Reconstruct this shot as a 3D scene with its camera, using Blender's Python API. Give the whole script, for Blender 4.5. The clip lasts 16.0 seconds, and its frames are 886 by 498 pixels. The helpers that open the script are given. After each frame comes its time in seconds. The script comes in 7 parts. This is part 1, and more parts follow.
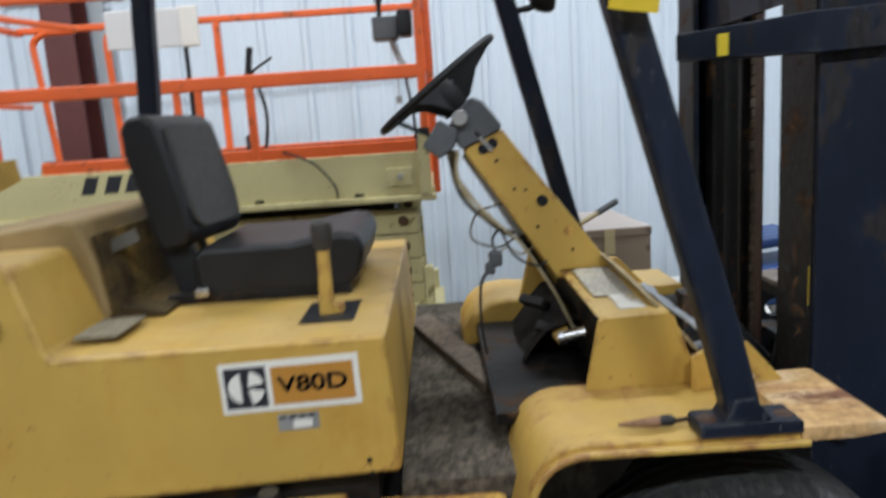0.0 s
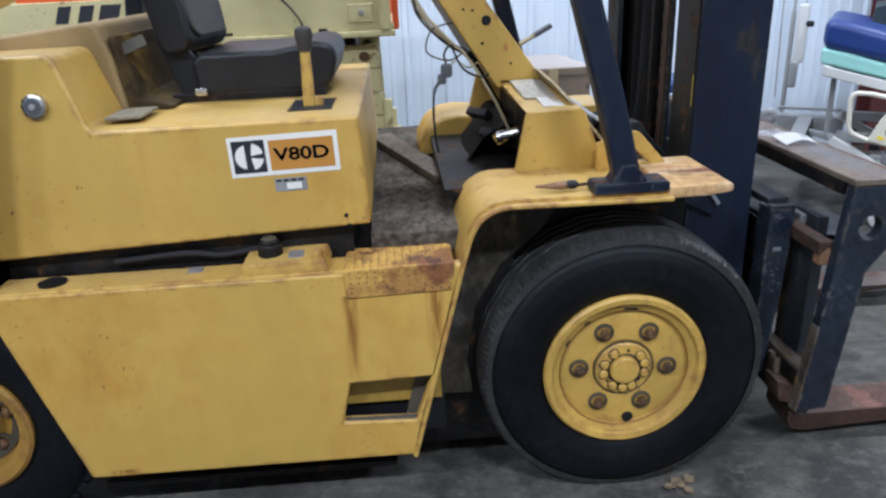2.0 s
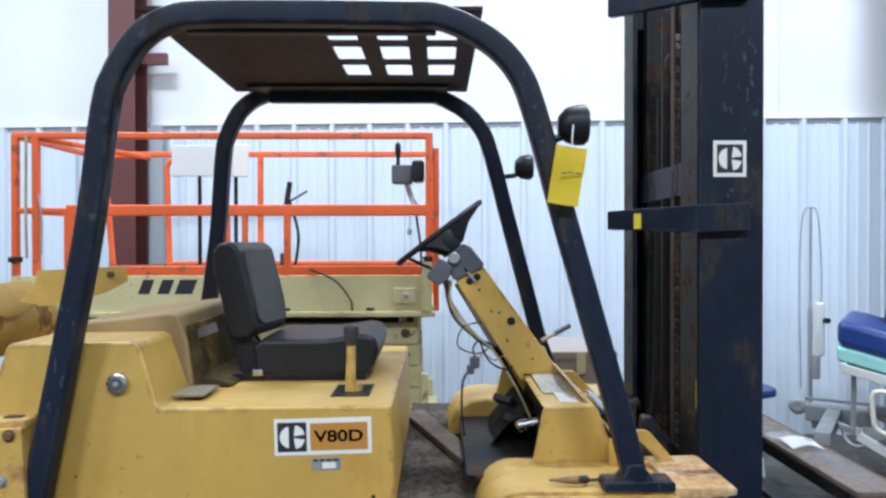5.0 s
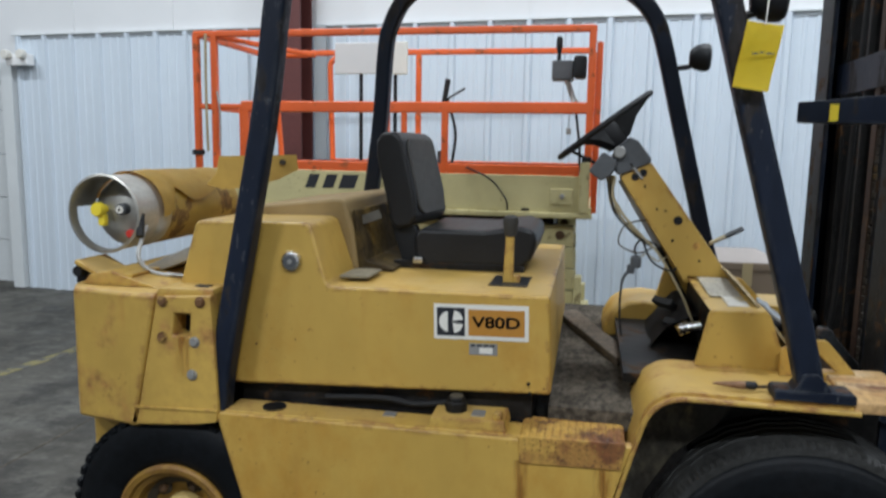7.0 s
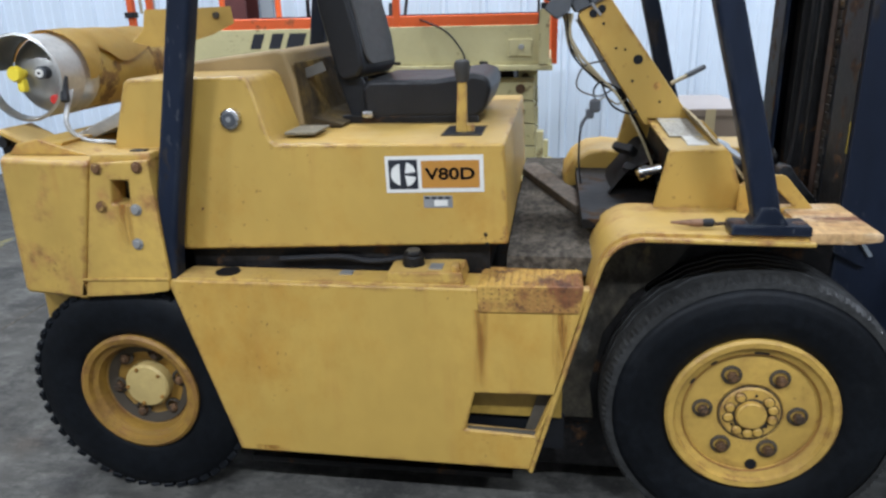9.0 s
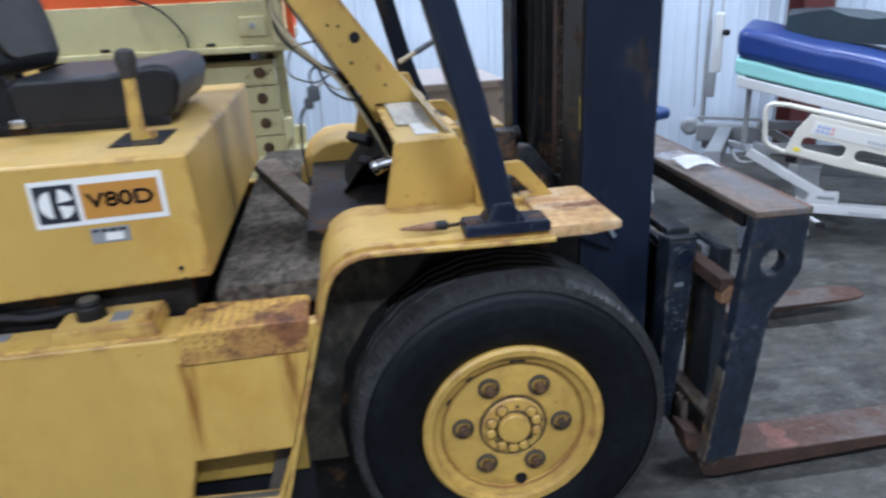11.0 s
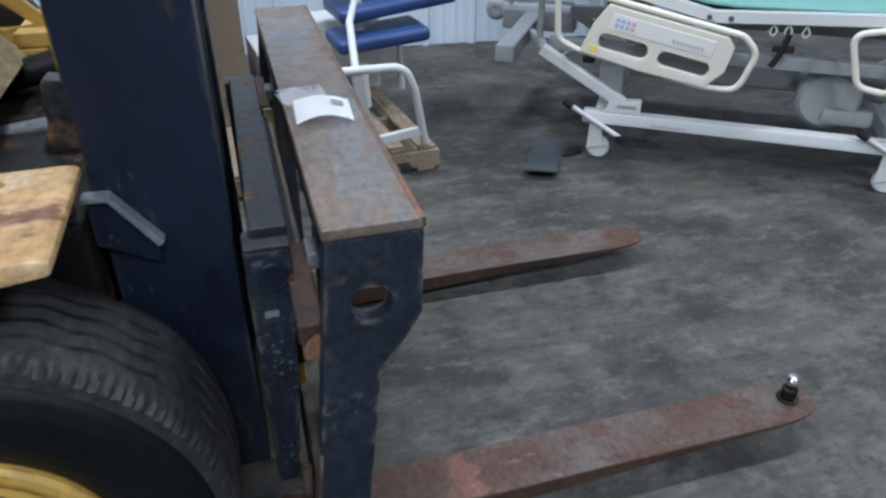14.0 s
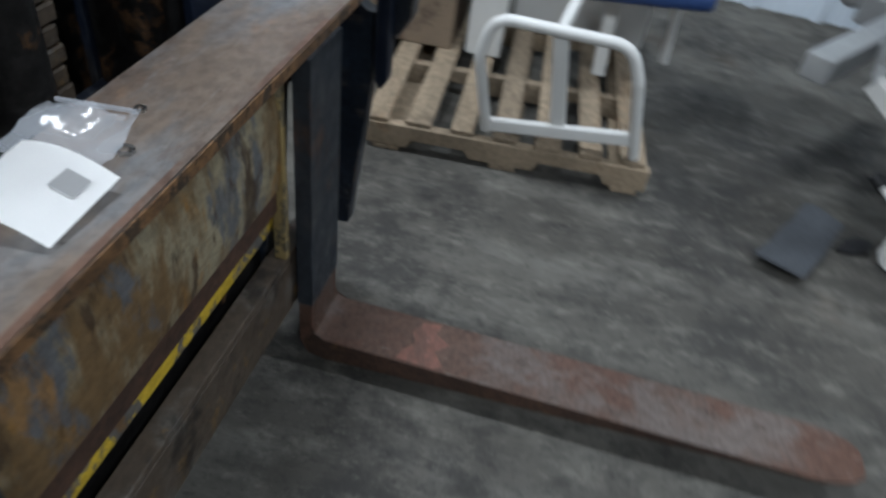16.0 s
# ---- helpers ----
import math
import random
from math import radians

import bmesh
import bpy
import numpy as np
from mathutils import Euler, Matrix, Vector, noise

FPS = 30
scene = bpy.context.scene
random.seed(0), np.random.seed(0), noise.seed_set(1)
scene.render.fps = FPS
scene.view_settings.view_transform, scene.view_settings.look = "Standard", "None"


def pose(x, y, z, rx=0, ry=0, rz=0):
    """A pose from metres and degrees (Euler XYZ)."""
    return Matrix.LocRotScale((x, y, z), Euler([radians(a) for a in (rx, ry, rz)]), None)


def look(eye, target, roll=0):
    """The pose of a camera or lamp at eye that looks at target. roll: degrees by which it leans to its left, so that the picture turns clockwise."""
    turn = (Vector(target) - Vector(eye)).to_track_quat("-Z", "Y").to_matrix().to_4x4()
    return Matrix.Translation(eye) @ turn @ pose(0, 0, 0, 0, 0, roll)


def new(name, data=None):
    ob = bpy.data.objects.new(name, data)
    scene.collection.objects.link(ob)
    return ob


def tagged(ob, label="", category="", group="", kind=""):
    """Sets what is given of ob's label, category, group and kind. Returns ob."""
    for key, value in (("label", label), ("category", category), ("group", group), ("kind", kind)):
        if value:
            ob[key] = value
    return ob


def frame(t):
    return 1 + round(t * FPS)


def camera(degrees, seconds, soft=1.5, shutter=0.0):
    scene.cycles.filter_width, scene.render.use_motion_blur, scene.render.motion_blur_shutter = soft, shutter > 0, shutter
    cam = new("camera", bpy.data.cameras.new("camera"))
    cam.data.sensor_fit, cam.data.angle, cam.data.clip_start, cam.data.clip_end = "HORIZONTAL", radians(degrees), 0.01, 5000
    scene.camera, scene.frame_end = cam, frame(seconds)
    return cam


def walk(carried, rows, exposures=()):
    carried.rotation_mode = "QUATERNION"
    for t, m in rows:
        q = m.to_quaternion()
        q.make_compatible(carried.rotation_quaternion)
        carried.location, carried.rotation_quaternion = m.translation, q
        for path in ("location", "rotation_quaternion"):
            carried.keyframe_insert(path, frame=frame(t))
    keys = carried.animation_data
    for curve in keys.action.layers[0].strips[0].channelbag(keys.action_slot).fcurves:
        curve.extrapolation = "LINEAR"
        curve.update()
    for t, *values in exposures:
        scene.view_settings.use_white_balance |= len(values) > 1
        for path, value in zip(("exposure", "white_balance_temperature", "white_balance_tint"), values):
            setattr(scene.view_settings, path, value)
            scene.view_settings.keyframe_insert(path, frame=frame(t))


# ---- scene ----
cam = camera(63.4, 16.0, soft=2.5, shutter=0.5)
PATH = [
    (0, (-0.609, -1.369, 1.635), (-0.602, 0.6, 1.285), -3.8),
    (0.5, (-0.689, -1.539, 1.569), (-0.732, 0.397, 1.07), 0.8),
    (1, (-0.689, -1.682, 1.556), (-0.617, 0.212, 0.916), -0.2),
    (1.5, (-0.63, -1.809, 1.541), (-0.536, 0.055, 0.823), -2.1),
    (2, (-0.633, -1.853, 1.553), (-0.528, 0.011, 0.835), -2.5),
    (2.3, (-0.607, -1.905, 1.564), (-0.487, -0.029, 0.883), -1.7),
    (2.5, (-0.578, -1.945, 1.563), (-0.459, -0.065, 0.891), -1.2),
    (3, (-0.558, -2.02, 1.592), (-0.483, -0.104, 1.021), -0.8),
    (3.5, (-0.546, -2.055, 1.626), (-0.501, -0.096, 1.228), -1.0),
    (4, (-0.543, -2.076, 1.671), (-0.503, -0.089, 1.448), -0.7),
    (4.2, (-0.555, -2.08, 1.692), (-0.509, -0.087, 1.531), -0.5),
    (6.3, (-0.619, -2.093, 1.701), (-0.849, -0.106, 1.725), 0.7),
    (6.5, (-0.624, -2.076, 1.68), (-0.92, -0.1, 1.589), 0.5),
    (7, (-0.637, -2.057, 1.637), (-1.027, -0.115, 1.363), 1.0),
    (7.5, (-0.636, -2.031, 1.61), (-1.027, -0.117, 1.182), -0.2),
    (8, (-0.632, -2.007, 1.581), (-1.01, -0.123, 1.028), -0.9),
    (8.2, (-0.623, -1.998, 1.577), (-0.985, -0.116, 1.003), -1.1),
    (10.3, (-0.507, -1.902, 1.557), (-0.526, -0.024, 0.87), -2.0),
    (10.5, (-0.471, -1.824, 1.557), (-0.409, 0.05, 0.86), -2.3),
    (11, (-0.38, -1.601, 1.554), (-0.134, 0.254, 0.847), -2.7),
    (11.5, (-0.145, -1.44, 1.505), (0.154, 0.36, 0.689), -2.3),
    (12, (0.018, -1.266, 1.514), (0.367, 0.47, 0.584), 0.1),
    (12.5, (0.157, -1.098, 1.504), (0.65, 0.578, 0.53), 0.9),
    (13, (0.309, -1.022, 1.485), (0.859, 0.594, 0.443), 1.1),
    (13.5, (0.462, -0.975, 1.491), (0.97, 0.65, 0.44), 0.5),
    (14, (0.537, -0.929, 1.488), (1.021, 0.709, 0.447), 0.2),
    (14.5, (0.622, -0.707, 1.464), (1.123, 0.863, 0.331), 1.6),
    (15, (0.738, -0.462, 1.473), (1.281, 1.025, 0.25), 1.6),
    (15.2, (0.821, -0.365, 1.447), (1.308, 1.123, 0.203), 1.1),
    (15.5, (0.991, -0.213, 1.436), (1.259, 1.306, 0.162), 1.4),
    (15.8, (1.077, -0.071, 1.427), (1.016, 1.428, 0.105), 6.1),
    (16, (1.123, 0.023, 1.395), (0.876, 1.519, 0.09), 8.5),
]
EXPOSURES = [(0.0, -0.32, 6600, 13), (0.5, -0.09, 6600, 14), (2.5, 0.1, 5850, 18), (4.2, 0.16, 5750, 16), (6.3, -0.36, 6450, 12), (7.0, -0.45, 6500, 12),
             (8.2, -0.1, 6350, 13), (10.5, 0.1, 5700, 18), (11.5, 0.02, 5650, 16), (12.5, -0.08, 5600, 14), (14.0, -0.15, 5950, 14), (15.0, -0.2, 6100, 13), (16.0, -0.36, 6300, 12)]
walk(cam, [(t, look(eye, target, roll)) for t, eye, target, roll in PATH], EXPOSURES)

# ---- light ----
world = bpy.data.worlds.new("world")
world.use_nodes = True
world.node_tree.nodes["Background"].inputs[0].default_value = (0.75, 0.85, 1.0, 1)
world.node_tree.nodes["Background"].inputs[1].default_value = 0.3
scene.world = world
CEILING = 6.2


def high_bay(x, y, power, size=(1.2, 0.35), color=(0.855, 0.94, 1.0)):
    lamp = bpy.data.lights.new("strip_light", "AREA")
    lamp.shape, lamp.size, lamp.size_y, lamp.energy, lamp.color = "RECTANGLE", size[0], size[1], power, color
    ob = new("strip_light", lamp)
    ob.matrix_world = pose(x, y, CEILING - 0.35)
    return ob


for hx in (-7.6, -3.6, 0.4, 4.4):
    for hy in (-4.4, 1.8):
        high_bay(hx, hy, 296 if hy < 0 else 208)


# ---- materials ----
def mat(name, base, rough=0.5, metal=0.0, vary=0.15, scale=6.0, stain=None, stain_amount=0.0, stain_scale=3.0,
        bump=0.0, bump_scale=60.0, coat=0.0, random_value=0.0, stretch=(1, 1, 1), edge=0.04, spec=0.5, specks=0.0, speck_colour=(0.13, 0.05, 0.018), stain_vary=0.4,
        wear=0.0, wear_colour=(0.20, 0.085, 0.03), wear_width=0.007, dust=0.0, dust_colour=(0.36, 0.27, 0.13), runs=0.0, run_colour=(0.40, 0.20, 0.045), grit=0.0, grit_scale=70):
    """A painted or raw surface: base colour, two scales of variation, an optional stain colour in patches, fine relief."""
    m = bpy.data.materials.new(name)
    m.use_nodes = True
    nt = m.node_tree
    n, l = nt.nodes, nt.links
    b = n["Principled BSDF"]
    b.inputs["Metallic"].default_value = metal
    b.inputs["Coat Weight"].default_value = coat
    b.inputs["Specular IOR Level"].default_value = spec
    co = n.new("ShaderNodeTexCoord")
    mp = n.new("ShaderNodeMapping")
    mp.inputs["Scale"].default_value = stretch
    l.new(co.outputs["Object"], mp.inputs["Vector"])

    def noise_tex(sc, detail=6.0, rough_=0.6):
        t = n.new("ShaderNodeTexNoise")
        t.inputs["Scale"].default_value, t.inputs["Detail"].default_value, t.inputs["Roughness"].default_value = sc, detail, rough_
        l.new(mp.outputs[0], t.inputs["Vector"])
        return t

    def mix(fac, a, c, blend="MIX"):
        x = n.new("ShaderNodeMix")
        x.data_type, x.blend_type = "RGBA", blend
        for sock, v in ((x.inputs[0], fac), (x.inputs[6], a), (x.inputs[7], c)):
            if hasattr(v, "is_output"):
                l.new(v, sock)
            else:
                sock.default_value = v
        return x.outputs[2]

    def ramp(src, lo, hi):
        r = n.new("ShaderNodeMapRange")
        r.inputs[1].default_value, r.inputs[2].default_value = lo, hi
        r.interpolation_type = "SMOOTHSTEP"
        l.new(src, r.inputs[0])
        return r.outputs[0]

    big, fine = noise_tex(scale * 0.35, 4), noise_tex(scale * 5)
    dark = tuple(c * (1 - vary) for c in base) + (1,)
    light = tuple(min(1, c * (1 + vary)) for c in base) + (1,)
    col = mix(ramp(big.outputs[0], 0.3, 0.7), dark, light)
    col = mix(ramp(fine.outputs[0], 0.35, 0.75), col, mix(0.5, col, dark))
    if stain:
        st = noise_tex(stain_scale, 8, 0.68)
        fac = ramp(st.outputs[0], 0.66 - 0.35 * stain_amount, 0.66 - 0.35 * stain_amount + edge)
        st2 = noise_tex(stain_scale * 6, 5)
        scol = mix(ramp(st2.outputs[0], 0.3, 0.7), tuple(c * (1 - stain_vary) for c in stain) + (1,), tuple(min(1, c * (1 + stain_vary)) for c in stain) + (1,))
        col = mix(fac, col, scol)
        rr = n.new("ShaderNodeMapRange")
        l.new(fac, rr.inputs[0])
        rr.inputs[3].default_value, rr.inputs[4].default_value = rough, min(0.95, rough + 0.3)
        l.new(rr.outputs[0], b.inputs["Roughness"])
    else:
        rr = n.new("ShaderNodeMapRange")
        l.new(fine.outputs[0], rr.inputs[0])
        rr.inputs[3].default_value, rr.inputs[4].default_value = max(0.02, rough - 0.1), min(1, rough + 0.12)
        l.new(rr.outputs[0], b.inputs["Roughness"])
    def times(a, c):
        x = n.new("ShaderNodeMath")
        x.operation = "MULTIPLY"
        l.new(a, x.inputs[0])
        if hasattr(c, "is_output"):
            l.new(c, x.inputs[1])
        else:
            x.inputs[1].default_value = c
        return x.outputs[0]

    if runs:        # dirt that has run down the surface
        rm = n.new("ShaderNodeMapping")
        rm.inputs["Scale"].default_value = (1, 1, 0.06)
        l.new(co.outputs["Object"], rm.inputs["Vector"])
        rt = n.new("ShaderNodeTexNoise")
        rt.inputs["Scale"].default_value, rt.inputs["Detail"].default_value = 26, 4
        l.new(rm.outputs[0], rt.inputs["Vector"])
        patch = noise_tex(3.1, 4)
        col = mix(times(times(ramp(rt.outputs[0], 0.52, 0.75), ramp(patch.outputs[0], 0.42, 0.68)), runs), col, run_colour + (1,))
    if dust:        # settled dust on level faces
        ge, sep = n.new("ShaderNodeNewGeometry"), n.new("ShaderNodeSeparateXYZ")
        l.new(ge.outputs["Normal"], sep.inputs[0])
        dn = noise_tex(5, 6)
        col = mix(times(times(ramp(sep.outputs[2], 0.55, 0.95), ramp(dn.outputs[0], 0.30, 0.62)), dust), col, dust_colour + (1,))
    if wear:        # paint rubbed off along the edges
        bv, ge2, dt = n.new("ShaderNodeBevel"), n.new("ShaderNodeNewGeometry"), n.new("ShaderNodeVectorMath")
        bv.samples = 4
        bv.inputs["Radius"].default_value = wear_width
        dt.operation = "DOT_PRODUCT"
        l.new(bv.outputs[0], dt.inputs[0])
        l.new(ge2.outputs["Normal"], dt.inputs[1])
        wn = noise_tex(17, 6, 0.65)
        col = mix(times(times(ramp(dt.outputs["Value"], 0.998, 0.95), ramp(wn.outputs[0], 0.46, 0.62)), wear), col, wear_colour + (1,))
    if specks:
        sp, zone = noise_tex(75, 3, 0.5), noise_tex(2.6, 3)
        both_ = n.new("ShaderNodeMath")
        both_.operation = "MULTIPLY"
        l.new(ramp(sp.outputs[0], 0.70 - 0.08 * specks, 0.74 - 0.08 * specks), both_.inputs[0])
        l.new(ramp(zone.outputs[0], 0.50, 0.66), both_.inputs[1])
        col = mix(both_.outputs[0], col, speck_colour + (1,))
    if grit:        # fine pitting and scratches
        gm = n.new("ShaderNodeMapping")
        gm.inputs["Scale"].default_value = (1.0, 0.55, 1.0)
        l.new(co.outputs["Object"], gm.inputs["Vector"])
        gt = n.new("ShaderNodeTexNoise")
        gt.inputs["Scale"].default_value, gt.inputs["Detail"].default_value, gt.inputs["Roughness"].default_value = grit_scale, 8, 0.75
        l.new(gm.outputs[0], gt.inputs["Vector"])
        gg = mix(ramp(gt.outputs[0], 0.36, 0.64), (1 - grit,) * 3 + (1,), (1 + grit * 0.7,) * 3 + (1,))
        col = mix(1.0, col, gg, "MULTIPLY")
    if random_value:
        oi = n.new("ShaderNodeObjectInfo")
        hsv = n.new("ShaderNodeHueSaturation")
        rv = n.new("ShaderNodeMapRange")
        l.new(oi.outputs["Random"], rv.inputs[0])
        rv.inputs[3].default_value, rv.inputs[4].default_value = 1 - random_value, 1 + random_value
        l.new(rv.outputs[0], hsv.inputs["Value"])
        l.new(col, hsv.inputs["Color"])
        col = hsv.outputs[0]
    l.new(col, b.inputs["Base Color"])
    if bump:
        bt = noise_tex(bump_scale, 4)
        bp = n.new("ShaderNodeBump")
        bp.inputs["Strength"].default_value, bp.inputs["Distance"].default_value = bump, 0.004
        l.new(bt.outputs[0], bp.inputs["Height"])
        l.new(bp.outputs[0], b.inputs["Normal"])
    return m


def layered(name, base, layers, rough=0.55, metal=0.0, bump=0.3, bump_scale=50, spec=0.4, seed=0.0):
    """Worn metal: colours laid over one another, each (colour, scale, stretch, from, to, strength), the later ones on top."""
    m = bpy.data.materials.new(name)
    m.use_nodes = True
    n, l = m.node_tree.nodes, m.node_tree.links
    b = n["Principled BSDF"]
    b.inputs["Metallic"].default_value, b.inputs["Specular IOR Level"].default_value = metal, spec
    co = n.new("ShaderNodeTexCoord")

    def tex(scale, stretch, shift):
        mp, t = n.new("ShaderNodeMapping"), n.new("ShaderNodeTexNoise")
        mp.inputs["Scale"].default_value, mp.inputs["Location"].default_value = stretch, (shift, shift * 1.7, shift * 0.6)
        t.inputs["Scale"].default_value, t.inputs["Detail"].default_value, t.inputs["Roughness"].default_value = scale, 8, 0.66
        l.new(co.outputs["Object"], mp.inputs["Vector"])
        l.new(mp.outputs[0], t.inputs["Vector"])
        return t.outputs[0]

    def span(src, lo, hi, a, z):
        r = n.new("ShaderNodeMapRange")
        r.interpolation_type = "SMOOTHSTEP"
        for i, v in enumerate((lo, hi, a, z)):
            r.inputs[i + 1].default_value = v
        l.new(src, r.inputs[0])
        return r.outputs[0]

    last = None
    for k, (colour, scale, stretch, lo, hi, strength) in enumerate(layers):
        x = n.new("ShaderNodeMix")
        x.data_type = "RGBA"
        l.new(span(tex(scale, stretch, seed + 3.1 * k), lo, hi, 0.0, strength), x.inputs[0])
        if last is None:
            x.inputs[6].default_value = base + (1,)
        else:
            l.new(last, x.inputs[6])
        x.inputs[7].default_value = colour + (1,)
        last = x.outputs[2]
    grain = n.new("ShaderNodeMix")
    grain.data_type, grain.blend_type = "RGBA", "MULTIPLY"
    grain.inputs[0].default_value = 1.0
    shade = n.new("ShaderNodeMix")
    shade.data_type = "RGBA"
    shade.inputs[6].default_value, shade.inputs[7].default_value = (0.82, 0.82, 0.82, 1), (1.16, 1.16, 1.16, 1)
    l.new(span(tex(70, (1, 0.6, 1), 9.0), 0.36, 0.64, 0.0, 1.0), shade.inputs[0])
    l.new(last, grain.inputs[6])
    l.new(shade.outputs[2], grain.inputs[7])
    l.new(grain.outputs[2], b.inputs["Base Color"])
    l.new(span(tex(14, (1, 1, 1), 5.0), 0.3, 0.7, max(0.05, rough - 0.14), min(1.0, rough + 0.16)), b.inputs["Roughness"])
    bp = n.new("ShaderNodeBump")
    bp.inputs["Strength"].default_value, bp.inputs["Distance"].default_value = bump, 0.004
    l.new(tex(bump_scale, (1, 1, 1), 1.0), bp.inputs["Height"])
    l.new(bp.outputs[0], b.inputs["Normal"])
    return m


YELLOW = (0.505, 0.320, 0.070)
RUST = (0.17, 0.055, 0.018)
m_yellow = mat("yellow_paint", YELLOW, 0.42, vary=0.10, scale=5, stain=(0.43, 0.215, 0.026), stain_amount=0.54, stain_scale=2.0, edge=0.30, stain_vary=0.10, stretch=(1, 1, 0.7), bump=0.12, bump_scale=25, specks=0.30, wear=1.0, wear_width=0.026, dust=0.42, dust_colour=(0.40, 0.29, 0.14), runs=0.5)
m_yellow_scuffed = mat("scuffed_yellow_paint", YELLOW, 0.5, vary=0.16, scale=6, stain=(0.32, 0.15, 0.045), stain_amount=0.45, stain_scale=6, bump=0.2, bump_scale=30, edge=0.22, specks=1.0, wear=1.0, wear_colour=(0.24, 0.10, 0.035), wear_width=0.032,
                       dust=0.40, dust_colour=(0.42, 0.29, 0.13), runs=0.9)
m_yellow_sheet = mat("bent_yellow_sheet", YELLOW, 0.5, vary=0.16, scale=6, stain=(0.36, 0.20, 0.05), stain_amount=0.28, stain_scale=5, bump=0.2, bump_scale=30, edge=0.22, specks=0.8)
m_yellow_dusty = mat("dusty_yellow_paint", (0.27, 0.185, 0.075), 0.65, vary=0.15, scale=5, stain=(0.17, 0.120, 0.060), stain_amount=0.45, stain_scale=4, bump=0.15, bump_scale=25, edge=0.3)

m_pale_plate = mat("dusty_loose_plate", (0.17, 0.145, 0.095), 0.7, vary=0.25, scale=9, bump=0.2, grit=0.3)
# Brown mixes grime with the shade of the recess behind the seat.
m_well = layered("grimy_shaded_seat_well", (0.085, 0.058, 0.022), [((0.20, 0.130, 0.035), 3.5, (1, 1, 1), 0.46, 0.62, 0.8), ((0.026, 0.019, 0.012), 4.5, (1, 1, 1), 0.50, 0.62, 0.8)], 0.75, 0.0, 0.4, 40, spec=0.15, seed=3.7)
m_foil = mat("crumpled_grey_strip", (0.42, 0.45, 0.48), 0.38, metal=0.3, vary=0.25, scale=12, stain=(0.22, 0.235, 0.25), stain_amount=0.2, stain_scale=12, bump=0.6, bump_scale=30)
m_dull_label = mat("rubbed_instruction_label", (0.37, 0.345, 0.29), 0.5, vary=0.15, scale=16, stain=(0.34, 0.27, 0.13), stain_amount=0.42, stain_scale=11, edge=0.3, grit=0.3, grit_scale=110)
m_grey_plate = mat("scraped_grey_plate", (0.17, 0.175, 0.18), 0.5, metal=0.1, vary=0.25, scale=9, stain=(0.07, 0.06, 0.05), stain_amount=0.35, stain_scale=7, edge=0.3, bump=0.2, grit=0.3)
m_brown_steel = mat("dark_brown_rust_and_shade", (0.050, 0.024, 0.014), 0.7, vary=0.4, scale=9, stain=(0.10, 0.055, 0.025), stain_amount=0.35, stain_scale=9, edge=0.3, bump=0.4, grit=0.4)
m_tread = mat("dusty_tread_rubber", (0.027, 0.027, 0.026), 0.46, vary=0.3, scale=9, stain=(0.022, 0.023, 0.024), stain_amount=0.35, stain_scale=7, bump=0.5, bump_scale=60, edge=0.3, spec=0.35, grit=0.4, grit_scale=60)
m_bar_top = mat("greasy_grey_bar", (0.027, 0.030, 0.034), 0.46, metal=0.2, vary=0.35, scale=8, stain=(0.14, 0.075, 0.035), stain_amount=0.42, stain_scale=7, bump=0.5, bump_scale=50, edge=0.15, grit=0.5, grit_scale=60)
m_step = layered("rusted_tread_plate", (0.50, 0.30, 0.065), [((0.34, 0.165, 0.045), 5, (1, 1, 1), 0.42, 0.56, 0.85), ((0.185, 0.066, 0.027), 4.5, (0.8, 1, 1), 0.48, 0.58, 0.9), ((0.09, 0.036, 0.020), 13, (1, 1, 1), 0.54, 0.64, 0.9)], 0.6, 0.0, 0.4, 60, seed=8.4)
m_rust_hole = mat("rust_filled_hole", (0.155, 0.072, 0.025), 0.7, vary=0.35, scale=20, stain=(0.30, 0.18, 0.05), stain_amount=0.45, stain_scale=9)
m_rim = mat("dirty_yellow_wheel", (0.51, 0.315, 0.064), 0.5, vary=0.22, scale=9, stain=(0.24, 0.120, 0.027), stain_amount=0.48, stain_scale=7, bump=0.15, edge=0.3, specks=0.6, wear=0.8, wear_width=0.018, runs=0.4)
m_rear_rim = mat("grimy_ochre_wheel", (0.30, 0.165, 0.026), 0.5, vary=0.3, scale=9, stain=(0.115, 0.042, 0.014), stain_amount=0.52, stain_scale=6, edge=0.25, specks=0.8, wear=0.8, wear_width=0.018, bump=0.2)
m_hub_cap = mat("pale_ochre_hub_cap", (0.45, 0.33, 0.12), 0.55, vary=0.15, scale=9, stain=(0.28, 0.17, 0.05), stain_amount=0.3, stain_scale=9, edge=0.3)
m_nut = mat("rusty_nut", (0.12, 0.060, 0.023), 0.6, vary=0.4, scale=20, stain=(0.05, 0.03, 0.015), stain_amount=0.4, stain_scale=25, grit=0.5, grit_scale=90)
m_bare = mat("bare_grey_edge", (0.24, 0.27, 0.29), 0.42, metal=0.3, vary=0.25, scale=12)
m_yellow_rust = mat("rusted_yellow_paint", (0.55, 0.30, 0.07), 0.55, vary=0.2, scale=8, stain=RUST, stain_amount=0.52, stain_scale=9, bump=0.4, bump_scale=60, edge=0.16, grit=0.4, grit_scale=80)
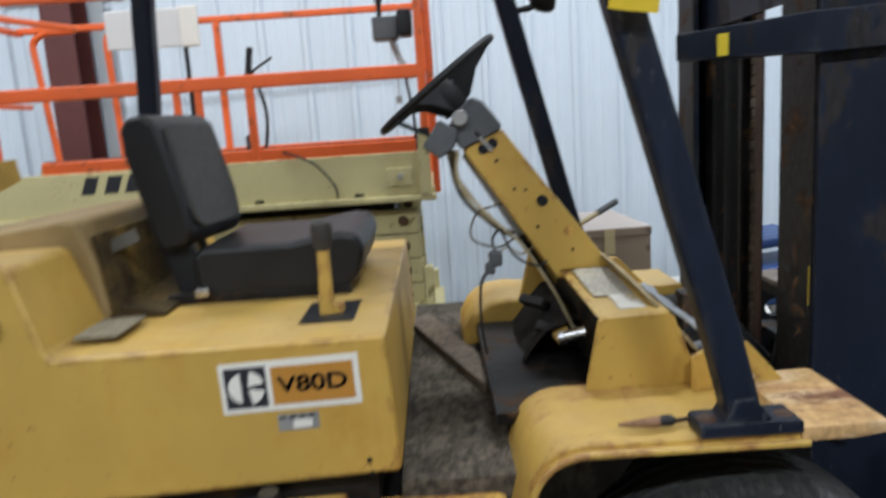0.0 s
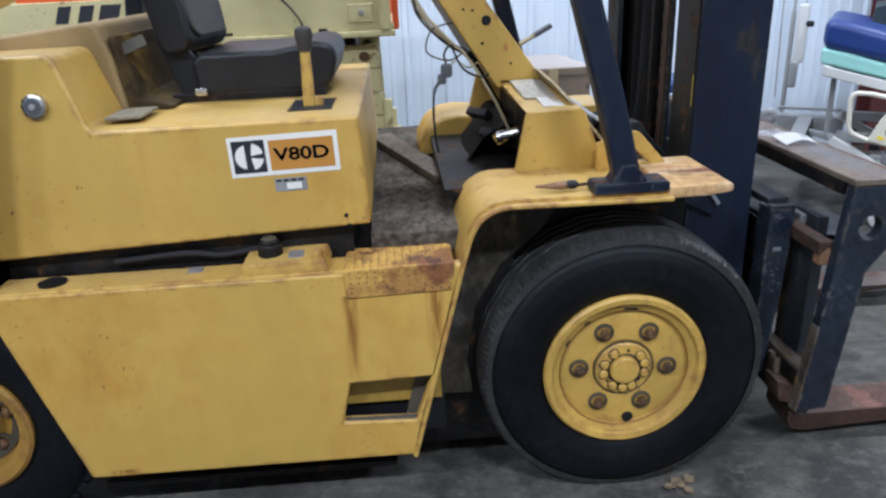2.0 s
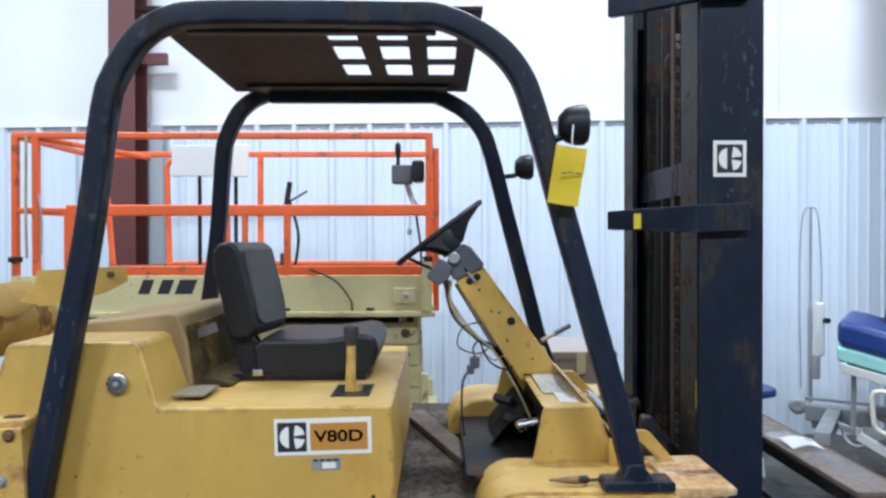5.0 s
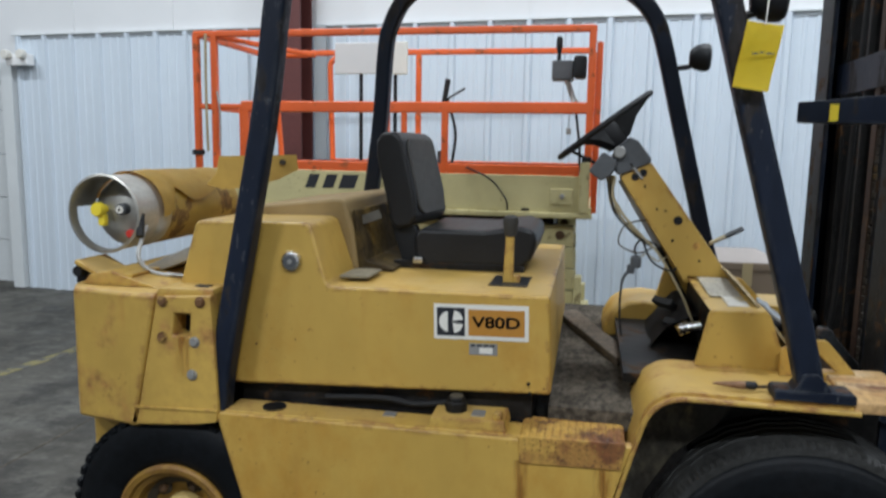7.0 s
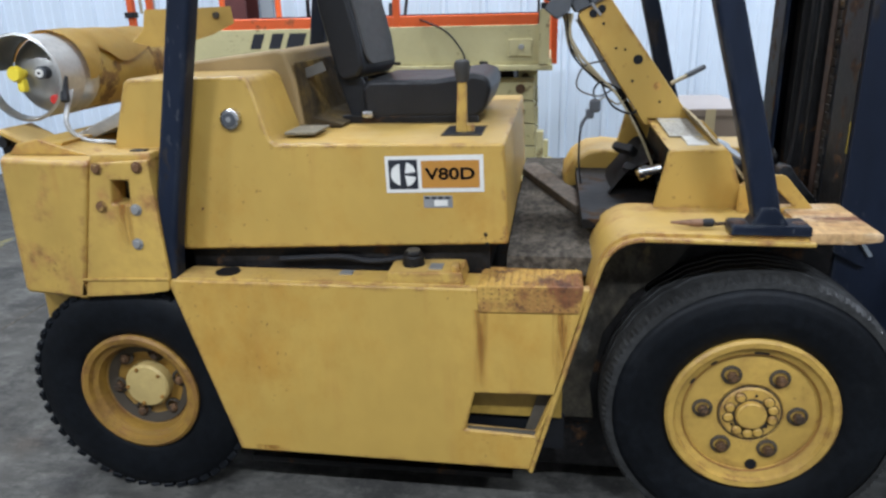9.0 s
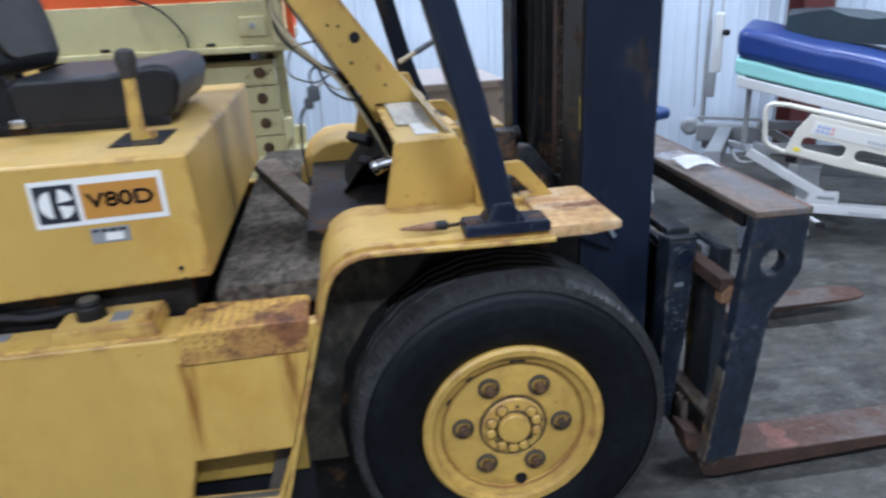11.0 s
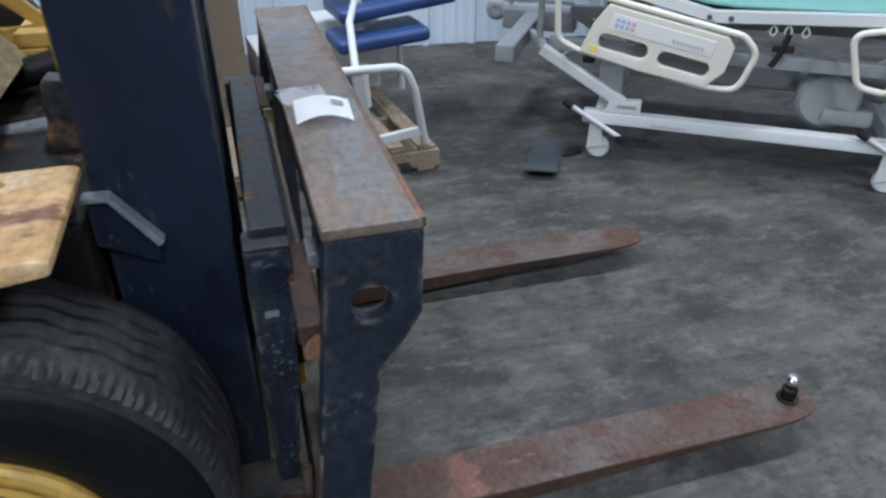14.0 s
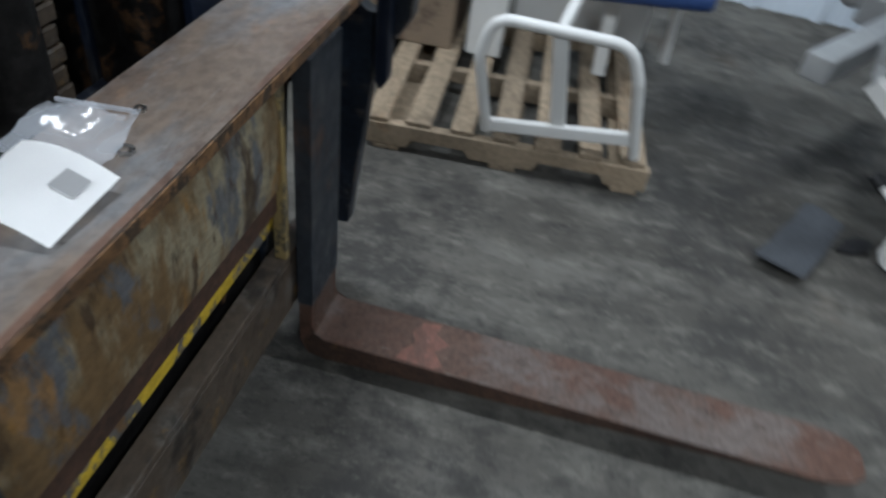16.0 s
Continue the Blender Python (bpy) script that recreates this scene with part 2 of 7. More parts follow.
m_yellow_worn = layered("worn_fender_end", (0.50, 0.31, 0.135), [((0.62, 0.46, 0.28), 6, (0.6, 1.6, 1), 0.48, 0.62, 0.8), ((0.36, 0.19, 0.085), 8, (0.6, 1.5, 1), 0.50, 0.62, 0.75), ((0.150, 0.058, 0.035), 6.5, (0.7, 1.3, 1), 0.515, 0.60, 0.9)], 0.5, 0.0, 0.4)
m_yellow_dirty = mat("dirty_yellow_rim", (0.28, 0.135, 0.023), 0.55, vary=0.3, scale=14, stain=(0.17, 0.08, 0.02), stain_amount=0.42, stain_scale=8, bump=0.2, edge=0.3)
m_beige = mat("bare_beige_panel", (0.29, 0.215, 0.105), 0.6, vary=0.2, scale=5, stain=(0.17, 0.12, 0.05), stain_amount=0.42, stain_scale=5, bump=0.15, edge=0.3, grit=0.3)
m_tape = mat("brown_parcel_tape", (0.44, 0.35, 0.19), 0.45, vary=0.08, scale=5)
m_navy = mat("dark_navy_paint", (0.0078, 0.0120, 0.0235), 0.42, vary=0.35, scale=5, stain=(0.021, 0.019, 0.020), stain_amount=0.26, stain_scale=7, bump=0.25, bump_scale=30, stretch=(1, 1, 0.35), spec=0.22, specks=0.9, speck_colour=(0.06, 0.065, 0.075), wear=0.8, wear_width=0.016, wear_colour=(0.055, 0.060, 0.068), dust=0.5, dust_colour=(0.035, 0.038, 0.045))
m_navy_worn = mat("worn_navy_steel", (0.0125, 0.0185, 0.0290), 0.42, vary=0.4, scale=7, stain=(0.044, 0.037, 0.033), stain_amount=0.22, stain_scale=11, bump=0.35, bump_scale=40, edge=0.12, spec=0.4, specks=1.6, speck_colour=(0.10, 0.105, 0.11),
                  wear=1.0, wear_width=0.016, wear_colour=(0.13, 0.115, 0.10), grit=0.4, grit_scale=60)
# The black and greasy materials also paint the shade inside holes and gaps.
m_black = mat("black_paint_and_hole_shade", (0.010, 0.011, 0.013), 0.45, vary=0.3, scale=8, bump=0.15, spec=0.3)
m_grease_shade = mat("greasy_steel_and_gap_shade", (0.010, 0.0092, 0.0088), 0.5, vary=0.5, scale=12, stain=(0.055, 0.028, 0.012), stain_amount=0.27, stain_scale=10, bump=0.5, bump_scale=40, spec=0.25, grit=0.5, grit_scale=50)
m_guard_top = mat("guard_plate_underside", (0.024, 0.011, 0.0115), 0.6, vary=0.3, scale=6, bump=0.2, spec=0.2)
m_tyre = mat("tyre_rubber", (0.0048, 0.0059, 0.0076), 0.5, vary=0.35, scale=9, stain=(0.0090, 0.0100, 0.0112), stain_amount=0.38, stain_scale=4, bump=0.3, bump_scale=40, edge=0.35, spec=0.16, grit=0.35, grit_scale=45)
m_vinyl = mat("black_vinyl", (0.011, 0.011, 0.012), 0.42, vary=0.25, scale=9, stain=(0.10, 0.085, 0.06), stain_amount=0.12, stain_scale=6, bump=0.35, bump_scale=140, edge=0.35, spec=0.35)
m_vinyl_dusty = mat("dusty_vinyl", (0.033, 0.030, 0.026), 0.55, vary=0.3, scale=8, bump=0.3, bump_scale=140)
m_dusty_grey = mat("dusty_grey_steel", (0.075, 0.064, 0.046), 0.7, metal=0.0, vary=0.25, scale=9, bump=0.2)
m_steel = mat("bright_steel", (0.55, 0.55, 0.54), 0.25, metal=1.0, vary=0.15, scale=20)
m_alu = mat("dull_aluminium", (0.42, 0.41, 0.38), 0.42, metal=0.75, vary=0.2, scale=10, bump=0.15)
m_tank = mat("tank_dirty_yellow", (0.29, 0.185, 0.032), 0.5, vary=0.3, scale=7, stain=(0.14, 0.075, 0.02), stain_amount=0.32, stain_scale=6)
m_floorplate = mat("dirty_floor_plate", (0.084, 0.071, 0.055), 0.85, vary=0.35, scale=10, stain=(0.11, 0.092, 0.068), stain_amount=0.40, stain_scale=8, bump=0.8, bump_scale=60, edge=0.3, spec=0.15, grit=0.6, grit_scale=45)
m_fork = layered("rusty_fork_steel", (0.080, 0.047, 0.034), [((0.112, 0.096, 0.087), 3.2, (0.8, 1, 1), 0.46, 0.60, 0.75), ((0.078, 0.037, 0.024), 5, (0.8, 1, 1), 0.49, 0.60, 0.85), ((0.17, 0.15, 0.135), 22, (0.5, 1.4, 1), 0.60, 0.70, 0.6), ((0.040, 0.024, 0.018), 15, (1, 1, 1), 0.58, 0.68, 0.7)], 0.6, 0.05, 0.4, 60, spec=0.35, seed=1.3)
m_fork_rub = layered("bright_rubbed_rust", (0.140, 0.060, 0.042), [((0.090, 0.047, 0.034), 16, (1, 0.5, 1), 0.46, 0.58, 0.9), ((0.24, 0.125, 0.10), 30, (1, 0.4, 1), 0.58, 0.68, 0.7)], 0.55, 0.0, 0.3, 60, seed=4.0)
m_olive = layered("dirty_olive_yellow", (0.30, 0.215, 0.022), [((0.12, 0.09, 0.03), 14, (1, 1, 0.6), 0.52, 0.64, 0.8)], 0.55)
m_bar_brown = layered("greasy_brown_bar", (0.075, 0.056, 0.040), [((0.125, 0.115, 0.100), 9, (1, 1, 1), 0.50, 0.64, 0.7), ((0.20, 0.115, 0.035), 11, (1, 1, 1), 0.56, 0.66, 0.7), ((0.022, 0.018, 0.015), 8, (1, 1, 1), 0.52, 0.62, 0.85)], 0.6, 0.0, 0.6, 40, seed=6.1)
m_lug = layered("bright_rusty_lug", (0.20, 0.105, 0.055), [((0.30, 0.19, 0.12), 18, (1, 1, 1), 0.52, 0.64, 0.7), ((0.06, 0.035, 0.02), 14, (1, 1, 1), 0.54, 0.64, 0.8)], 0.65, 0.0, 0.6, 50)
m_beam = layered("worn_steel_beam", (0.148, 0.112, 0.086), [((0.128, 0.142, 0.154), 3.2, (1.6, 0.55, 1), 0.46, 0.62, 0.75), ((0.085, 0.052, 0.034), 7, (1.4, 0.5, 1), 0.52, 0.66, 0.7), ((0.21, 0.125, 0.075), 11, (1.2, 0.5, 1), 0.55, 0.68, 0.6),
                 ((0.24, 0.225, 0.205), 26, (2.2, 0.35, 1), 0.58, 0.70, 0.35), ((0.045, 0.038, 0.034), 34, (1, 1, 1), 0.64, 0.70, 0.7)], 0.45, 0.15, 0.3)
m_beam_rim = layered("rusty_beam_rim", (0.110, 0.060, 0.040), [((0.145, 0.118, 0.096), 7, (1.6, 0.5, 1), 0.50, 0.60, 0.85), ((0.19, 0.080, 0.040), 9, (1.4, 0.45, 1), 0.54, 0.66, 0.75), ((0.060, 0.036, 0.026), 13, (1.2, 0.6, 1), 0.56, 0.66, 0.7)], 0.5, 0.1, 0.3, seed=7.0)
m_shank = layered("rusty_navy_shank", (0.022, 0.027, 0.034), [((0.060, 0.058, 0.058), 7, (1, 1, 0.5), 0.52, 0.66, 0.7), ((0.072, 0.040, 0.026), 6, (1, 1, 0.6), 0.53, 0.64, 0.8), ((0.012, 0.012, 0.013), 11, (1, 1, 0.6), 0.56, 0.66, 0.7)], 0.5, 0.05, 0.4, 50, seed=5.5)
m_beam_edge = layered("rusty_bar", (0.150, 0.092, 0.040), [((0.285, 0.250, 0.165), 7, (1, 1.6, 0.55), 0.44, 0.60, 0.85), ((0.095, 0.105, 0.118), 6, (1, 1.5, 0.7), 0.54, 0.62, 0.85), ((0.27, 0.135, 0.032), 9, (1, 1.4, 0.6), 0.54, 0.66, 0.75),
                      ((0.050, 0.028, 0.015), 12, (1, 1.6, 0.5), 0.53, 0.64, 0.85)], 0.55, 0.0, 0.6, 40)
m_chip_yellow = layered("chipped_yellow_bar", (0.105, 0.098, 0.090), [((0.56, 0.38, 0.03), 6, (1, 1, 1), 0.46, 0.51, 1.0), ((0.16, 0.085, 0.03), 10, (1, 1, 1), 0.58, 0.64, 0.9), ((0.03, 0.027, 0.024), 16, (1, 1, 1), 0.60, 0.66, 0.9)], 0.5, 0.0, 0.6, 40)
m_cream = mat("cream_paint", (0.56, 0.50, 0.26), 0.42, vary=0.08, scale=5, stain=(0.25, 0.2, 0.09), stain_amount=0.16, stain_scale=8, bump=0.08, specks=0.6, speck_colour=(0.16, 0.10, 0.05), wear=0.8, wear_width=0.02, wear_colour=(0.22, 0.16, 0.08), runs=0.3, run_colour=(0.36, 0.28, 0.12))
m_orange = mat("orange_paint", (0.72, 0.115, 0.022), 0.38, vary=0.1, scale=6, stain=(0.35, 0.08, 0.02), stain_amount=0.2, stain_scale=9, wear=0.5, wear_colour=(0.25, 0.09, 0.04))
m_wall = mat("white_metal_panel", (0.61, 0.68, 0.75), 0.42, vary=0.03, scale=1.5, bump=0.03, bump_scale=3)
m_upper = mat("white_vinyl_insulation", (0.71, 0.72, 0.73), 0.5, vary=0.03, scale=1.0, bump=0.25, bump_scale=1.6)
m_plain = mat("plain_wall", (0.44, 0.44, 0.44), 0.7, vary=0.05, scale=1.0)
m_column = mat("red_oxide_steel", (0.105, 0.030, 0.027), 0.5, vary=0.12, scale=5)
m_trim = mat("grey_trim", (0.33, 0.36, 0.38), 0.5, vary=0.05, scale=3)
m_doorw = mat("white_door", (0.66, 0.69, 0.70), 0.5, vary=0.04, scale=2)
m_bedw = mat("pale_bed_enamel", (0.62, 0.62, 0.60), 0.35, vary=0.06, scale=6, wear=0.25, wear_colour=(0.30, 0.29, 0.27))
m_bedcream = mat("cream_plastic", (0.70, 0.66, 0.55), 0.4, vary=0.05, scale=6)
m_bedgrey = mat("grey_bed_steel", (0.34, 0.35, 0.35), 0.45, metal=0.2, vary=0.15, scale=8)
m_blue = mat("blue_mattress_vinyl", (0.016, 0.046, 0.20), 0.36, vary=0.2, scale=3, bump=0.6, bump_scale=9)
m_teal = mat("teal_foam_cover", (0.33, 0.66, 0.60), 0.55, vary=0.08, scale=4, bump=0.3, bump_scale=12)
m_pad = mat("navy_blue_pad", (0.022, 0.055, 0.17), 0.4, vary=0.15, scale=5, bump=0.2, bump_scale=40)
m_bag = mat("dark_green_cover", (0.030, 0.045, 0.048), 0.35, vary=0.3, scale=4, bump=0.9, bump_scale=9)
m_wood = mat("pallet_wood", (0.26, 0.20, 0.135), 0.8, vary=0.28, scale=10, stain=(0.2, 0.12, 0.06), stain_amount=0.25, stain_scale=6, bump=0.4, bump_scale=50, random_value=0.28, stretch=(1, 0.15, 1), edge=0.2, grit=0.3, grit_scale=50)
m_plank = mat("grimy_plank", (0.13, 0.10, 0.072), 0.8, vary=0.3, scale=12, bump=0.5, bump_scale=40, grit=0.4, grit_scale=50)
m_card = mat("brown_cardboard", (0.22, 0.165, 0.115), 0.8, vary=0.12, scale=4, stain=(0.15, 0.11, 0.08), stain_amount=0.3, stain_scale=3, bump=0.1)
m_card_top = mat("pale_carton_top", (0.42, 0.37, 0.34), 0.7, vary=0.08, scale=5, bump=0.1)
m_white = mat("white_card", (0.92, 0.92, 0.91), 0.5, vary=0.02, scale=8)
m_greycard = mat("printed_grey", (0.45, 0.45, 0.45), 0.6, vary=0.05)
m_tagy = mat("yellow_tag_paper", (0.85, 0.66, 0.04), 0.6, vary=0.04, scale=8)
m_label_orange = mat("decal_orange", (0.46, 0.21, 0.035), 0.4, vary=0.05)
m_label_dark = mat("decal_black", (0.018, 0.020, 0.026), 0.4, vary=0.1)
m_label_white = mat("decal_white", (0.72, 0.70, 0.64), 0.4, vary=0.06, scale=10)
m_plate = mat("grey_data_plate", (0.34, 0.34, 0.33), 0.4, metal=0.4, vary=0.12, scale=20)
m_greyplastic = mat("grey_plastic", (0.07, 0.075, 0.082), 0.5, vary=0.15, scale=10)
m_wire = mat("beige_wire", (0.36, 0.30, 0.18), 0.5, vary=0.2)
m_red = mat("red_plastic", (0.5, 0.03, 0.02), 0.4)
m_rubber = mat("black_rubber", (0.014, 0.014, 0.015), 0.6, vary=0.2, spec=0.3)
m_mat = mat("grey_rubber_mat", (0.046, 0.051, 0.058), 0.6, vary=0.25, scale=12, bump=0.3)
m_board = mat("frosted_board", (0.62, 0.62, 0.61), 0.4, vary=0.05, scale=4)
m_line = mat("yellow_floor_line", (0.17, 0.145, 0.055), 0.7, vary=0.25, scale=10, stain=(0.09, 0.088, 0.08), stain_amount=0.5, stain_scale=8)
m_button_blue = mat("pale_blue_print", (0.36, 0.44, 0.66), 0.5, vary=0.05)
m_button_red = mat("pale_red_print", (0.70, 0.36, 0.34), 0.5, vary=0.05)
m_worn_label = mat("worn_white_label", (0.54, 0.52, 0.47), 0.5, vary=0.1, scale=12, stain=(0.40, 0.30, 0.13), stain_amount=0.45, stain_scale=14, edge=0.15)
# Grime on hubs and wheels; also the painted shade round the wheel nuts.
m_grime_shade = mat("brown_grime_and_shade", (0.055, 0.040, 0.022), 0.8, vary=0.35, scale=8, stain=(0.16, 0.105, 0.04), stain_amount=0.3, stain_scale=6, bump=0.3, edge=0.3)
m_chip_ochre = mat("ochre_scraped_steel", (0.30, 0.22, 0.09), 0.6, vary=0.35, scale=12, stain=(0.12, 0.10, 0.06), stain_amount=0.45, stain_scale=14)
m_mat_dark = mat("dark_rubber_sheet", (0.030, 0.028, 0.027), 0.7, vary=0.35, scale=9, stain=(0.06, 0.05, 0.04), stain_amount=0.35, stain_scale=8, bump=0.4, edge=0.3, spec=0.2)
m_arch = layered("dusty_arch_steel", (0.060, 0.052, 0.036), [((0.20, 0.140, 0.045), 3.2, (1, 1, 0.6), 0.50, 0.62, 0.75), ((0.105, 0.105, 0.100), 6, (1, 1, 0.4), 0.52, 0.66, 0.6), ((0.018, 0.016, 0.013), 5, (1, 1, 0.6), 0.50, 0.62, 0.85)], 0.7, 0.0, 0.4, 40, spec=0.2, seed=2.2)
m_leaf = mat("dry_leaf", (0.20, 0.145, 0.085), 0.8, vary=0.35, scale=20, bump=0.2)
m_castor = mat("white_castor", (0.60, 0.60, 0.58), 0.4, vary=0.08)


def film_material():
    m = bpy.data.materials.new("clear_plastic_film")
    m.use_nodes = True
    n, l = m.node_tree.nodes, m.node_tree.links
    b = n["Principled BSDF"]
    b.inputs["Base Color"].default_value = (0.42, 0.44, 0.47, 1)
    b.inputs["Roughness"].default_value = 0.10
    clear, blend = n.new("ShaderNodeBsdfTransparent"), n.new("ShaderNodeMixShader")
    blend.inputs[0].default_value = 0.46
    l.new(clear.outputs[0], blend.inputs[1])
    l.new(b.outputs[0], blend.inputs[2])
    l.new(blend.outputs[0], n["Material Output"].inputs["Surface"])
    co, t, bp = n.new("ShaderNodeTexCoord"), n.new("ShaderNodeTexNoise"), n.new("ShaderNodeBump")
    l.new(co.outputs["Object"], t.inputs["Vector"])
    t.inputs["Scale"].default_value = 20
    bp.inputs["Strength"].default_value, bp.inputs["Distance"].default_value = 0.8, 0.006
    l.new(t.outputs[0], bp.inputs["Height"])
    l.new(bp.outputs[0], b.inputs["Normal"])
    return m


def concrete_material():
    m = bpy.data.materials.new("stained_concrete")
    m.use_nodes = True
    n, l = m.node_tree.nodes, m.node_tree.links
    b = n["Principled BSDF"]
    co = n.new("ShaderNodeTexCoord")

    def tex(scale, stretch, detail=8, rough=0.65, turn=0.0):
        mp = n.new("ShaderNodeMapping")
        mp.inputs["Scale"].default_value = stretch
        mp.inputs["Rotation"].default_value = (0, 0, turn)
        l.new(co.outputs["Object"], mp.inputs["Vector"])
        t = n.new("ShaderNodeTexNoise")
        t.inputs["Scale"].default_value, t.inputs["Detail"].default_value, t.inputs["Roughness"].default_value = scale, detail, rough
        l.new(mp.outputs[0], t.inputs["Vector"])
        return t.outputs[0]

    def ramp(src, lo, hi, a=0.0, z=1.0):
        r = n.new("ShaderNodeMapRange")
        r.interpolation_type = "SMOOTHSTEP"
        for i, v in enumerate((lo, hi, a, z)):
            r.inputs[i + 1].default_value = v
        l.new(src, r.inputs[0])
        return r.outputs[0]

    def mix(fac, a, c):
        x = n.new("ShaderNodeMix")
        x.data_type = "RGBA"
        for sock, v in ((x.inputs[0], fac), (x.inputs[6], a), (x.inputs[7], c)):
            if hasattr(v, "is_output"):
                l.new(v, sock)
            else:
                sock.default_value = v
        return x.outputs[2]

    col = mix(ramp(tex(0.7, (1, 1, 1)), 0.35, 0.65), (0.050, 0.047, 0.041, 1), (0.092, 0.087, 0.076, 1))
    col = mix(ramp(tex(3.0, (0.6, 1.5, 1), 10, 0.70, 0.25), 0.44, 0.68, 0, 0.75), col, (0.128, 0.123, 0.109, 1))
    col = mix(ramp(tex(2.1, (1, 1, 1), 10, 0.76), 0.47, 0.60, 0, 0.8), col, (0.031, 0.030, 0.028, 1))
    col = mix(ramp(tex(10, (0.7, 1.25, 1), 10, 0.78, -0.2), 0.49, 0.67, 0, 0.56), col, (0.168, 0.161, 0.138, 1))
    col = mix(ramp(tex(6, (0.6, 1.4, 1), 10, 0.78, 0.6), 0.50, 0.68, 0, 0.65), col, (0.024, 0.024, 0.023, 1))
    col = mix(ramp(tex(38, (0.7, 1.4, 1), 7, 0.72, 0.1), 0.52, 0.68, 0, 0.6), col, (0.030, 0.029, 0.027, 1))
    col = mix(ramp(tex(55, (0.7, 1.3, 1), 6, 0.7), 0.56, 0.72, 0, 0.4), col, (0.16, 0.152, 0.13, 1))
    col = mix(ramp(tex(0.9, (1, 1, 1), 5), 0.60, 0.75, 0, 0.45), col, (0.10, 0.066, 0.040, 1))
    l.new(col, b.inputs["Base Color"])
    b.inputs["Specular IOR Level"].default_value = 0.2
    l.new(ramp(tex(3, (1, 1, 1)), 0.3, 0.7, 0.55, 0.8), b.inputs["Roughness"])
    bp = n.new("ShaderNodeBump")
    bp.inputs["Strength"].default_value, bp.inputs["Distance"].default_value = 0.25, 0.003
    l.new(tex(30, (1, 1, 1)), bp.inputs["Height"])
    l.new(bp.outputs[0], b.inputs["Normal"])
    return m


def streak_material():
    """Rust that has run down from an edge: thin at its sides and fading towards its lower end."""
    m = bpy.data.materials.new("rust_streak")
    m.use_nodes = True
    n, l = m.node_tree.nodes, m.node_tree.links
    b = n["Principled BSDF"]
    b.inputs["Base Color"].default_value, b.inputs["Roughness"].default_value = (0.36, 0.155, 0.026, 1), 0.6
    co, sep = n.new("ShaderNodeTexCoord"), n.new("ShaderNodeSeparateXYZ")
    l.new(co.outputs["Generated"], sep.inputs[0])

    def op(kind, a, c):
        x = n.new("ShaderNodeMath")
        x.operation = kind
        for sock, v in zip(x.inputs, (a, c)):
            if hasattr(v, "is_output"):
                l.new(v, sock)
            else:
                sock.default_value = v
        return x.outputs[0]

    mp, t = n.new("ShaderNodeMapping"), n.new("ShaderNodeTexNoise")
    mp.inputs["Scale"].default_value = (1, 1, 0.12)
    t.inputs["Scale"].default_value, t.inputs["Detail"].default_value = 60, 5
    l.new(co.outputs["Object"], mp.inputs["Vector"])
    l.new(mp.outputs[0], t.inputs["Vector"])
    middle = op("SUBTRACT", 1.0, op("ABSOLUTE", op("SUBTRACT", op("MULTIPLY", sep.outputs[0], 2.0), 1.0), 0.0))
    fac = op("MULTIPLY", op("POWER", middle, 1.4), op("MULTIPLY", op("POWER", sep.outputs[2], 0.8), 0.8))
    r = n.new("ShaderNodeMapRange")
    r.interpolation_type = "SMOOTHSTEP"
    for i, v in enumerate((0.36, 0.62, 0.15, 1.0)):
        r.inputs[i + 1].default_value = v
    l.new(t.outputs[0], r.inputs[0])
    clear, blend = n.new("ShaderNodeBsdfTransparent"), n.new("ShaderNodeMixShader")
    l.new(op("MULTIPLY", fac, r.outputs[0]), blend.inputs[0])
    l.new(clear.outputs[0], blend.inputs[1])
    l.new(b.outputs[0], blend.inputs[2])
    l.new(blend.outputs[0], n["Material Output"].inputs["Surface"])
    return m


m_film, m_concrete, m_streak = film_material(), concrete_material(), streak_material()


# ---- building blocks ----
PLACE = {}


def thing(name, at=(0, 0, 0), rz=0.0, label="", category="", group="", kind=""):
    """An Empty at the base of a thing; its parts are built in world metres, or in its own with local=True."""
    ob = new(name)
    ob.empty_display_size = 0.1
    m = pose(*at, 0, 0, rz)
    ob.matrix_world = m
    PLACE[ob] = m
    return tagged(ob, label, category, group, kind)


def finish(me, angle=35):
    for p in me.polygons:
        p.use_smooth = True
    me.set_sharp_from_angle(angle=radians(angle))


def part(name, bm, material, parent=None, label="", local=False, smooth=True, angle=35):
    """Links a bmesh as one mesh object under its thing or part."""
    if parent is not None and not local:
        bm.transform(PLACE[parent].inverted())
    bmesh.ops.recalc_face_normals(bm, faces=bm.faces)
    me = bpy.data.meshes.new(name)
    bm.to_mesh(me)
    bm.free()
    me.materials.append(material)
    if smooth:
        finish(me, angle)
    ob = new(name, me)
    if smooth and len(me.polygons) > 6:
        w = ob.modifiers.new("weighted_normals", "WEIGHTED_NORMAL")
        w.keep_sharp = True
    if parent is not None:
        ob.parent = parent
        PLACE[ob] = PLACE[parent]
    else:
        PLACE[ob] = Matrix()
    if label:
        ob["label"] = label
    return ob


def join(*bms):
    out = bmesh.new()
    for b in bms:
        me = bpy.data.meshes.new("tmp")
        b.to_mesh(me)
        b.free()
        out.from_mesh(me)
        bpy.data.meshes.remove(me)
    return out


def bevel(bm, size, seg=2, angle=30):
    if size > 0:
        es = [e for e in bm.edges if len(e.link_faces) == 2 and e.calc_face_angle(0) > radians(angle)]
        bmesh.ops.bevel(bm, geom=es, offset=size, segments=seg, affect="EDGES", profile=0.5, clamp_overlap=True)
    return bm


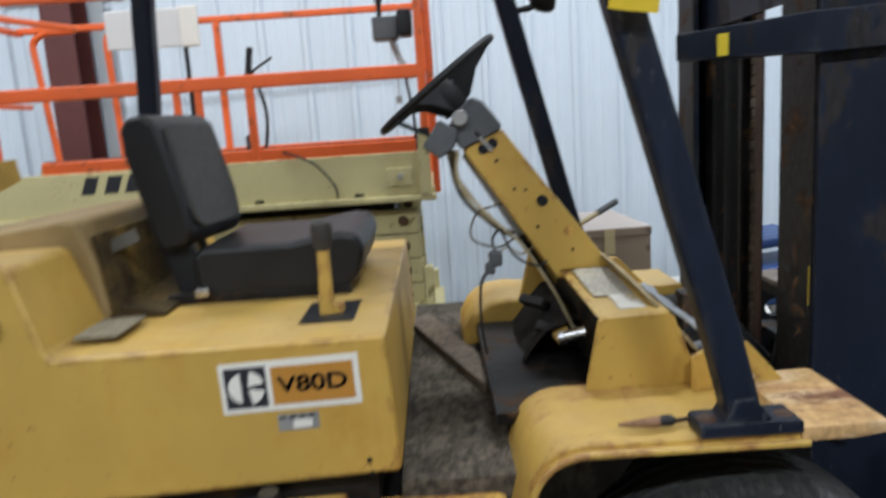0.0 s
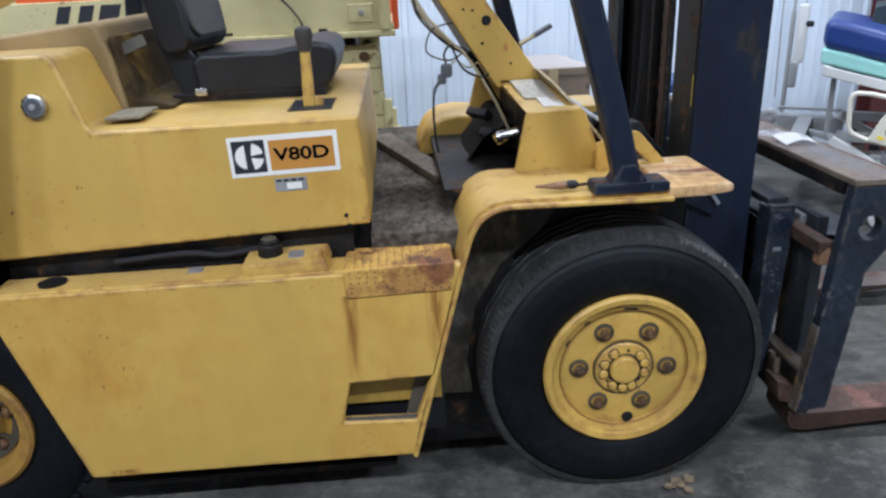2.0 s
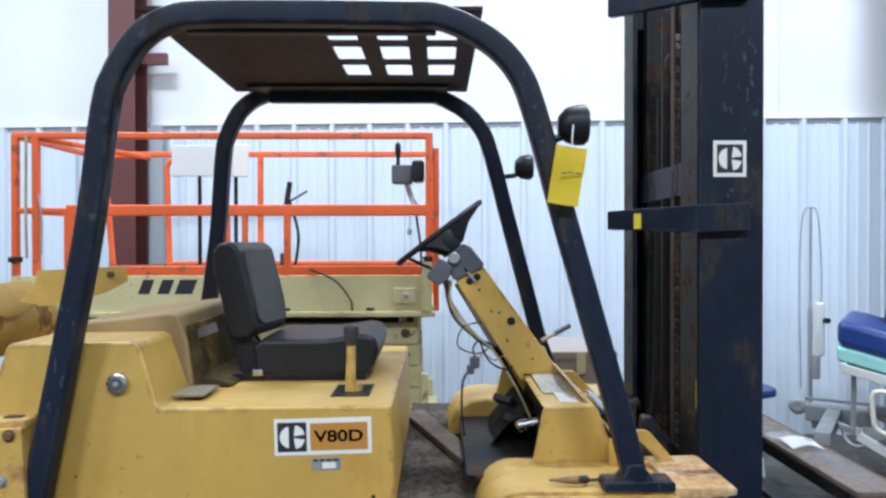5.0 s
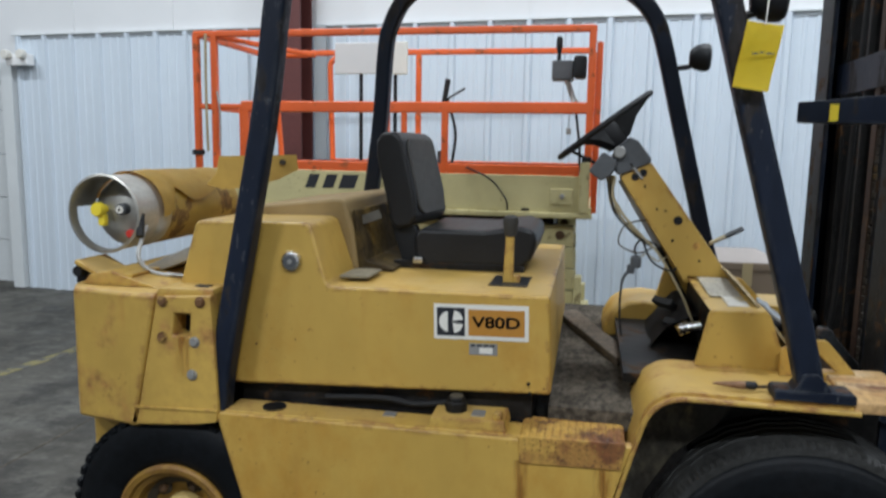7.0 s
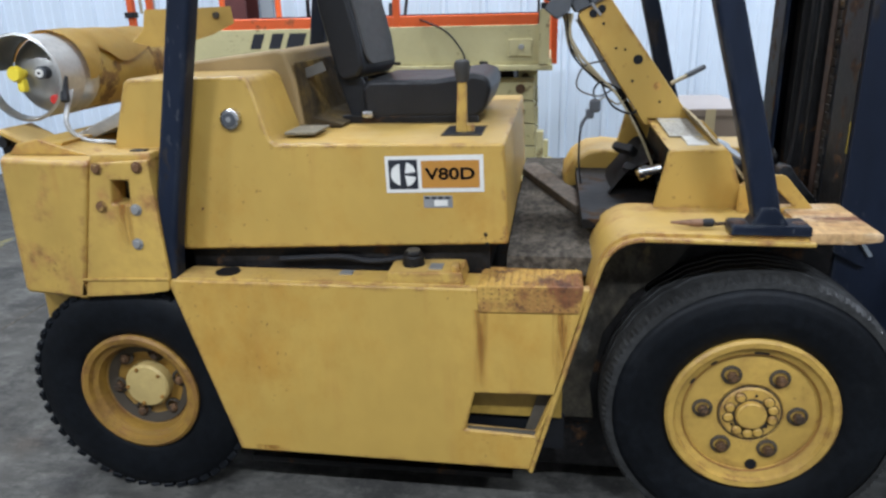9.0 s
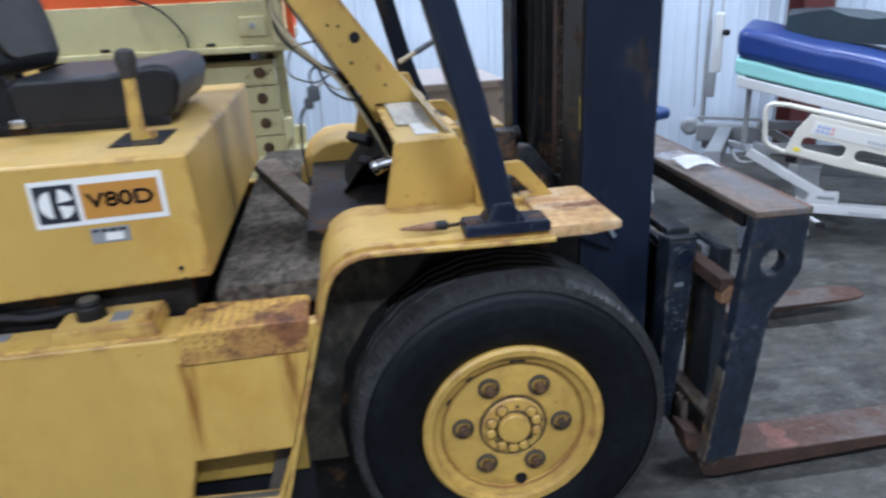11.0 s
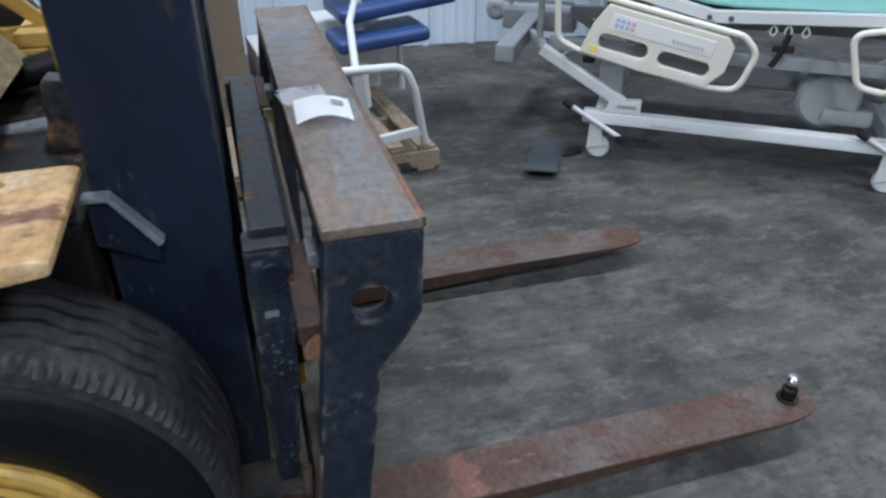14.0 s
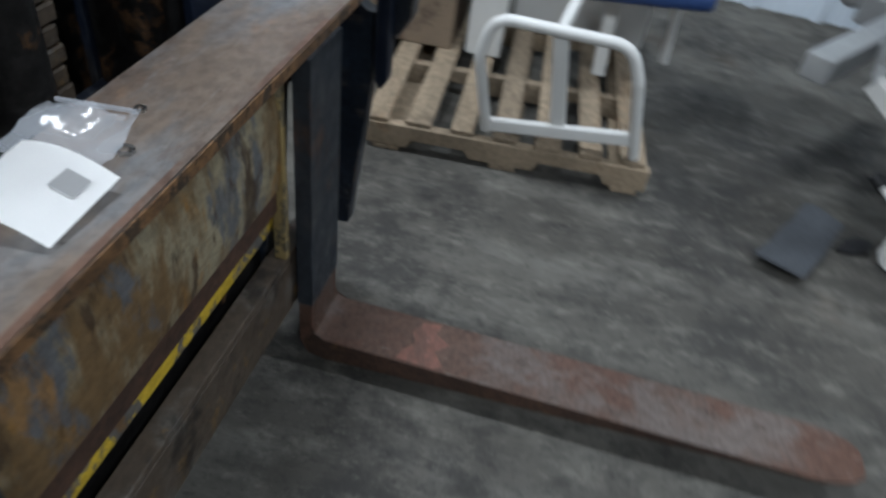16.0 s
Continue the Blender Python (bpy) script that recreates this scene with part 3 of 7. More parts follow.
def box(x0, x1, y0, y1, z0, z1, b=0.0, seg=2, m=None):
    bm = bmesh.new()
    bmesh.ops.create_cube(bm, size=1.0)
    bmesh.ops.scale(bm, vec=(x1 - x0, y1 - y0, z1 - z0), verts=bm.verts)
    bevel(bm, b, seg)
    bmesh.ops.translate(bm, vec=((x0 + x1) / 2, (y0 + y1) / 2, (z0 + z1) / 2), verts=bm.verts)
    if m is not None:
        bm.transform(m)
    return bm


def slab(poly, lo, hi, axis="y", b=0.0, seg=2, holes=()):
    """A polygon drawn in the other two axes (x,z for y; y,z for x; x,y for z), thickened from lo to hi, with round or square holes cut through."""
    bm = bmesh.new()

    def at(p, h):
        return {"y": (p[0], h, p[1]), "x": (h, p[0], p[1]), "z": (p[0], p[1], h)}[axis]
    if not holes:
        low = [bm.verts.new(at(p, lo)) for p in poly]
        high = [bm.verts.new(at(p, hi)) for p in poly]
        bm.faces.new(low)
        bm.faces.new(high[::-1])
        k = len(poly)
        for i in range(k):
            bm.faces.new((low[i], low[(i + 1) % k], high[(i + 1) % k], high[i]))
    else:
        loops = [poly, *holes]
        for h in (lo, hi):
            edges = []
            for lp in loops:
                vs = [bm.verts.new(at(p, h)) for p in lp]
                edges += [bm.edges.new((vs[i], vs[(i + 1) % len(vs)])) for i in range(len(vs))]
            bmesh.ops.triangle_fill(bm, use_beauty=True, edges=edges)
        bm.verts.ensure_lookup_table()
        count, start = sum(len(lp) for lp in loops), 0
        for lp in loops:
            k = len(lp)
            for i in range(k):
                a, c = start + i, start + (i + 1) % k
                bm.faces.new((bm.verts[a], bm.verts[c], bm.verts[count + c], bm.verts[count + a]))
            start += k
    bmesh.ops.recalc_face_normals(bm, faces=bm.faces)
    return bevel(bm, b, seg)


def ring(cx, cz, r, k=20, r2=None):
    return [(cx + r * math.cos(2 * math.pi * i / k), cz + (r2 or r) * math.sin(2 * math.pi * i / k)) for i in range(k)]


def rounded(x0, x1, z0, z1, r, k=5):
    out = []
    for cx, cz, a0 in ((x1 - r, z0 + r, -90), (x1 - r, z1 - r, 0), (x0 + r, z1 - r, 90), (x0 + r, z0 + r, 180)):
        for i in range(k + 1):
            a = radians(a0 + 90 * i / k)
            out.append((cx + r * math.cos(a), cz + r * math.sin(a)))
    return out


def smooth_path(pts, steps=6, closed=False):
    """Catmull-Rom through points."""
    ps = [Vector(p) for p in pts]
    n_ = len(ps)
    out = []
    for i in range(n_ if closed else n_ - 1):
        p1, p2 = ps[i], ps[(i + 1) % n_]
        p0 = ps[i - 1] if closed or i > 0 else p1 * 2 - p2
        p3 = ps[(i + 2) % n_] if closed or i + 2 < n_ else p2 * 2 - p1
        for s in range(steps):
            t = s / steps
            out.append(0.5 * ((2 * p1) + (p2 - p0) * t + (2 * p0 - 5 * p1 + 4 * p2 - p3) * t * t + (3 * p1 - p0 - 3 * p2 + p3) * t ** 3))
    if not closed:
        out.append(ps[-1])
    return out


def arc_path(pts, r, k=6):
    """A polyline whose inner corners are rounded to the radius r."""
    ps = [Vector(p) for p in pts]
    out = [ps[0]]
    for i in range(1, len(ps) - 1):
        a, p, c = ps[i - 1], ps[i], ps[i + 1]
        u, v = (a - p).normalized(), (c - p).normalized()
        ang = u.angle(v)
        d = min(r / math.tan(ang / 2), (a - p).length * 0.49, (c - p).length * 0.49)
        s, e = p + u * d, p + v * d
        for j in range(k + 1):
            t = j / k
            out.append((1 - t) ** 2 * s + 2 * t * (1 - t) * p + t * t * e)
    out.append(ps[-1])
    return out


def sweep(pts, profile, closed=False, up=(0, 0, 1)):
    """Carries a flat profile (side, up) along points."""
    bm = bmesh.new()
    ps = [Vector(p) for p in pts]
    rows = []
    upv = Vector(up)
    for i, p in enumerate(ps):
        a = ps[i - 1] if closed or i > 0 else p
        c = ps[(i + 1) % len(ps)] if closed or i + 1 < len(ps) else p
        d = (c - a).normalized()
        side = d.cross(upv)
        if side.length < 1e-4:
            side = d.cross(Vector((1, 0, 0)))
        side.normalize()
        nu = side.cross(d).normalized()
        rows.append([bm.verts.new(p + side * x + nu * y) for x, y in profile])
    k = len(profile)
    for i in range(len(rows) - (0 if closed else 1)):
        a, c = rows[i], rows[(i + 1) % len(rows)]
        for j in range(k):
            bm.faces.new((a[j], a[(j + 1) % k], c[(j + 1) % k], c[j]))
    if not closed:
        bm.faces.new(rows[0][::-1])
        bm.faces.new(rows[-1])
    return bm


def tube(pts, r, k=10, closed=False):
    up = (0, 0, 1)
    ds = [Vector(pts[i + 1]) - Vector(pts[i]) for i in range(len(pts) - 1)]
    if all(abs(d.normalized().z) > 0.8 for d in ds):
        up = (0, 1, 0)
    elif any(abs(d.normalized().z) > 0.98 for d in ds):
        up = (0.35, 0.9, 0.12)
    return sweep(pts, ring(0, 0, r, k), closed, up)


def rect(w, h, r=0.0):
    if r:
        return rounded(-w / 2, w / 2, -h / 2, h / 2, r, 3)
    return [(-w / 2, -h / 2), (w / 2, -h / 2), (w / 2, h / 2), (-w / 2, h / 2)]


def rod(a, c, r, k=12):
    return tube([a, c], r, k)


def lathe(profile, centre, axis="y", k=48):
    """Turns (radius, along) points round an axis through centre."""
    bm = bmesh.new()
    cx, cy, cz = centre
    rows = []
    for r, h in profile:
        row = []
        for i in range(k):
            a = 2 * math.pi * i / k
            u, v = r * math.cos(a), r * math.sin(a)
            co = {"y": (cx + u, cy + h, cz + v), "x": (cx + h, cy + u, cz + v), "z": (cx + u, cy + v, cz + h)}[axis]
            row.append(bm.verts.new(co))
            if r < 1e-5:
                break
        rows.append(row)
    for a, c in zip(rows, rows[1:]):
        for i in range(k):
            j = (i + 1) % k
            if len(a) == 1 and len(c) == 1:
                continue
            if len(a) == 1:
                bm.faces.new((a[0], c[i], c[j]))
            elif len(c) == 1:
                bm.faces.new((a[i], a[j], c[0]))
            else:
                bm.faces.new((a[i], a[j], c[j], c[i]))
    return bm


def disc(centre, r, depth, axis="y", k=16, b=0.0):
    return lathe([(0, 0), (r - b, 0), (r, b), (r, depth - b), (r - b, depth), (0, depth)], centre, axis, k)


def hexnut(x, y, z, r, depth):
    return slab(ring(x, z, r, 6), y, y + depth, "y", 0.002, 1)


def text_mesh(body, size, m, thick=0.0006):
    cu = bpy.data.curves.new("text", "FONT")
    cu.body, cu.size, cu.align_x, cu.align_y, cu.extrude = body, size, "CENTER", "CENTER", thick
    tmp = bpy.data.objects.new("text", cu)
    scene.collection.objects.link(tmp)
    bpy.context.view_layer.update()
    me = bpy.data.meshes.new_from_object(tmp)
    bpy.data.objects.remove(tmp)
    bm = bmesh.new()
    bm.from_mesh(me)
    bpy.data.meshes.remove(me)
    bm.transform(m)
    return bm


# faces the near side: text x to world x, text y to world z
def side_on(x, y, z, roll=0.0):
    return pose(x, y, z, 90, 0, 0) @ pose(0, 0, 0, 0, 0, roll)


# ---- the building ----
WALL_Y, WALL_SLOPE = 4.38, -0.074
WALL_TURN = math.degrees(math.atan(WALL_SLOPE))
TRIM = 2.78

floor = part("floor", box(-40, 40, -40, 40, -0.2, 0.0), m_concrete)
tagged(floor, "stained grey trowelled concrete workshop floor", "floor", kind="structure")
for jx, jy, ln, turn in ((-3.5, -2, 26, 90), (0, -4.2, 44, 0), (5.6, -2, 26, 90)):
    g = part("floor_joint", box(-ln / 2, ln / 2, -0.004, 0.004, 0.0, 0.0015, m=pose(jx, jy, 0, 0, 0, turn)), m_floorplate, floor)
lane = part("floor_line", box(-0.05, 0.05, -4.5, 3.2, 0, 0.002, m=pose(-4.88, 0.6, 0, 0, 0, -7)), m_line, floor)

wall_north = thing("wall_north", (0, WALL_Y, 0), WALL_TURN, "white insulated wall above ribbed white metal panels", "wall", kind="structure")
part("upper_wall", box(-6.9, 12, 0.06, 0.30, 0, CEILING), m_upper, wall_north, local=True)
part("upper_wall", box(-16, -6.9, 0.06, 0.30, 2.46, CEILING), m_upper, wall_north, local=True)
part("upper_wall", box(-16, -9.9, 0.06, 0.30, 0, 2.46), m_upper, wall_north, local=True)
for sx in range(-15, 12, 1):
    part("seam", box(sx * 1.22 - 0.006, sx * 1.22 + 0.006, 0.052, 0.066, TRIM, CEILING), m_upper, wall_north, local=True)


def panel_mesh(width=1.05, pitch=0.35, top=TRIM):
    """One ribbed sheet: tall ribs at the pitch, two low ones between."""
    prof = []
    for i in range(3):
        x = i * pitch
        prof += [(x, 0.035), (x + 0.015, 0.0), (x + 0.05, 0.0), (x + 0.065, 0.035), (x + 0.14, 0.035), (x + 0.148, 0.027),
                 (x + 0.168, 0.027), (x + 0.176, 0.035), (x + 0.235, 0.035), (x + 0.243, 0.027), (x + 0.263, 0.027), (x + 0.271, 0.035)]
    prof.append((width, 0.035))
    poly = [(x, y) for x, y in prof] + [(width, 0.05), (0, 0.05)]
    return slab(poly, 0.0, top, "z")


sheet = None
for i in range(22):
    x = -6.85 + 1.05 * i
    if x > 11:
        break
    if sheet is None:
        sheet = part("metal_panel", panel_mesh(), m_wall, wall_north, local=True, angle=20)
        sheet.location.x = x
    else:
        ob = new("metal_panel", sheet.data)
        ob.parent, ob.location.x = wall_north, x
    for j in range(3):
        part("closure", box(x + j * 0.35 + 0.07, x + j * 0.35 + 0.345, 0.022, 0.05, TRIM - 0.028, TRIM + 0.004), m_trim, wall_north, local=True)
part("cap_trim", box(-6.9, 12, 0.004, 0.06, TRIM + 0.004, TRIM + 0.02), m_doorw, wall_north, local=True)
for s in (-3.40, 3.42):
    c = thing("steel_column", (s, WALL_Y + WALL_SLOPE * s - 0.17, 0), WALL_TURN, "dark red painted steel building column against the wall", "column", kind="structure")
    part("flange", box(-0.12, 0.12, -0.125, -0.110, 0, CEILING), m_column, c, local=True)
    part("flange", box(-0.12, 0.12, 0.110, 0.125, 0, CEILING), m_column, c, local=True)
    part("web", box(-0.006, 0.006, -0.11, 0.11, 0, CEILING), m_column, c, local=True)
    part("brace", box(0.12, 0.34, 0.02, 0.08, 3.32, 3.42), m_column, c, local=True)
    part("jamb_trim", box(0.15, 0.27, 0.10, 0.13, 0, TRIM), m_trim, c, local=True)

door_1 = thing("door_1", (-8.4, WALL_Y + 8.4 * 0.074 + 0.25, 0), WALL_TURN, "closed white sheet door set back in the wall", "door", kind="structure")
for i in range(5):
    part("door_panel", box(-1.6, 1.6, -0.02, 0.04, i * 0.5 + 0.003, i * 0.5 + 0.497, 0.004), m_doorw, door_1, local=True)
part("jamb", box(1.40, 1.55, -0.27, -0.02, 0, 2.5), m_doorw, door_1, local=True)

for nm, args in (("wall_south", (-18, 14, -9.3, -9.1, 0, CEILING)), ("wall_west", (-16.2, -16.0, -9.1, 7, 0, CEILING)), ("wall_east", (10.0, 10.2, -9.1, 6, 0, CEILING))):
    tagged(part(nm, box(*args), m_plain), "plain pale workshop wall", "wall", kind="structure")
tagged(part("ceiling", box(-18, 14, -9.3, 7, CEILING, CEILING + 0.2), m_upper), "white insulated workshop ceiling", "ceiling", kind="structure")
el = thing("emergency_light", (-6.72, WALL_Y + 6.72 * 0.074 - 0.02, 2.46), WALL_TURN, "small white emergency light box high on the wall", "light fitting")
part("housing", box(-0.14, 0.14, -0.08, 0.03, 0, 0.12, 0.01), m_white, el, local=True)
for dx in (-0.1, 0.1):
    part("lamp_head", disc((dx, -0.14, 0.11), 0.05, 0.07, "y", 14, 0.008), m_label_white, el, local=True)

# ---- forklift ----
truck = thing("forklift", (-0.9, 0.69, 0), 0, "old yellow and navy forklift with worn paint, parked with forks lowered", "forklift")
MID = 0.69          # the truck's middle in y


def both(y0, y1):
    """The near span of y and its mirror on the far side."""
    return ((y0, y1), (2 * MID - y1, 2 * MID - y0))


# wheels
def squash(bm, z):
    """Flattens a tyre where it stands on the floor."""
    for v in bm.verts:
        if v.co.z < -z:
            v.co.z = -z + (v.co.z + z) * 0.02


def make_wheel(name, x, y, z, tyre_r, width, rim_r, front, flip, label):
    """A wheel whose outer face looks along -y (or +y when flip)."""
    s = -1 if flip else 1
    w = width
    T = Matrix.Translation((x, y, z)) @ Matrix.Diagonal((1, s, 1, 1))
    r = tyre_r
    if front:
        side = [(rim_r - 0.006, 0.03), (rim_r + 0.004, 0.014), (rim_r + 0.022, 0.006), (rim_r + 0.034, 0.001), (rim_r + 0.044, -0.001), (rim_r + 0.056, -0.006), (rim_r + 0.074, -0.009), (r - 0.092, -0.009), (r - 0.078, -0.0095), (r - 0.068, -0.006), (r - 0.056, -0.001), (r - 0.047, 0.002), (r - 0.041, 0.010), (r - 0.030, 0.022), (r - 0.018, 0.042)]
    else:
        side = [(rim_r - 0.006, 0.03), (rim_r + 0.004, 0.012), (rim_r + 0.03, 0.004), ((rim_r + r) / 2, -0.008), (r - 0.045, 0.0), (r - 0.018, 0.02), (r - 0.004, 0.036)]
    prof = side + [(r - 0.02, 0.056), (r - 0.02, w - 0.056)] + [(q, w - h) for q, h in reversed(side)]
    bm = lathe(prof, (0, 0, 0), "y", 96)
    squash(bm, z)
    bm.transform(T)
    tyre = part("tyre", bm, m_tyre, truck, label, angle=50)
    if front:
        # tread band with wavy grooves and a notched shoulder
        prof = [(r - 0.036, 0.0100), (r - 0.014, 0.0130), (r - 0.006, 0.026), (r - 0.003, 0.045)]
        grooves = 4
        for i in range(grooves):
            a = 0.064 + (w - 0.128) * (i + 0.5) / grooves
            q = r - 0.003 + 0.003 * math.sin(math.pi * a / w)
            prof += [(q, a - 0.006), (q - 0.010, a - 0.0035), (q - 0.010, a + 0.0035), (q, a + 0.006)]
        prof += [(r - 0.003, w - 0.045), (r - 0.006, w - 0.026), (r - 0.014, w - 0.0130), (r - 0.036, w - 0.0100)]
        bm = lathe(prof, (0, 0, 0), "y", 420)
        for v in bm.verts:
            a = math.atan2(v.co.z, v.co.x) / (2 * math.pi)
            q = math.hypot(v.co.x, v.co.z)
            if 0.062 < v.co.y < w - 0.062:
                v.co.y += 0.0055 * (abs((a * 56) % 2 - 1) * 2 - 1)
            elif r - 0.025 < q < r - 0.004 and (a * 140) % 1 < 0.34:
                v.co.x *= (q - 0.005) / q
                v.co.z *= (q - 0.005) / q
        squash(bm, z)
        bm.transform(T)
        part("tread", bm, m_tread, tyre, "dusty grey tread with wavy grooves", angle=28)
    if not front:
        # chunky lugs on the tread
        lugs = []
        for i in range(48):
            a = 2 * math.pi * i / 48
            for side_ in (0, 1):
                m = pose(0, 0, 0, 0, -math.degrees(a), 0)
                lugs.append(box(r - 0.026, r - 0.006, 0.010 + side_ * (w / 2 - 0.01), 0.02 + side_ * (w / 2 - 0.01) + w / 2 - 0.045, -0.017, 0.017, 0.003, 1, m @ pose(0, 0, 0, 14 if side_ else -14, 0, 0)))
        bm = join(*lugs)
        squash(bm, z)
        bm.transform(T)
        part("tread", bm, m_tyre, tyre)
    if front:
        prof = [(rim_r + 0.002, 0.05), (rim_r + 0.004, 0.004), (rim_r - 0.004, -0.004), (rim_r - 0.020, -0.002), (rim_r - 0.026, 0.010), (rim_r - 0.045, 0.016), (rim_r - 0.050, 0.026),
                (rim_r - 0.060, 0.024), (0.15, 0.022), (0.095, 0.024), (0.090, 0.030), (0.0, 0.030)]
    else:
        prof = [(rim_r + 0.002, 0.05), (rim_r + 0.004, 0.002), (rim_r - 0.006, -0.004), (rim_r - 0.022, 0.0), (rim_r - 0.028, 0.016), (rim_r - 0.045, 0.022), (rim_r - 0.052, 0.045),
                (0.155, 0.060), (0.10, 0.085), (0.085, 0.088), (0.0, 0.088)]
    bm = lathe(prof, (0, 0, 0), "y", 64)
    bm.transform(T)
    rim = part("rim", bm, m_rim if front else m_rear_rim, truck, "yellow painted steel wheel with rust")
    turn = -2.5 if front else 10
    for i in range(6):
        a = radians(60 * i + turn)
        rr = 0.135 if front else 0.118
        yy = 0.012 if front else 0.064
        px, pz = rr * math.cos(a), rr * math.sin(a)
        # Dark ring, shifted up and left, paints the shade of a nut recess.
        bm = lathe([(0.030, 0.012), (0.030, 0.007), (0.022, 0.004), (0.020, 0.012)], (px - 0.002, yy, pz + 0.004), "y", 20)
        bm.transform(T)
        part("stud_seat", bm, m_grime_shade, rim, "dark ring painted as shade round the wheel nut")
        bm = join(slab(ring(px, pz, 0.017, 6), yy - 0.006, yy + 0.012, "y", 0.002, 1), disc((px, yy - 0.012, pz), 0.009, 0.008, "y", 10, 0.001))
        bm.transform(T)
        part("wheel_nut", bm, m_nut, rim, "rusty wheel nut")
    if front:
        bm = lathe([(0.086, 0.030), (0.086, 0.021), (0.081, 0.017), (0.044, 0.018), (0.043, 0.003), (0.039, 0.0), (0, 0.0)], (0, 0, 0), "y", 40)
        bm.transform(T)
        hub = part("hub", bm, m_rim, truck, "yellow hub flange with bolts")
        bm = lathe([(0.0905, 0.0255), (0.0905, 0.0228), (0.0855, 0.0228), (0.0855, 0.0255)], (0, 0, 0), "y", 40)
        bm.transform(T)
        part("grime_ring", bm, m_grime_shade, hub, "dark grime round the hub")
        bm = lathe([(0.055, 0.0185), (0.055, 0.0160), (0.040, 0.0160), (0.040, 0.0185)], (0.004, 0, -0.005), "y", 32)
        bm.transform(T)
        part("grime_ring", bm, m_grime_shade, hub)
        for a_deg in (42, 15, -14, -66, -92, -122, 191, 162, 122):
            a = radians(a_deg)
            bm = disc((0.0635 * math.cos(a), 0.007, 0.0635 * math.sin(a)), 0.0135, 0.012, "y", 14, 0.003)
            bm.transform(T)
            part("hub_bolt", bm, m_rim, hub)
            bm = lathe([(0.0175, 0.0), (0.0175, -0.002), (0.0130, -0.002), (0.0130, 0.0)], (0.0635 * math.cos(a) + 0.001, 0.0180, 0.0635 * math.sin(a) - 0.002), "y", 16)
            bm.transform(T)
            part("bolt_grime", bm, m_grime_shade, hub)
        for a_deg in (80, -40, 218):
            a = radians(a_deg)
            bm = disc((0.062 * math.cos(a), 0.0155, 0.062 * math.sin(a)), 0.0045, 0.004, "y", 10)
            bm.transform(T)
            part("hub_hole", bm, m_black, hub)
        bm = lathe([(rim_r - 0.0460, 0.0195), (rim_r - 0.0460, 0.0140), (rim_r - 0.0495, 0.0160), (rim_r - 0.0495, 0.0210)], (0, 0, 0), "y", 64)
        bm.transform(T)
        part("grime_line", bm, m_yellow_dirty, rim)
        for a_deg in (84, 90, 126, 150):
            a = radians(a_deg)
            m = pose(0, 0, 0, 0, -a_deg, 0)
            bm = box(rim_r - 0.048, rim_r - 0.036, 0.0135, 0.020, -0.012, 0.012, 0.003, 1, m)
            bm.transform(T)
            part("slot", bm, m_grease_shade, rim)
        bm = disc((0.02, 0.0185, -rim_r + 0.07), 0.017, 0.006, "y", 14)
        bm.transform(T)
        part("hand_hole", bm, m_black, rim)
    else:
        bm = lathe([(0.078, 0.09), (0.078, 0.052), (0.072, 0.044), (0.0, 0.040)], (0, 0, 0), "y", 32)
        bm.transform(T)
        hub = part("hub", bm, m_hub_cap, truck, "dull yellow hub cap")
        bm = lathe([(0.146, 0.0625), (0.146, 0.0575), (0.118, 0.0710), (0.118, 0.076)], (0, 0, 0), "y", 40)
        bm.transform(T)
        part("rust_ring", bm, m_grime_shade, rim, "rusty recess round the hub")
        for i in range(5):
            a = radians(72 * i + 40)
            bm = slab(ring(0.066 * math.cos(a), 0.066 * math.sin(a), 0.007, 6), 0.038, 0.048, "y", 0.001, 1)
            bm.transform(T)
            part("hub_bolt", bm, m_yellow_dirty, hub)


FRONT_Z, REAR_X, REAR_Z = 0.420, -1.950, 0.376
make_wheel("front", 0.0, -0.025, FRONT_Z, 0.436, 0.285, 0.243, True, False, "worn black pneumatic drive tyre")
make_wheel("front", 0.0, 2 * MID + 0.025, FRONT_Z, 0.436, 0.285, 0.243, True, True, "worn black pneumatic drive tyre")
make_wheel("rear", REAR_X, -0.022, REAR_Z, 0.392, 0.19, 0.205, False, False, "black steer tyre with chunky tread")
make_wheel("rear", REAR_X, 2 * MID + 0.022, REAR_Z, 0.392, 0.19, 0.205, False, True, "black steer tyre with chunky tread")
part("axle", rod((0, 0.1, FRONT_Z), (0, 2 * MID - 0.1, FRONT_Z), 0.10), m_grease_shade, truck)
part("axle", rod((REAR_X, 0.1, REAR_Z), (REAR_X, 2 * MID - 0.1, REAR_Z), 0.07), m_grease_shade, truck)
part("chassis", box(-1.62, -0.30, 0.14, 2 * MID - 0.14, 0.26, 0.78, 0.02), m_grease_shade, truck, "black greasy frame under the panels")
part("chassis", box(-2.25, -1.62, 0.34, 2 * MID - 0.34, 0.42, 0.80, 0.02), m_grease_shade, truck)
part("chassis", box(-0.30, 0.26, 0.24, 2 * MID - 0.24, 0.30, 0.90, 0.02), m_grease_shade, truck)

# The near rail reaches lower than the far one, blocking light beneath.
part("frame_rail", box(-0.74, -0.30, 0.16, 0.20, 0.085, 0.315, 0.01), m_grease_shade, truck, "black lower frame rail")
part("frame_rail", box(-0.74, 0.20, 2 * MID - 0.20, 2 * MID - 0.16, 0.125, 0.315, 0.01), m_black, truck)
# Unseen plate, added to keep light off the floor under the truck.
part("belly_plate", box(-1.60, -0.70, 0.03, 2 * MID - 0.03, 0.105, 0.125, 0.004), m_grease_shade, truck, "added dark plate that blocks light under the truck")

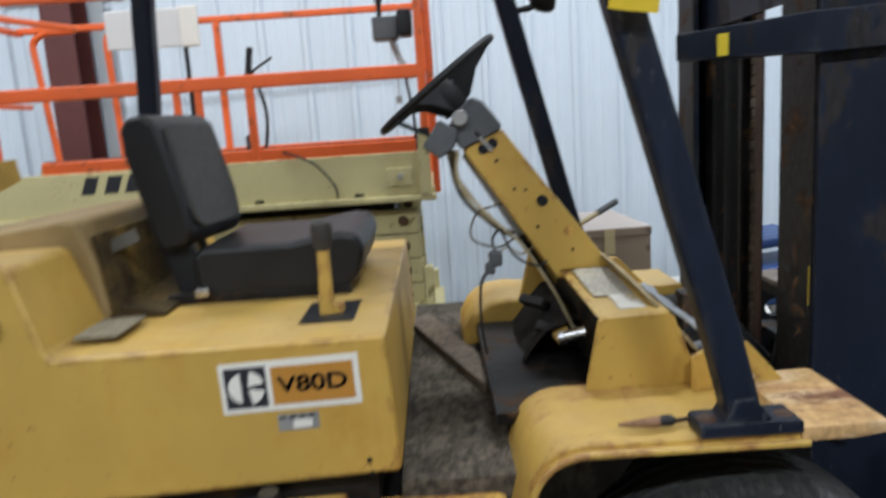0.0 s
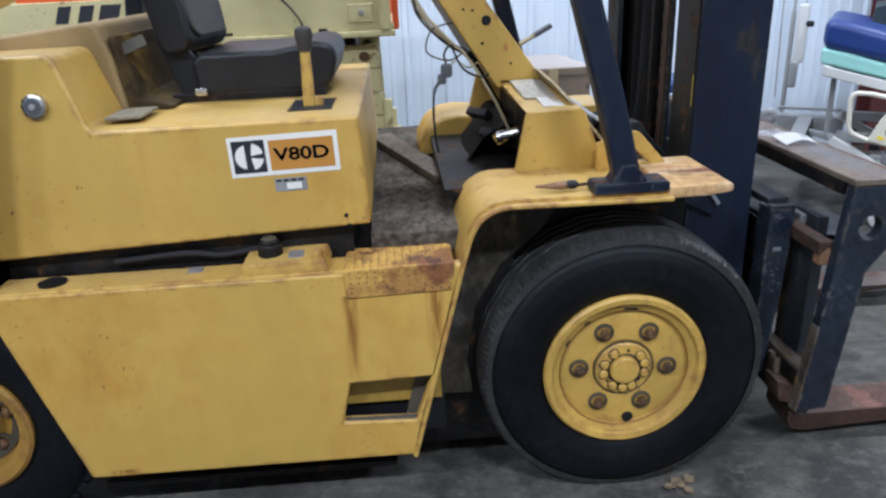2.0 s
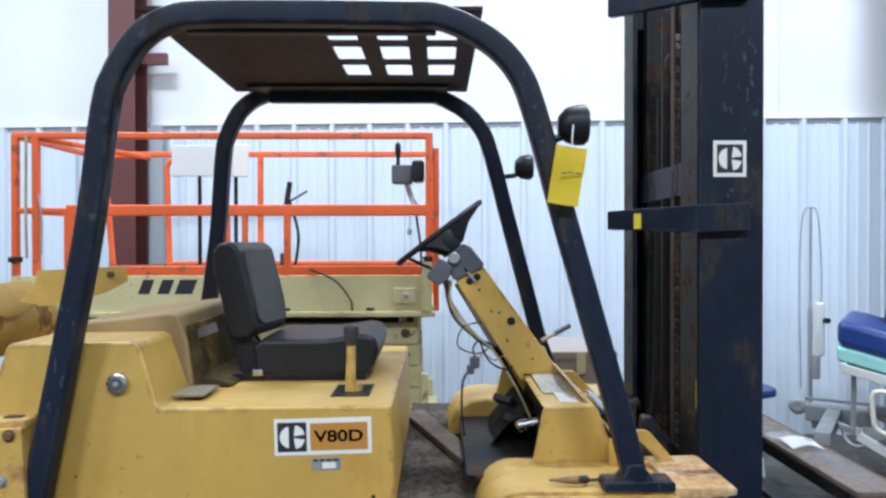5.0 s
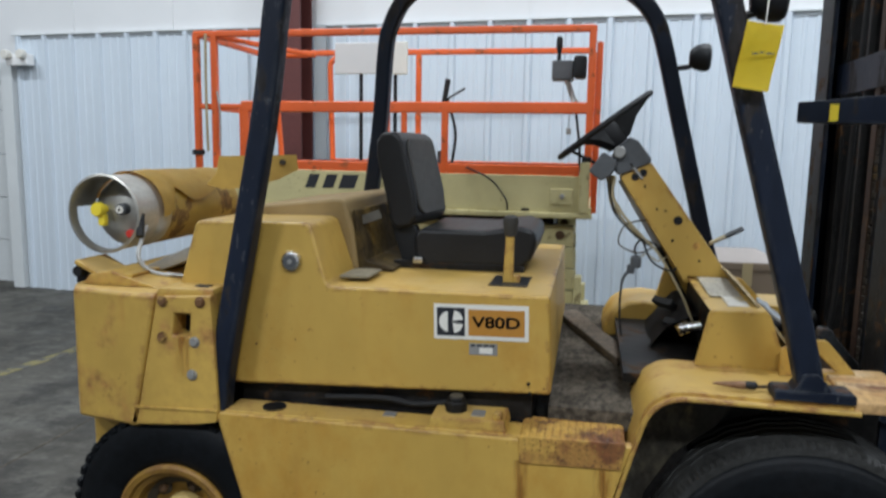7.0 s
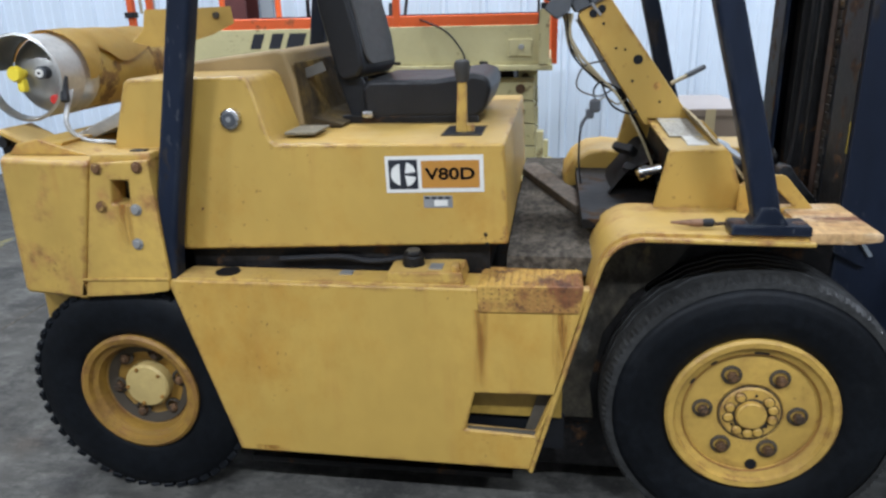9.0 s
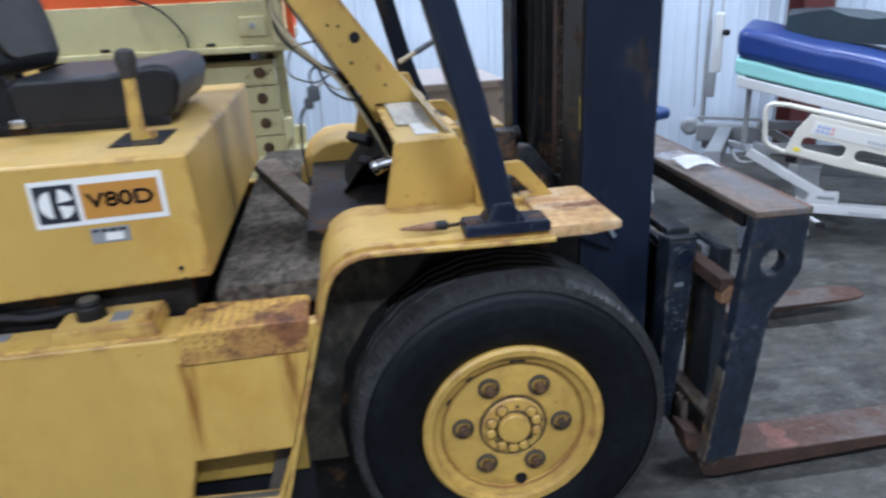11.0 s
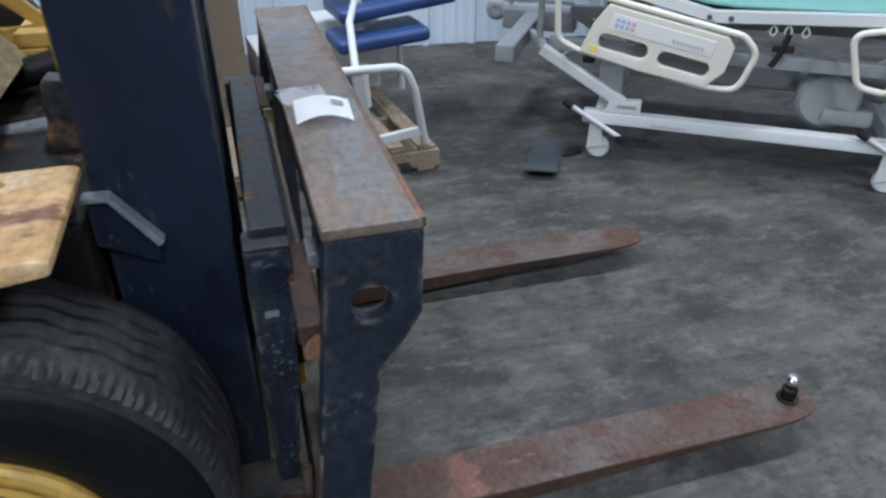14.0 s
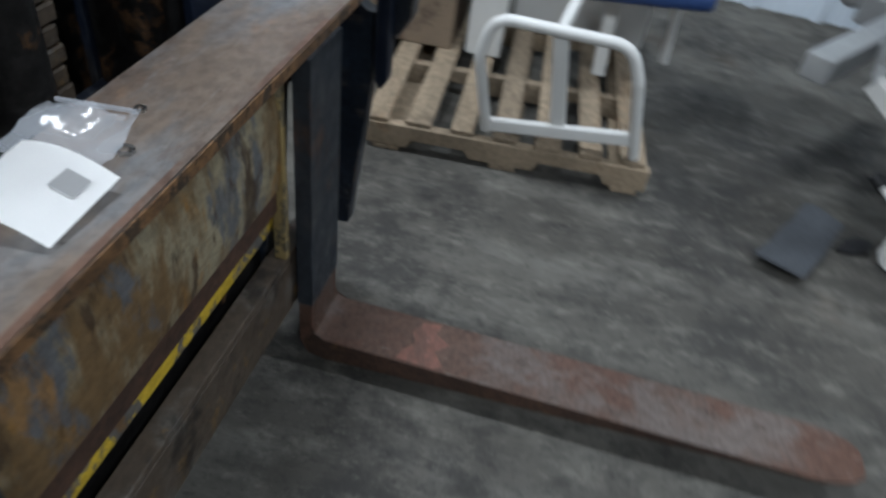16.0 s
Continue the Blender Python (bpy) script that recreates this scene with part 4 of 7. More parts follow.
# side skirts with the foot hole
skirt = [(-1.772, 0.775), (-1.765, 0.795), (-0.80, 0.800), (-0.555, 0.800), (-0.478, 0.810), (-0.640, 0.194), (-1.598, 0.198)]
hole = [(-0.845, 0.327), (-0.815, 0.455), (-0.578, 0.462), (-0.630, 0.318)]
for i, (y0, y1) in enumerate(both(-0.042, 0.0)):
    part("side_skirt", slab(skirt, y0, y1, "y", 0.012, 3, [hole] if i == 0 else ()), m_yellow, truck, "yellow sheet steel side skirt with dents and rust streaks")
# Dim back above black sheets: the foot hole's shade is put into colour.
part("foot_well", box(-0.88, -0.55, 0.030, 0.040, 0.345, 0.49), m_tank, truck, "dim yellow back of the foot hole")
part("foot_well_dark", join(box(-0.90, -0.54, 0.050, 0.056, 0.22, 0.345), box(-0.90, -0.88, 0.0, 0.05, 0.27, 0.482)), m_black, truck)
part("foot_well_cheek", slab([(-0.665, 0.29), (-0.612, 0.47), (-0.560, 0.47), (-0.60, 0.29)], 0.018, 0.026, "y", 0.001), m_dusty_grey, truck, "dusty cheek plate in the foot hole")
part("foot_well_lip", slab([(-0.846, 0.316), (-0.844, 0.328), (-0.628, 0.324), (-0.632, 0.310)], -0.034, -0.016, "y", 0.003), m_dusty_grey, truck)
for y0, y1 in both(-0.036, 0.075)[:1]:
    part("skirt_top", slab([(-1.755, 0.785), (-1.745, 0.803), (-0.80, 0.808), (-0.80, 0.790)], y0, y1, "y", 0.006), m_yellow_scuffed, truck)
# patch seam and joint on the skirt
for sx, sw_, z0, z1, y_ in ((-0.796, 0.050, 0.470, 0.735, -0.0430), (-0.560, 0.060, 0.500, 0.745, -0.0430), (-1.880, 0.060, 0.900, 1.036, -0.0468), (-1.50, 0.10, 0.198, 0.222, -0.0430)):
    part("rust_streak", box(sx - sw_ / 2, sx + sw_ / 2, y_ - 0.0004, y_ + 0.0004, z0, z1), m_streak, truck, "rust run down the paint", smooth=False)
# tread plate of the step, with rows of raised teeth
for y0, y1 in both(-0.048, 0.10)[:1]:
    part("step_plate", slab([(-0.802, 0.728), (-0.806, 0.806), (-0.800, 0.812), (-0.505, 0.818), (-0.500, 0.810), (-0.512, 0.735)], y0, y1, "y", 0.008), m_step, truck, "rusted perforated step tread plate")
ribs, dots = [], []
for c_ in range(13):
    x = -0.792 + 0.0222 * c_
    ribs.append(box(x, x + 0.011, -0.036, 0.094, 0.811 + (x + 0.8) * 0.02, 0.8155 + (x + 0.8) * 0.02, 0.002, 1))
    for r_ in range(5):
        dots.append(disc((x + 0.0055 + 0.0015 * (r_ % 2), -0.0495, 0.745 + 0.0145 * r_), 0.0030, 0.004, "y", 8))
    for r_ in range(7):
        dots.append(disc((x + 0.0165, -0.030 + 0.018 * r_, 0.8105 + (x + 0.8) * 0.02), 0.0028, 0.003, "z", 8))
part("step_rib", join(*ribs), m_step, truck, "raised rusty ribs of the step")
part("step_perforation", join(*dots), m_rust_hole, truck, "rows of dark holes in the step")
part("step_edge", box(-0.80, -0.51, 0.096, 0.125, 0.800, 0.812, 0.004), m_yellow_rust, truck)
# filler plate with cap on the skirt's top
filler = part("filler_plate", slab([(-1.085, 0.802), (-1.076, 0.838), (-0.852, 0.843), (-0.843, 0.806)], -0.030, 0.100, "y", 0.006), m_yellow_scuffed, truck)
part("filler_cap", join(disc((-1.008, 0.045, 0.828), 0.034, 0.045, "z", 20, 0.006), disc((-1.008, 0.045, 0.871), 0.028, 0.012, "z", 20, 0.004)), m_grease_shade, filler, "black filler cap")
part("cap_top", disc((-1.008, 0.045, 0.882), 0.022, 0.006, "z", 18, 0.002), m_dusty_grey, filler)
part("sticker", box(-0.955, -0.915, 0.0, 0.05, 0.8405, 0.8440), m_plate, filler)
part("lug", box(-0.885, -0.860, -0.02, 0.02, 0.838, 0.862, 0.006), m_yellow, filler)
part("lifting_hole", disc((-1.60, 0.02, 0.802), 0.038, 0.006, "z", 20), m_black, truck)
part("sticker", box(-1.24, -1.20, 0.025, 0.06, 0.806, 0.809), m_plate, truck)
# Dark box fills the gap under the hood as painted shade.
part("gap_filler", box(-1.75, -0.78, 0.10, 2 * MID - 0.10, 0.79, 0.90), m_grease_shade, truck, "dark block standing in for the shade below the engine hood")
part("hose", tube(smooth_path([(-1.45, 0.085, 0.83), (-1.25, 0.08, 0.845), (-1.15, 0.09, 0.83), (-1.02, 0.085, 0.85)]), 0.009), m_rubber, truck)

# engine hood
HY0, HY1 = 0.062, 2 * MID - 0.062
base_hood = slab([(-1.76, 0.860), (-1.955, 0.960), (-1.952, 1.175), (-1.900, 1.382), (-1.885, 1.395), (-1.515, 1.400), (-1.497, 1.388), (-1.440, 1.215), (-1.425, 1.203), (-0.735, 1.208), (-0.722, 0.905)], HY0, HY1, "y", 0.036, 6)
for v in base_hood.verts:      # the sides draw in towards the top of the hump
    if v.co.z > 1.22:
        k = (v.co.z - 1.22) * 0.12
        v.co.y += k if v.co.y < MID else -k
hood = part("engine_hood", base_hood, m_yellow, truck, "smooth yellow engine hood with a dusty top", angle=40)
part("hood_top", slab([(-1.87, 1.380), (-1.84, 1.425), (-1.51, 1.462), (-1.475, 1.455), (-1.445, 1.36), (-1.425, 1.21), (-1.60, 1.21)], 0.34, 2 * MID - 0.34, "y", 0.014, 3), m_yellow_dusty, hood, "raised dusty hood centre")
part("seat_well", slab([(-1.44, 1.206), (-1.432, 1.24), (-1.452, 1.42), (-1.440, 1.42), (-1.40, 1.24), (-1.30, 1.216), (-1.30, 1.206)], 0.36, 2 * MID - 0.36, "y", 0.006), m_well, hood, "grimy recess behind the seat with its shade in the brown")
part("seat_bracket", slab([(-1.425, 1.214), (-1.325, 1.216), (-1.325, 1.224), (-1.425, 1.224)], 0.15, 0.31, "y", 0.003), m_pale_plate, hood, "loose grey steel plate beside the seat")
part("seat_flap", box(-0.055, 0.055, -0.018, 0.018, -0.002, 0.002, 0.0, 1, pose(-1.420, 0.42, 1.385, 62, -20, 18)), m_dusty_grey, hood, "bent grey sheet behind the backrest")
for dx, dz in ((-0.79, 0.935), (-0.785, 0.905)):
    part("rivet", disc((dx, HY0 - 0.004, dz), 0.006, 0.006, "y", 10, 0.001), m_grease_shade, hood)
# fuel lock
lock = part("filler_lock", lathe([(0.0, -0.010), (0.024, -0.010), (0.030, -0.006), (0.032, 0.004), (0.032, 0.02)], (-1.555, HY0 - 0.002, 1.277), "y", 28), m_steel, hood, "chrome round lock")
part("lock_face", disc((-1.555, HY0 - 0.0145, 1.277), 0.021, 0.004, "y", 24, 0.001), m_greyplastic, lock)
part("keyhole", disc((-1.555, HY0 - 0.0175, 1.277), 0.008, 0.004, "y", 14, 0.001), m_plate, lock)

# decal: white border, dark square with a split disc, orange field with the model number
DX0, DX1, DZ0, DZ1, DY = -1.087, -0.795, 1.062, 1.172, HY0 - 0.0012
tilt = pose(-0.94, 0, 1.117, 0, -1.6, 0) @ pose(0.94, 0, -1.117)


def sticker(bm):
    bm.transform(tilt)
    return bm


decal = part("decal", sticker(box(DX0, DX1, DY, HY0 + 0.002, DZ0, DZ1)), m_label_white, hood, "white framed decal in black and orange")
part("decal_square", sticker(box(DX0 + 0.010, DX0 + 0.097, DY - 0.001, DY, DZ0 + 0.011, DZ1 - 0.011)), m_label_dark, decal)
part("decal_field", sticker(box(DX0 + 0.108, DX1 - 0.012, DY - 0.001, DY, DZ0 + 0.013, DZ1 - 0.015)), m_label_orange, decal)
cx, cz = DX0 + 0.0535, (DZ0 + DZ1) / 2
for a0, a1, dx, dz in ((100, 260, -0.004, 0.0), (-80, -8, 0.005, -0.003), (8, 80, 0.005, 0.003)):
    pts = [(cx + dx + 0.033 * math.cos(radians(a0 + (a1 - a0) * i / 12)), cz + dz + 0.033 * math.sin(radians(a0 + (a1 - a0) * i / 12))) for i in range(13)]
    if dx > 0:
        pts = [(cx + dx, cz + dz)] + pts
    part("decal_mark", sticker(slab(pts, DY - 0.002, DY - 0.001, "y")), m_label_white, decal)
lettering = []
for ox, oz in ((-0.0016, 0), (0.0016, 0), (0, -0.0014), (0, 0.0014)):
    lettering.append(text_mesh("V80D", 0.060, tilt @ side_on((DX0 + 0.108 + DX1 - 0.012) / 2 + ox, DY - 0.0012, (DZ0 + DZ1) / 2 - 0.001 + oz) @ Matrix.Diagonal((1.04, 0.80, 1, 1)), 0.0012))
part("decal_text", join(*lettering), m_label_dark, decal, "dark model lettering")
plate = part("data_plate", sticker(box(-0.977, -0.890, DY, HY0 + 0.001, 1.015, 1.052)), m_plate, hood, "small grey data plate")
part("data_bar", sticker(box(-0.945, -0.905, DY - 0.001, DY, 1.020, 1.038)), m_label_white, plate)
for j in range(4):
    part("data_bar", sticker(box(-0.972 + 0.020 * j, -0.958 + 0.020 * j, DY - 0.001, DY, 1.042, 1.048)), m_label_dark, plate)

# hand brake
slot = part("lever_slot", box(-0.935, -0.815, 0.195, 0.370, 1.2065, 1.2105), m_black, hood, "black open slot")
part("slot_edge", join(box(-0.939, -0.935, 0.192, 0.373, 1.206, 1.213), box(-0.939, -0.812, 0.370, 0.373, 1.206, 1.213)), m_yellow_dusty, slot)
lever = part("hand_brake", slab([(-0.902, 1.18), (-0.893, 1.380), (-0.867, 1.386), (-0.866, 1.18)], 0.255, 0.280, "y", 0.006), m_yellow, truck, "yellow hand brake lever with a black grip")
part("grip", lathe([(0.0, 0.0), (0.018, 0.0), (0.022, 0.020), (0.026, 0.045), (0.023, 0.062), (0.012, 0.068), (0.0, 0.069)], (-0.880, 0.268, 1.362), "z", 18), m_vinyl_dusty, lever, "worn dark rubber grip")
part("lever_lug", box(-0.890, -0.845, 0.262, 0.30, 1.19, 1.232, 0.004), m_yellow, lever)

# seat
seat = part("seat_cushion", slab([(-1.250, 1.240), (-1.258, 1.325), (-1.232, 1.352), (-1.00, 1.352), (-0.87, 1.372), (-0.822, 1.362), (-0.806, 1.325), (-0.826, 1.250), (-0.86, 1.222), (-1.22, 1.218)], 0.47, 0.95, "y", 0.038, 6), m_vinyl, truck, "dusty black vinyl seat cushion", angle=50)
part("seat_piping", tube(arc_path([(-1.235, 0.478, 1.332), (-1.0, 0.474, 1.336), (-0.87, 0.476, 1.347), (-0.832, 0.49, 1.342)], 0.03), 0.004, 6), m_vinyl_dusty, seat)
part("seat_bracket", slab([(-1.36, 1.40), (-1.30, 1.42), (-1.20, 1.26), (-1.19, 1.21), (-1.30, 1.21)], 0.50, 0.52, "y", 0.005), m_black, seat, "black seat hinge bracket")
part("seat_base", box(-1.22, -0.88, 0.52, 0.90, 1.205, 1.225, 0.004), m_black, seat)
B = pose(-1.300, 0.635, 1.523, 0, -13, -8) @ Matrix.Diagonal((0.74, 1.0, 0.93, 1))
back = slab([(-0.068, -0.165), (-0.075, 0.10), (-0.060, 0.170), (-0.02, 0.195), (0.04, 0.190), (0.075, 0.155), (0.082, -0.06), (0.070, -0.155), (0.03, -0.185), (-0.04, -0.185)], -0.170, 0.170, "y", 0.045, 6)
for v in back.verts:
    v.co.x -= 0.10 * v.co.y ** 2
back.transform(B)
backrest = part("backrest", back, m_vinyl, truck, "padded black vinyl backrest with a grey dusty face", angle=50)
bface = slab(rounded(-0.140, 0.140, -0.15, 0.155, 0.05), 0.072, 0.088, "x", 0.008, 2)
for v in bface.verts:
    v.co.x -= 0.10 * v.co.y ** 2
bface.transform(B)
part("backrest_face", bface, m_vinyl_dusty, backrest)
for dy in (-0.16, 0.06):
    part("seat_arm", tube([(-1.33, MID + dy, 1.36), (-1.29, MID + dy, 1.27), (-1.22, MID + dy, 1.235)], 0.013), m_black, seat)
part("seat_latch", box(-1.255, -1.215, 0.45, 0.47, 1.225, 1.25, 0.006), m_steel, seat, "small bright latch")
part("seat_rail", box(-1.33, -0.85, 0.47, 0.50, 1.205, 1.232, 0.004), m_grease_shade, seat)

# counterweight
cw = slab([(-2.345, 0.06), (-2.300, -0.005), (-2.06, -0.040), (-1.98, -0.044), (-1.98, 2 * MID + 0.044), (-2.06, 2 * MID + 0.040), (-2.300, 2 * MID + 0.005), (-2.345, 2 * MID - 0.06), (-2.42, MID + 0.35), (-2.42, MID - 0.35)], 0.716, 1.165, "z", 0.016, 4)
for v in cw.verts:
    if v.co.x > -2.03:
        v.co.x += 0.006 - (1.165 - v.co.z) * 0.208
cweight = part("counterweight", cw, m_yellow_scuffed, truck, "heavy yellow cast counterweight with chipped edges", angle=45)
part("hitch_bracket", box(-2.33, -2.22, 0.10, 0.20, 0.56, 0.76, 0.01), m_yellow, cweight)
for i, (y0, y1) in enumerate(both(-0.046, 0.05)):
    part("side_plate", slab([(-1.968, 1.160), (-1.780, 1.172), (-1.762, 0.805), (-1.772, 0.757), (-1.86, 0.742), (-2.060, 0.726)], y0, y1, "y", 0.008, 2, [[(-1.907, 1.108), (-1.852, 1.108), (-1.857, 1.035), (-1.915, 1.035)]] if i == 0 else ()), m_yellow_scuffed, truck, "yellow steel side plate with a square hole")
part("lower_fold", slab([(-2.058, 0.792), (-1.768, 0.803), (-1.768, 0.795), (-2.058, 0.784)], -0.0505, -0.044, "y", 0.002), m_yellow_scuffed, truck, "folded lower edge of the side plate")
# Black sheet behind the square hole paints its inner shade.
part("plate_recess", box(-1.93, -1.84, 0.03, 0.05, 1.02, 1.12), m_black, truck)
for bx, bz, mm in ((-1.945, 1.145, m_rust_hole), (-1.815, 1.150, m_rust_hole), (-1.95, 1.028, m_rust_hole), (-1.838, 1.020, m_plate), (-1.850, 0.912, m_plate)):
    part("plate_bolt", join(hexnut(bx, -0.056, bz, 0.014, 0.012), disc((bx, -0.049, bz), 0.018, 0.004, "y", 16)), mm, truck)
part("top_ledge", slab([(-1.99, 1.150), (-1.97, 1.185), (-1.78, 1.190), (-1.775, 1.165)], -0.030, 2 * MID + 0.03, "y", 0.008), m_yellow_scuffed, truck)
part("ledge_slot", box(-1.86, -1.81, 0.0, 0.03, 1.186, 1.193, 0.004), m_black, truck)
# tray and cradle for the cylinder
part("tray", slab([(-2.31, 1.165), (-2.28, 1.20), (-2.20, 1.215), (-2.10, 1.185), (-2.02, 1.165)], 0.05, 1.1, "y", 0.006), m_yellow_scuffed, truck, "bent yellow cylinder cradle")
part("tray_flange", slab([(-2.34, 1.245), (-2.26, 1.205), (-2.12, 1.205), (-2.13, 1.190), (-2.25, 1.185), (-2.345, 1.232)], 0.06, 0.22, "y", 0.003), m_yellow, truck)
part("tray_strut", slab([(-2.22, 1.19), (-1.97, 1.30), (-1.97, 1.25), (-2.18, 1.17)], 0.22, 0.42, "y", 0.006), m_alu, truck, "bare metal strut")
part("valve_block", join(box(-2.37, -2.33, 0.10, 0.15, 1.155, 1.225, 0.005), rod((-2.35, 0.08, 1.20), (-2.35, 0.16, 1.20), 0.018)), m_rubber, truck)

# gas cylinder lying across the back
TX, TZ, TR, TY0, TY1 = -2.303, 1.394, 0.136, 0.17, 0.95
tank = thing("gas_cylinder", (TX, 0.55, TZ - TR), 0, "dented metal gas cylinder lying across the counterweight", "gas cylinder")
part("shell", lathe([(0.0, 0.075), (0.06, 0.08), (0.10, 0.10), (0.128, 0.14), (TR, 0.18), (TR, TY1 - TY0 - 0.08), (0.12, TY1 - TY0 - 0.02), (0.0, TY1 - TY0)], (TX, TY0, TZ), "y", 40), m_tank, tank, "dirty yellow cylinder shell", angle=50)
part("head_dome", lathe([(0.0, 0.070), (0.06, 0.073), (0.097, 0.092), (0.127, 0.135), (TR + 0.002, 0.182), (TR + 0.002, 0.205)], (TX, TY0, TZ), "y", 40), m_alu, tank, "bare metal cylinder head", angle=60)
col_bm = lathe([(0.129, 0.13), (0.134, 0.13), (0.136, 0.03), (0.137, 0.008), (0.141, 0.0), (0.133, -0.004), (0.128, 0.004), (0.128, 0.03)], (TX, TY0, TZ), "y", 48)
gone = []
for f in col_bm.faces:
    c_ = f.calc_center_median()
    a_ = math.degrees(math.atan2(c_.z - TZ, c_.x - TX)) % 360
    if 175 < a_ < 268 and c_.y > TY0 + 0.035:
        gone.append(f)
bmesh.ops.delete(col_bm, geom=gone, context="FACES")
part("collar", col_bm, m_alu, tank, "round metal collar ring", angle=50)
valve = part("valve_wheel", lathe([(0.0, -0.012), (0.021, -0.012), (0.026, -0.004), (0.026, 0.012), (0.020, 0.018), (0.012, 0.05), (0.0, 0.05)], (TX - 0.045, TY0 + 0.03, TZ + 0.01), "y", 20), m_tagy, tank, "yellow valve handwheel")
part("valve_cap", box(TX - 0.050, TX - 0.022, TY0 + 0.030, TY0 + 0.06, TZ - 0.050, TZ - 0.005, 0.010), m_tagy, tank)
part("gauge", disc((TX + 0.036, TY0 + 0.040, TZ + 0.012), 0.021, 0.04, "y", 20, 0.004), m_greyplastic, tank, "small dark gauge")
part("gauge_face", disc((TX + 0.036, TY0 + 0.036, TZ + 0.012), 0.014, 0.005, "y", 16), m_label_white, tank)
part("gauge_needle", disc((TX + 0.036, TY0 + 0.0345, TZ + 0.012), 0.005, 0.003, "y", 10), m_black, tank)
part("relief_cap", disc((TX + 0.065, TY0 + 0.045, TZ - 0.075), 0.016, 0.02, "y", 14, 0.004), m_red, tank, "red plug")
part("gas_hose", tube(smooth_path([(TX + 0.11, TY0 + 0.10, TZ - 0.02), (TX + 0.135, TY0 + 0.02, TZ - 0.08), (TX + 0.145, TY0 - 0.02, TZ - 0.15), (TX + 0.19, TY0 + 0.0, TZ - 0.20), (TX + 0.27, TY0 + 0.05, TZ - 0.215)]), 0.008, 8), m_plate, tank, "grey gas hose")
part("hose_clip", tube([(TX + 0.125, TY0 + 0.03, TZ + 0.0), (TX + 0.14, TY0 + 0.0, TZ - 0.075)], 0.014, 10), m_rubber, tank)
# sheet cover over the cylinder: a half pipe whose edge curls out and up towards the far side
bm = bmesh.new()
CR = 0.148
grid = []
for j in range(17):
    t = j / 16
    y = 0.315 + 0.555 * t
    a1 = (-8, -6, 2, 34, 26, 16, 12, 12, 14, 17, 20, 24, 28, 32, 37, 42, 46)[j]
    row = [(TX + CR * math.cos(radians(a)), TZ + CR * math.sin(radians(a))) for a in (165 + (a1 - 165) * i / 20 for i in range(21))]
    dent = 0.006
    grid.append([bm.verts.new((x + dent * noise.noise((x * 9, y * 7, 1.0)), y + (0.012 * noise.noise((x * 14, 0.4, t)) if j in (0, 16) else 0), z + dent * noise.noise((x * 8, y * 8, 5.0)))) for x, z in row])
for j, (a, c) in enumerate(zip(grid, grid[1:])):
    for i in range(len(a) - 1):
        bm.faces.new((a[i], a[i + 1], c[i + 1], c[i]))
bmesh.ops.solidify(bm, geom=bm.faces[:], thickness=0.004)
cov = part("cylinder_cover", bm, m_yellow_sheet, truck, "dented yellow sheet cover curling up beside the cylinder", angle=60)
wing = bmesh.new()
WING = [(-2.075, 1.490), (-2.048, 1.53), (-2.042, 1.598), (-1.92, 1.602), (-1.83, 1.606), (-1.822, 1.545), (-1.88, 1.505), (-1.955, 1.478), (-2.03, 1.470)]
vs = [wing.verts.new((x, 0.55 + 1.15 * (x + 2.0) + 0.9 * (z - 1.5) ** 2, z)) for x, z in WING]
wing.faces.new(vs)
bmesh.ops.triangulate(wing, faces=wing.faces[:])
bmesh.ops.solidify(wing, geom=wing.faces[:], thickness=0.005)
wg = part("cover_wing", wing, m_yellow_sheet, cov, "bent up sheet metal flap", angle=60)
part("cover_hole", disc((-1.862, 0.690, 1.575), 0.012, 0.012, "y", 14), m_grime_shade, cov)

# overhead guard: two bent tube loops that lean in, a plate between them
def guard_loop(y_foot, y_top, back=0.0):
    pts2 = [(-1.782, 0.80), (-1.752, 1.007), (-1.625, 1.69), (-1.575, 2.083), (-1.545, 2.19), (-1.485, 2.29), (-1.40, 2.352), (-1.30, 2.372), (-1.0, 2.374), (-0.70, 2.370),
            (-0.579, 2.363), (-0.450, 2.300), (-0.365, 2.215), (-0.3145, 2.10), (-0.232, 1.80), (-0.1495, 1.50), (-0.067, 1.20), (-0.025, 1.03)]
    pts = []
    for x, z in pts2:
        k = max(0.0, min(1.0, (z - 0.95) / 1.45))
        z += 0.02 * (y_foot > MID) * max(0.0, min(1.0, (z - 1.7) / 0.6))
        pts.append((x - back * k * (x < -1.2) - back * (x > -0.6) * (z > 1.1), y_foot + (y_top - y_foot) * k, z))
    return smooth_path(pts, 5)


for yf, yt, bk in ((0.0, 0.045, 0.0), (2 * MID, 2 * MID - 0.12, 0.03)):
    part("guard_post", sweep(guard_loop(yf, yt, bk), rect(0.070, 0.068, 0.014), False, (0, 1, 0)), m_navy, truck, "bent dark navy roof guard tube", angle=40)
slots = []
for i in range(3):
    for j in range(3):
        x0 = -0.9725 + 0.170 * i
        y0 = 0.2025 + 0.26 * j
        slots.append(rounded(x0, x0 + 0.105, y0, y0 + 0.215, 0.012, 2))
part("guard_roof", slab([(-1.49, 0.06), (-0.46, 0.06), (-0.46, 2 * MID - 0.156), (-1.52, 2 * MID - 0.156)], 2.392, 2.404, "z", 0.0, 1, slots), m_guard_top, truck, "dark roof plate with slots")
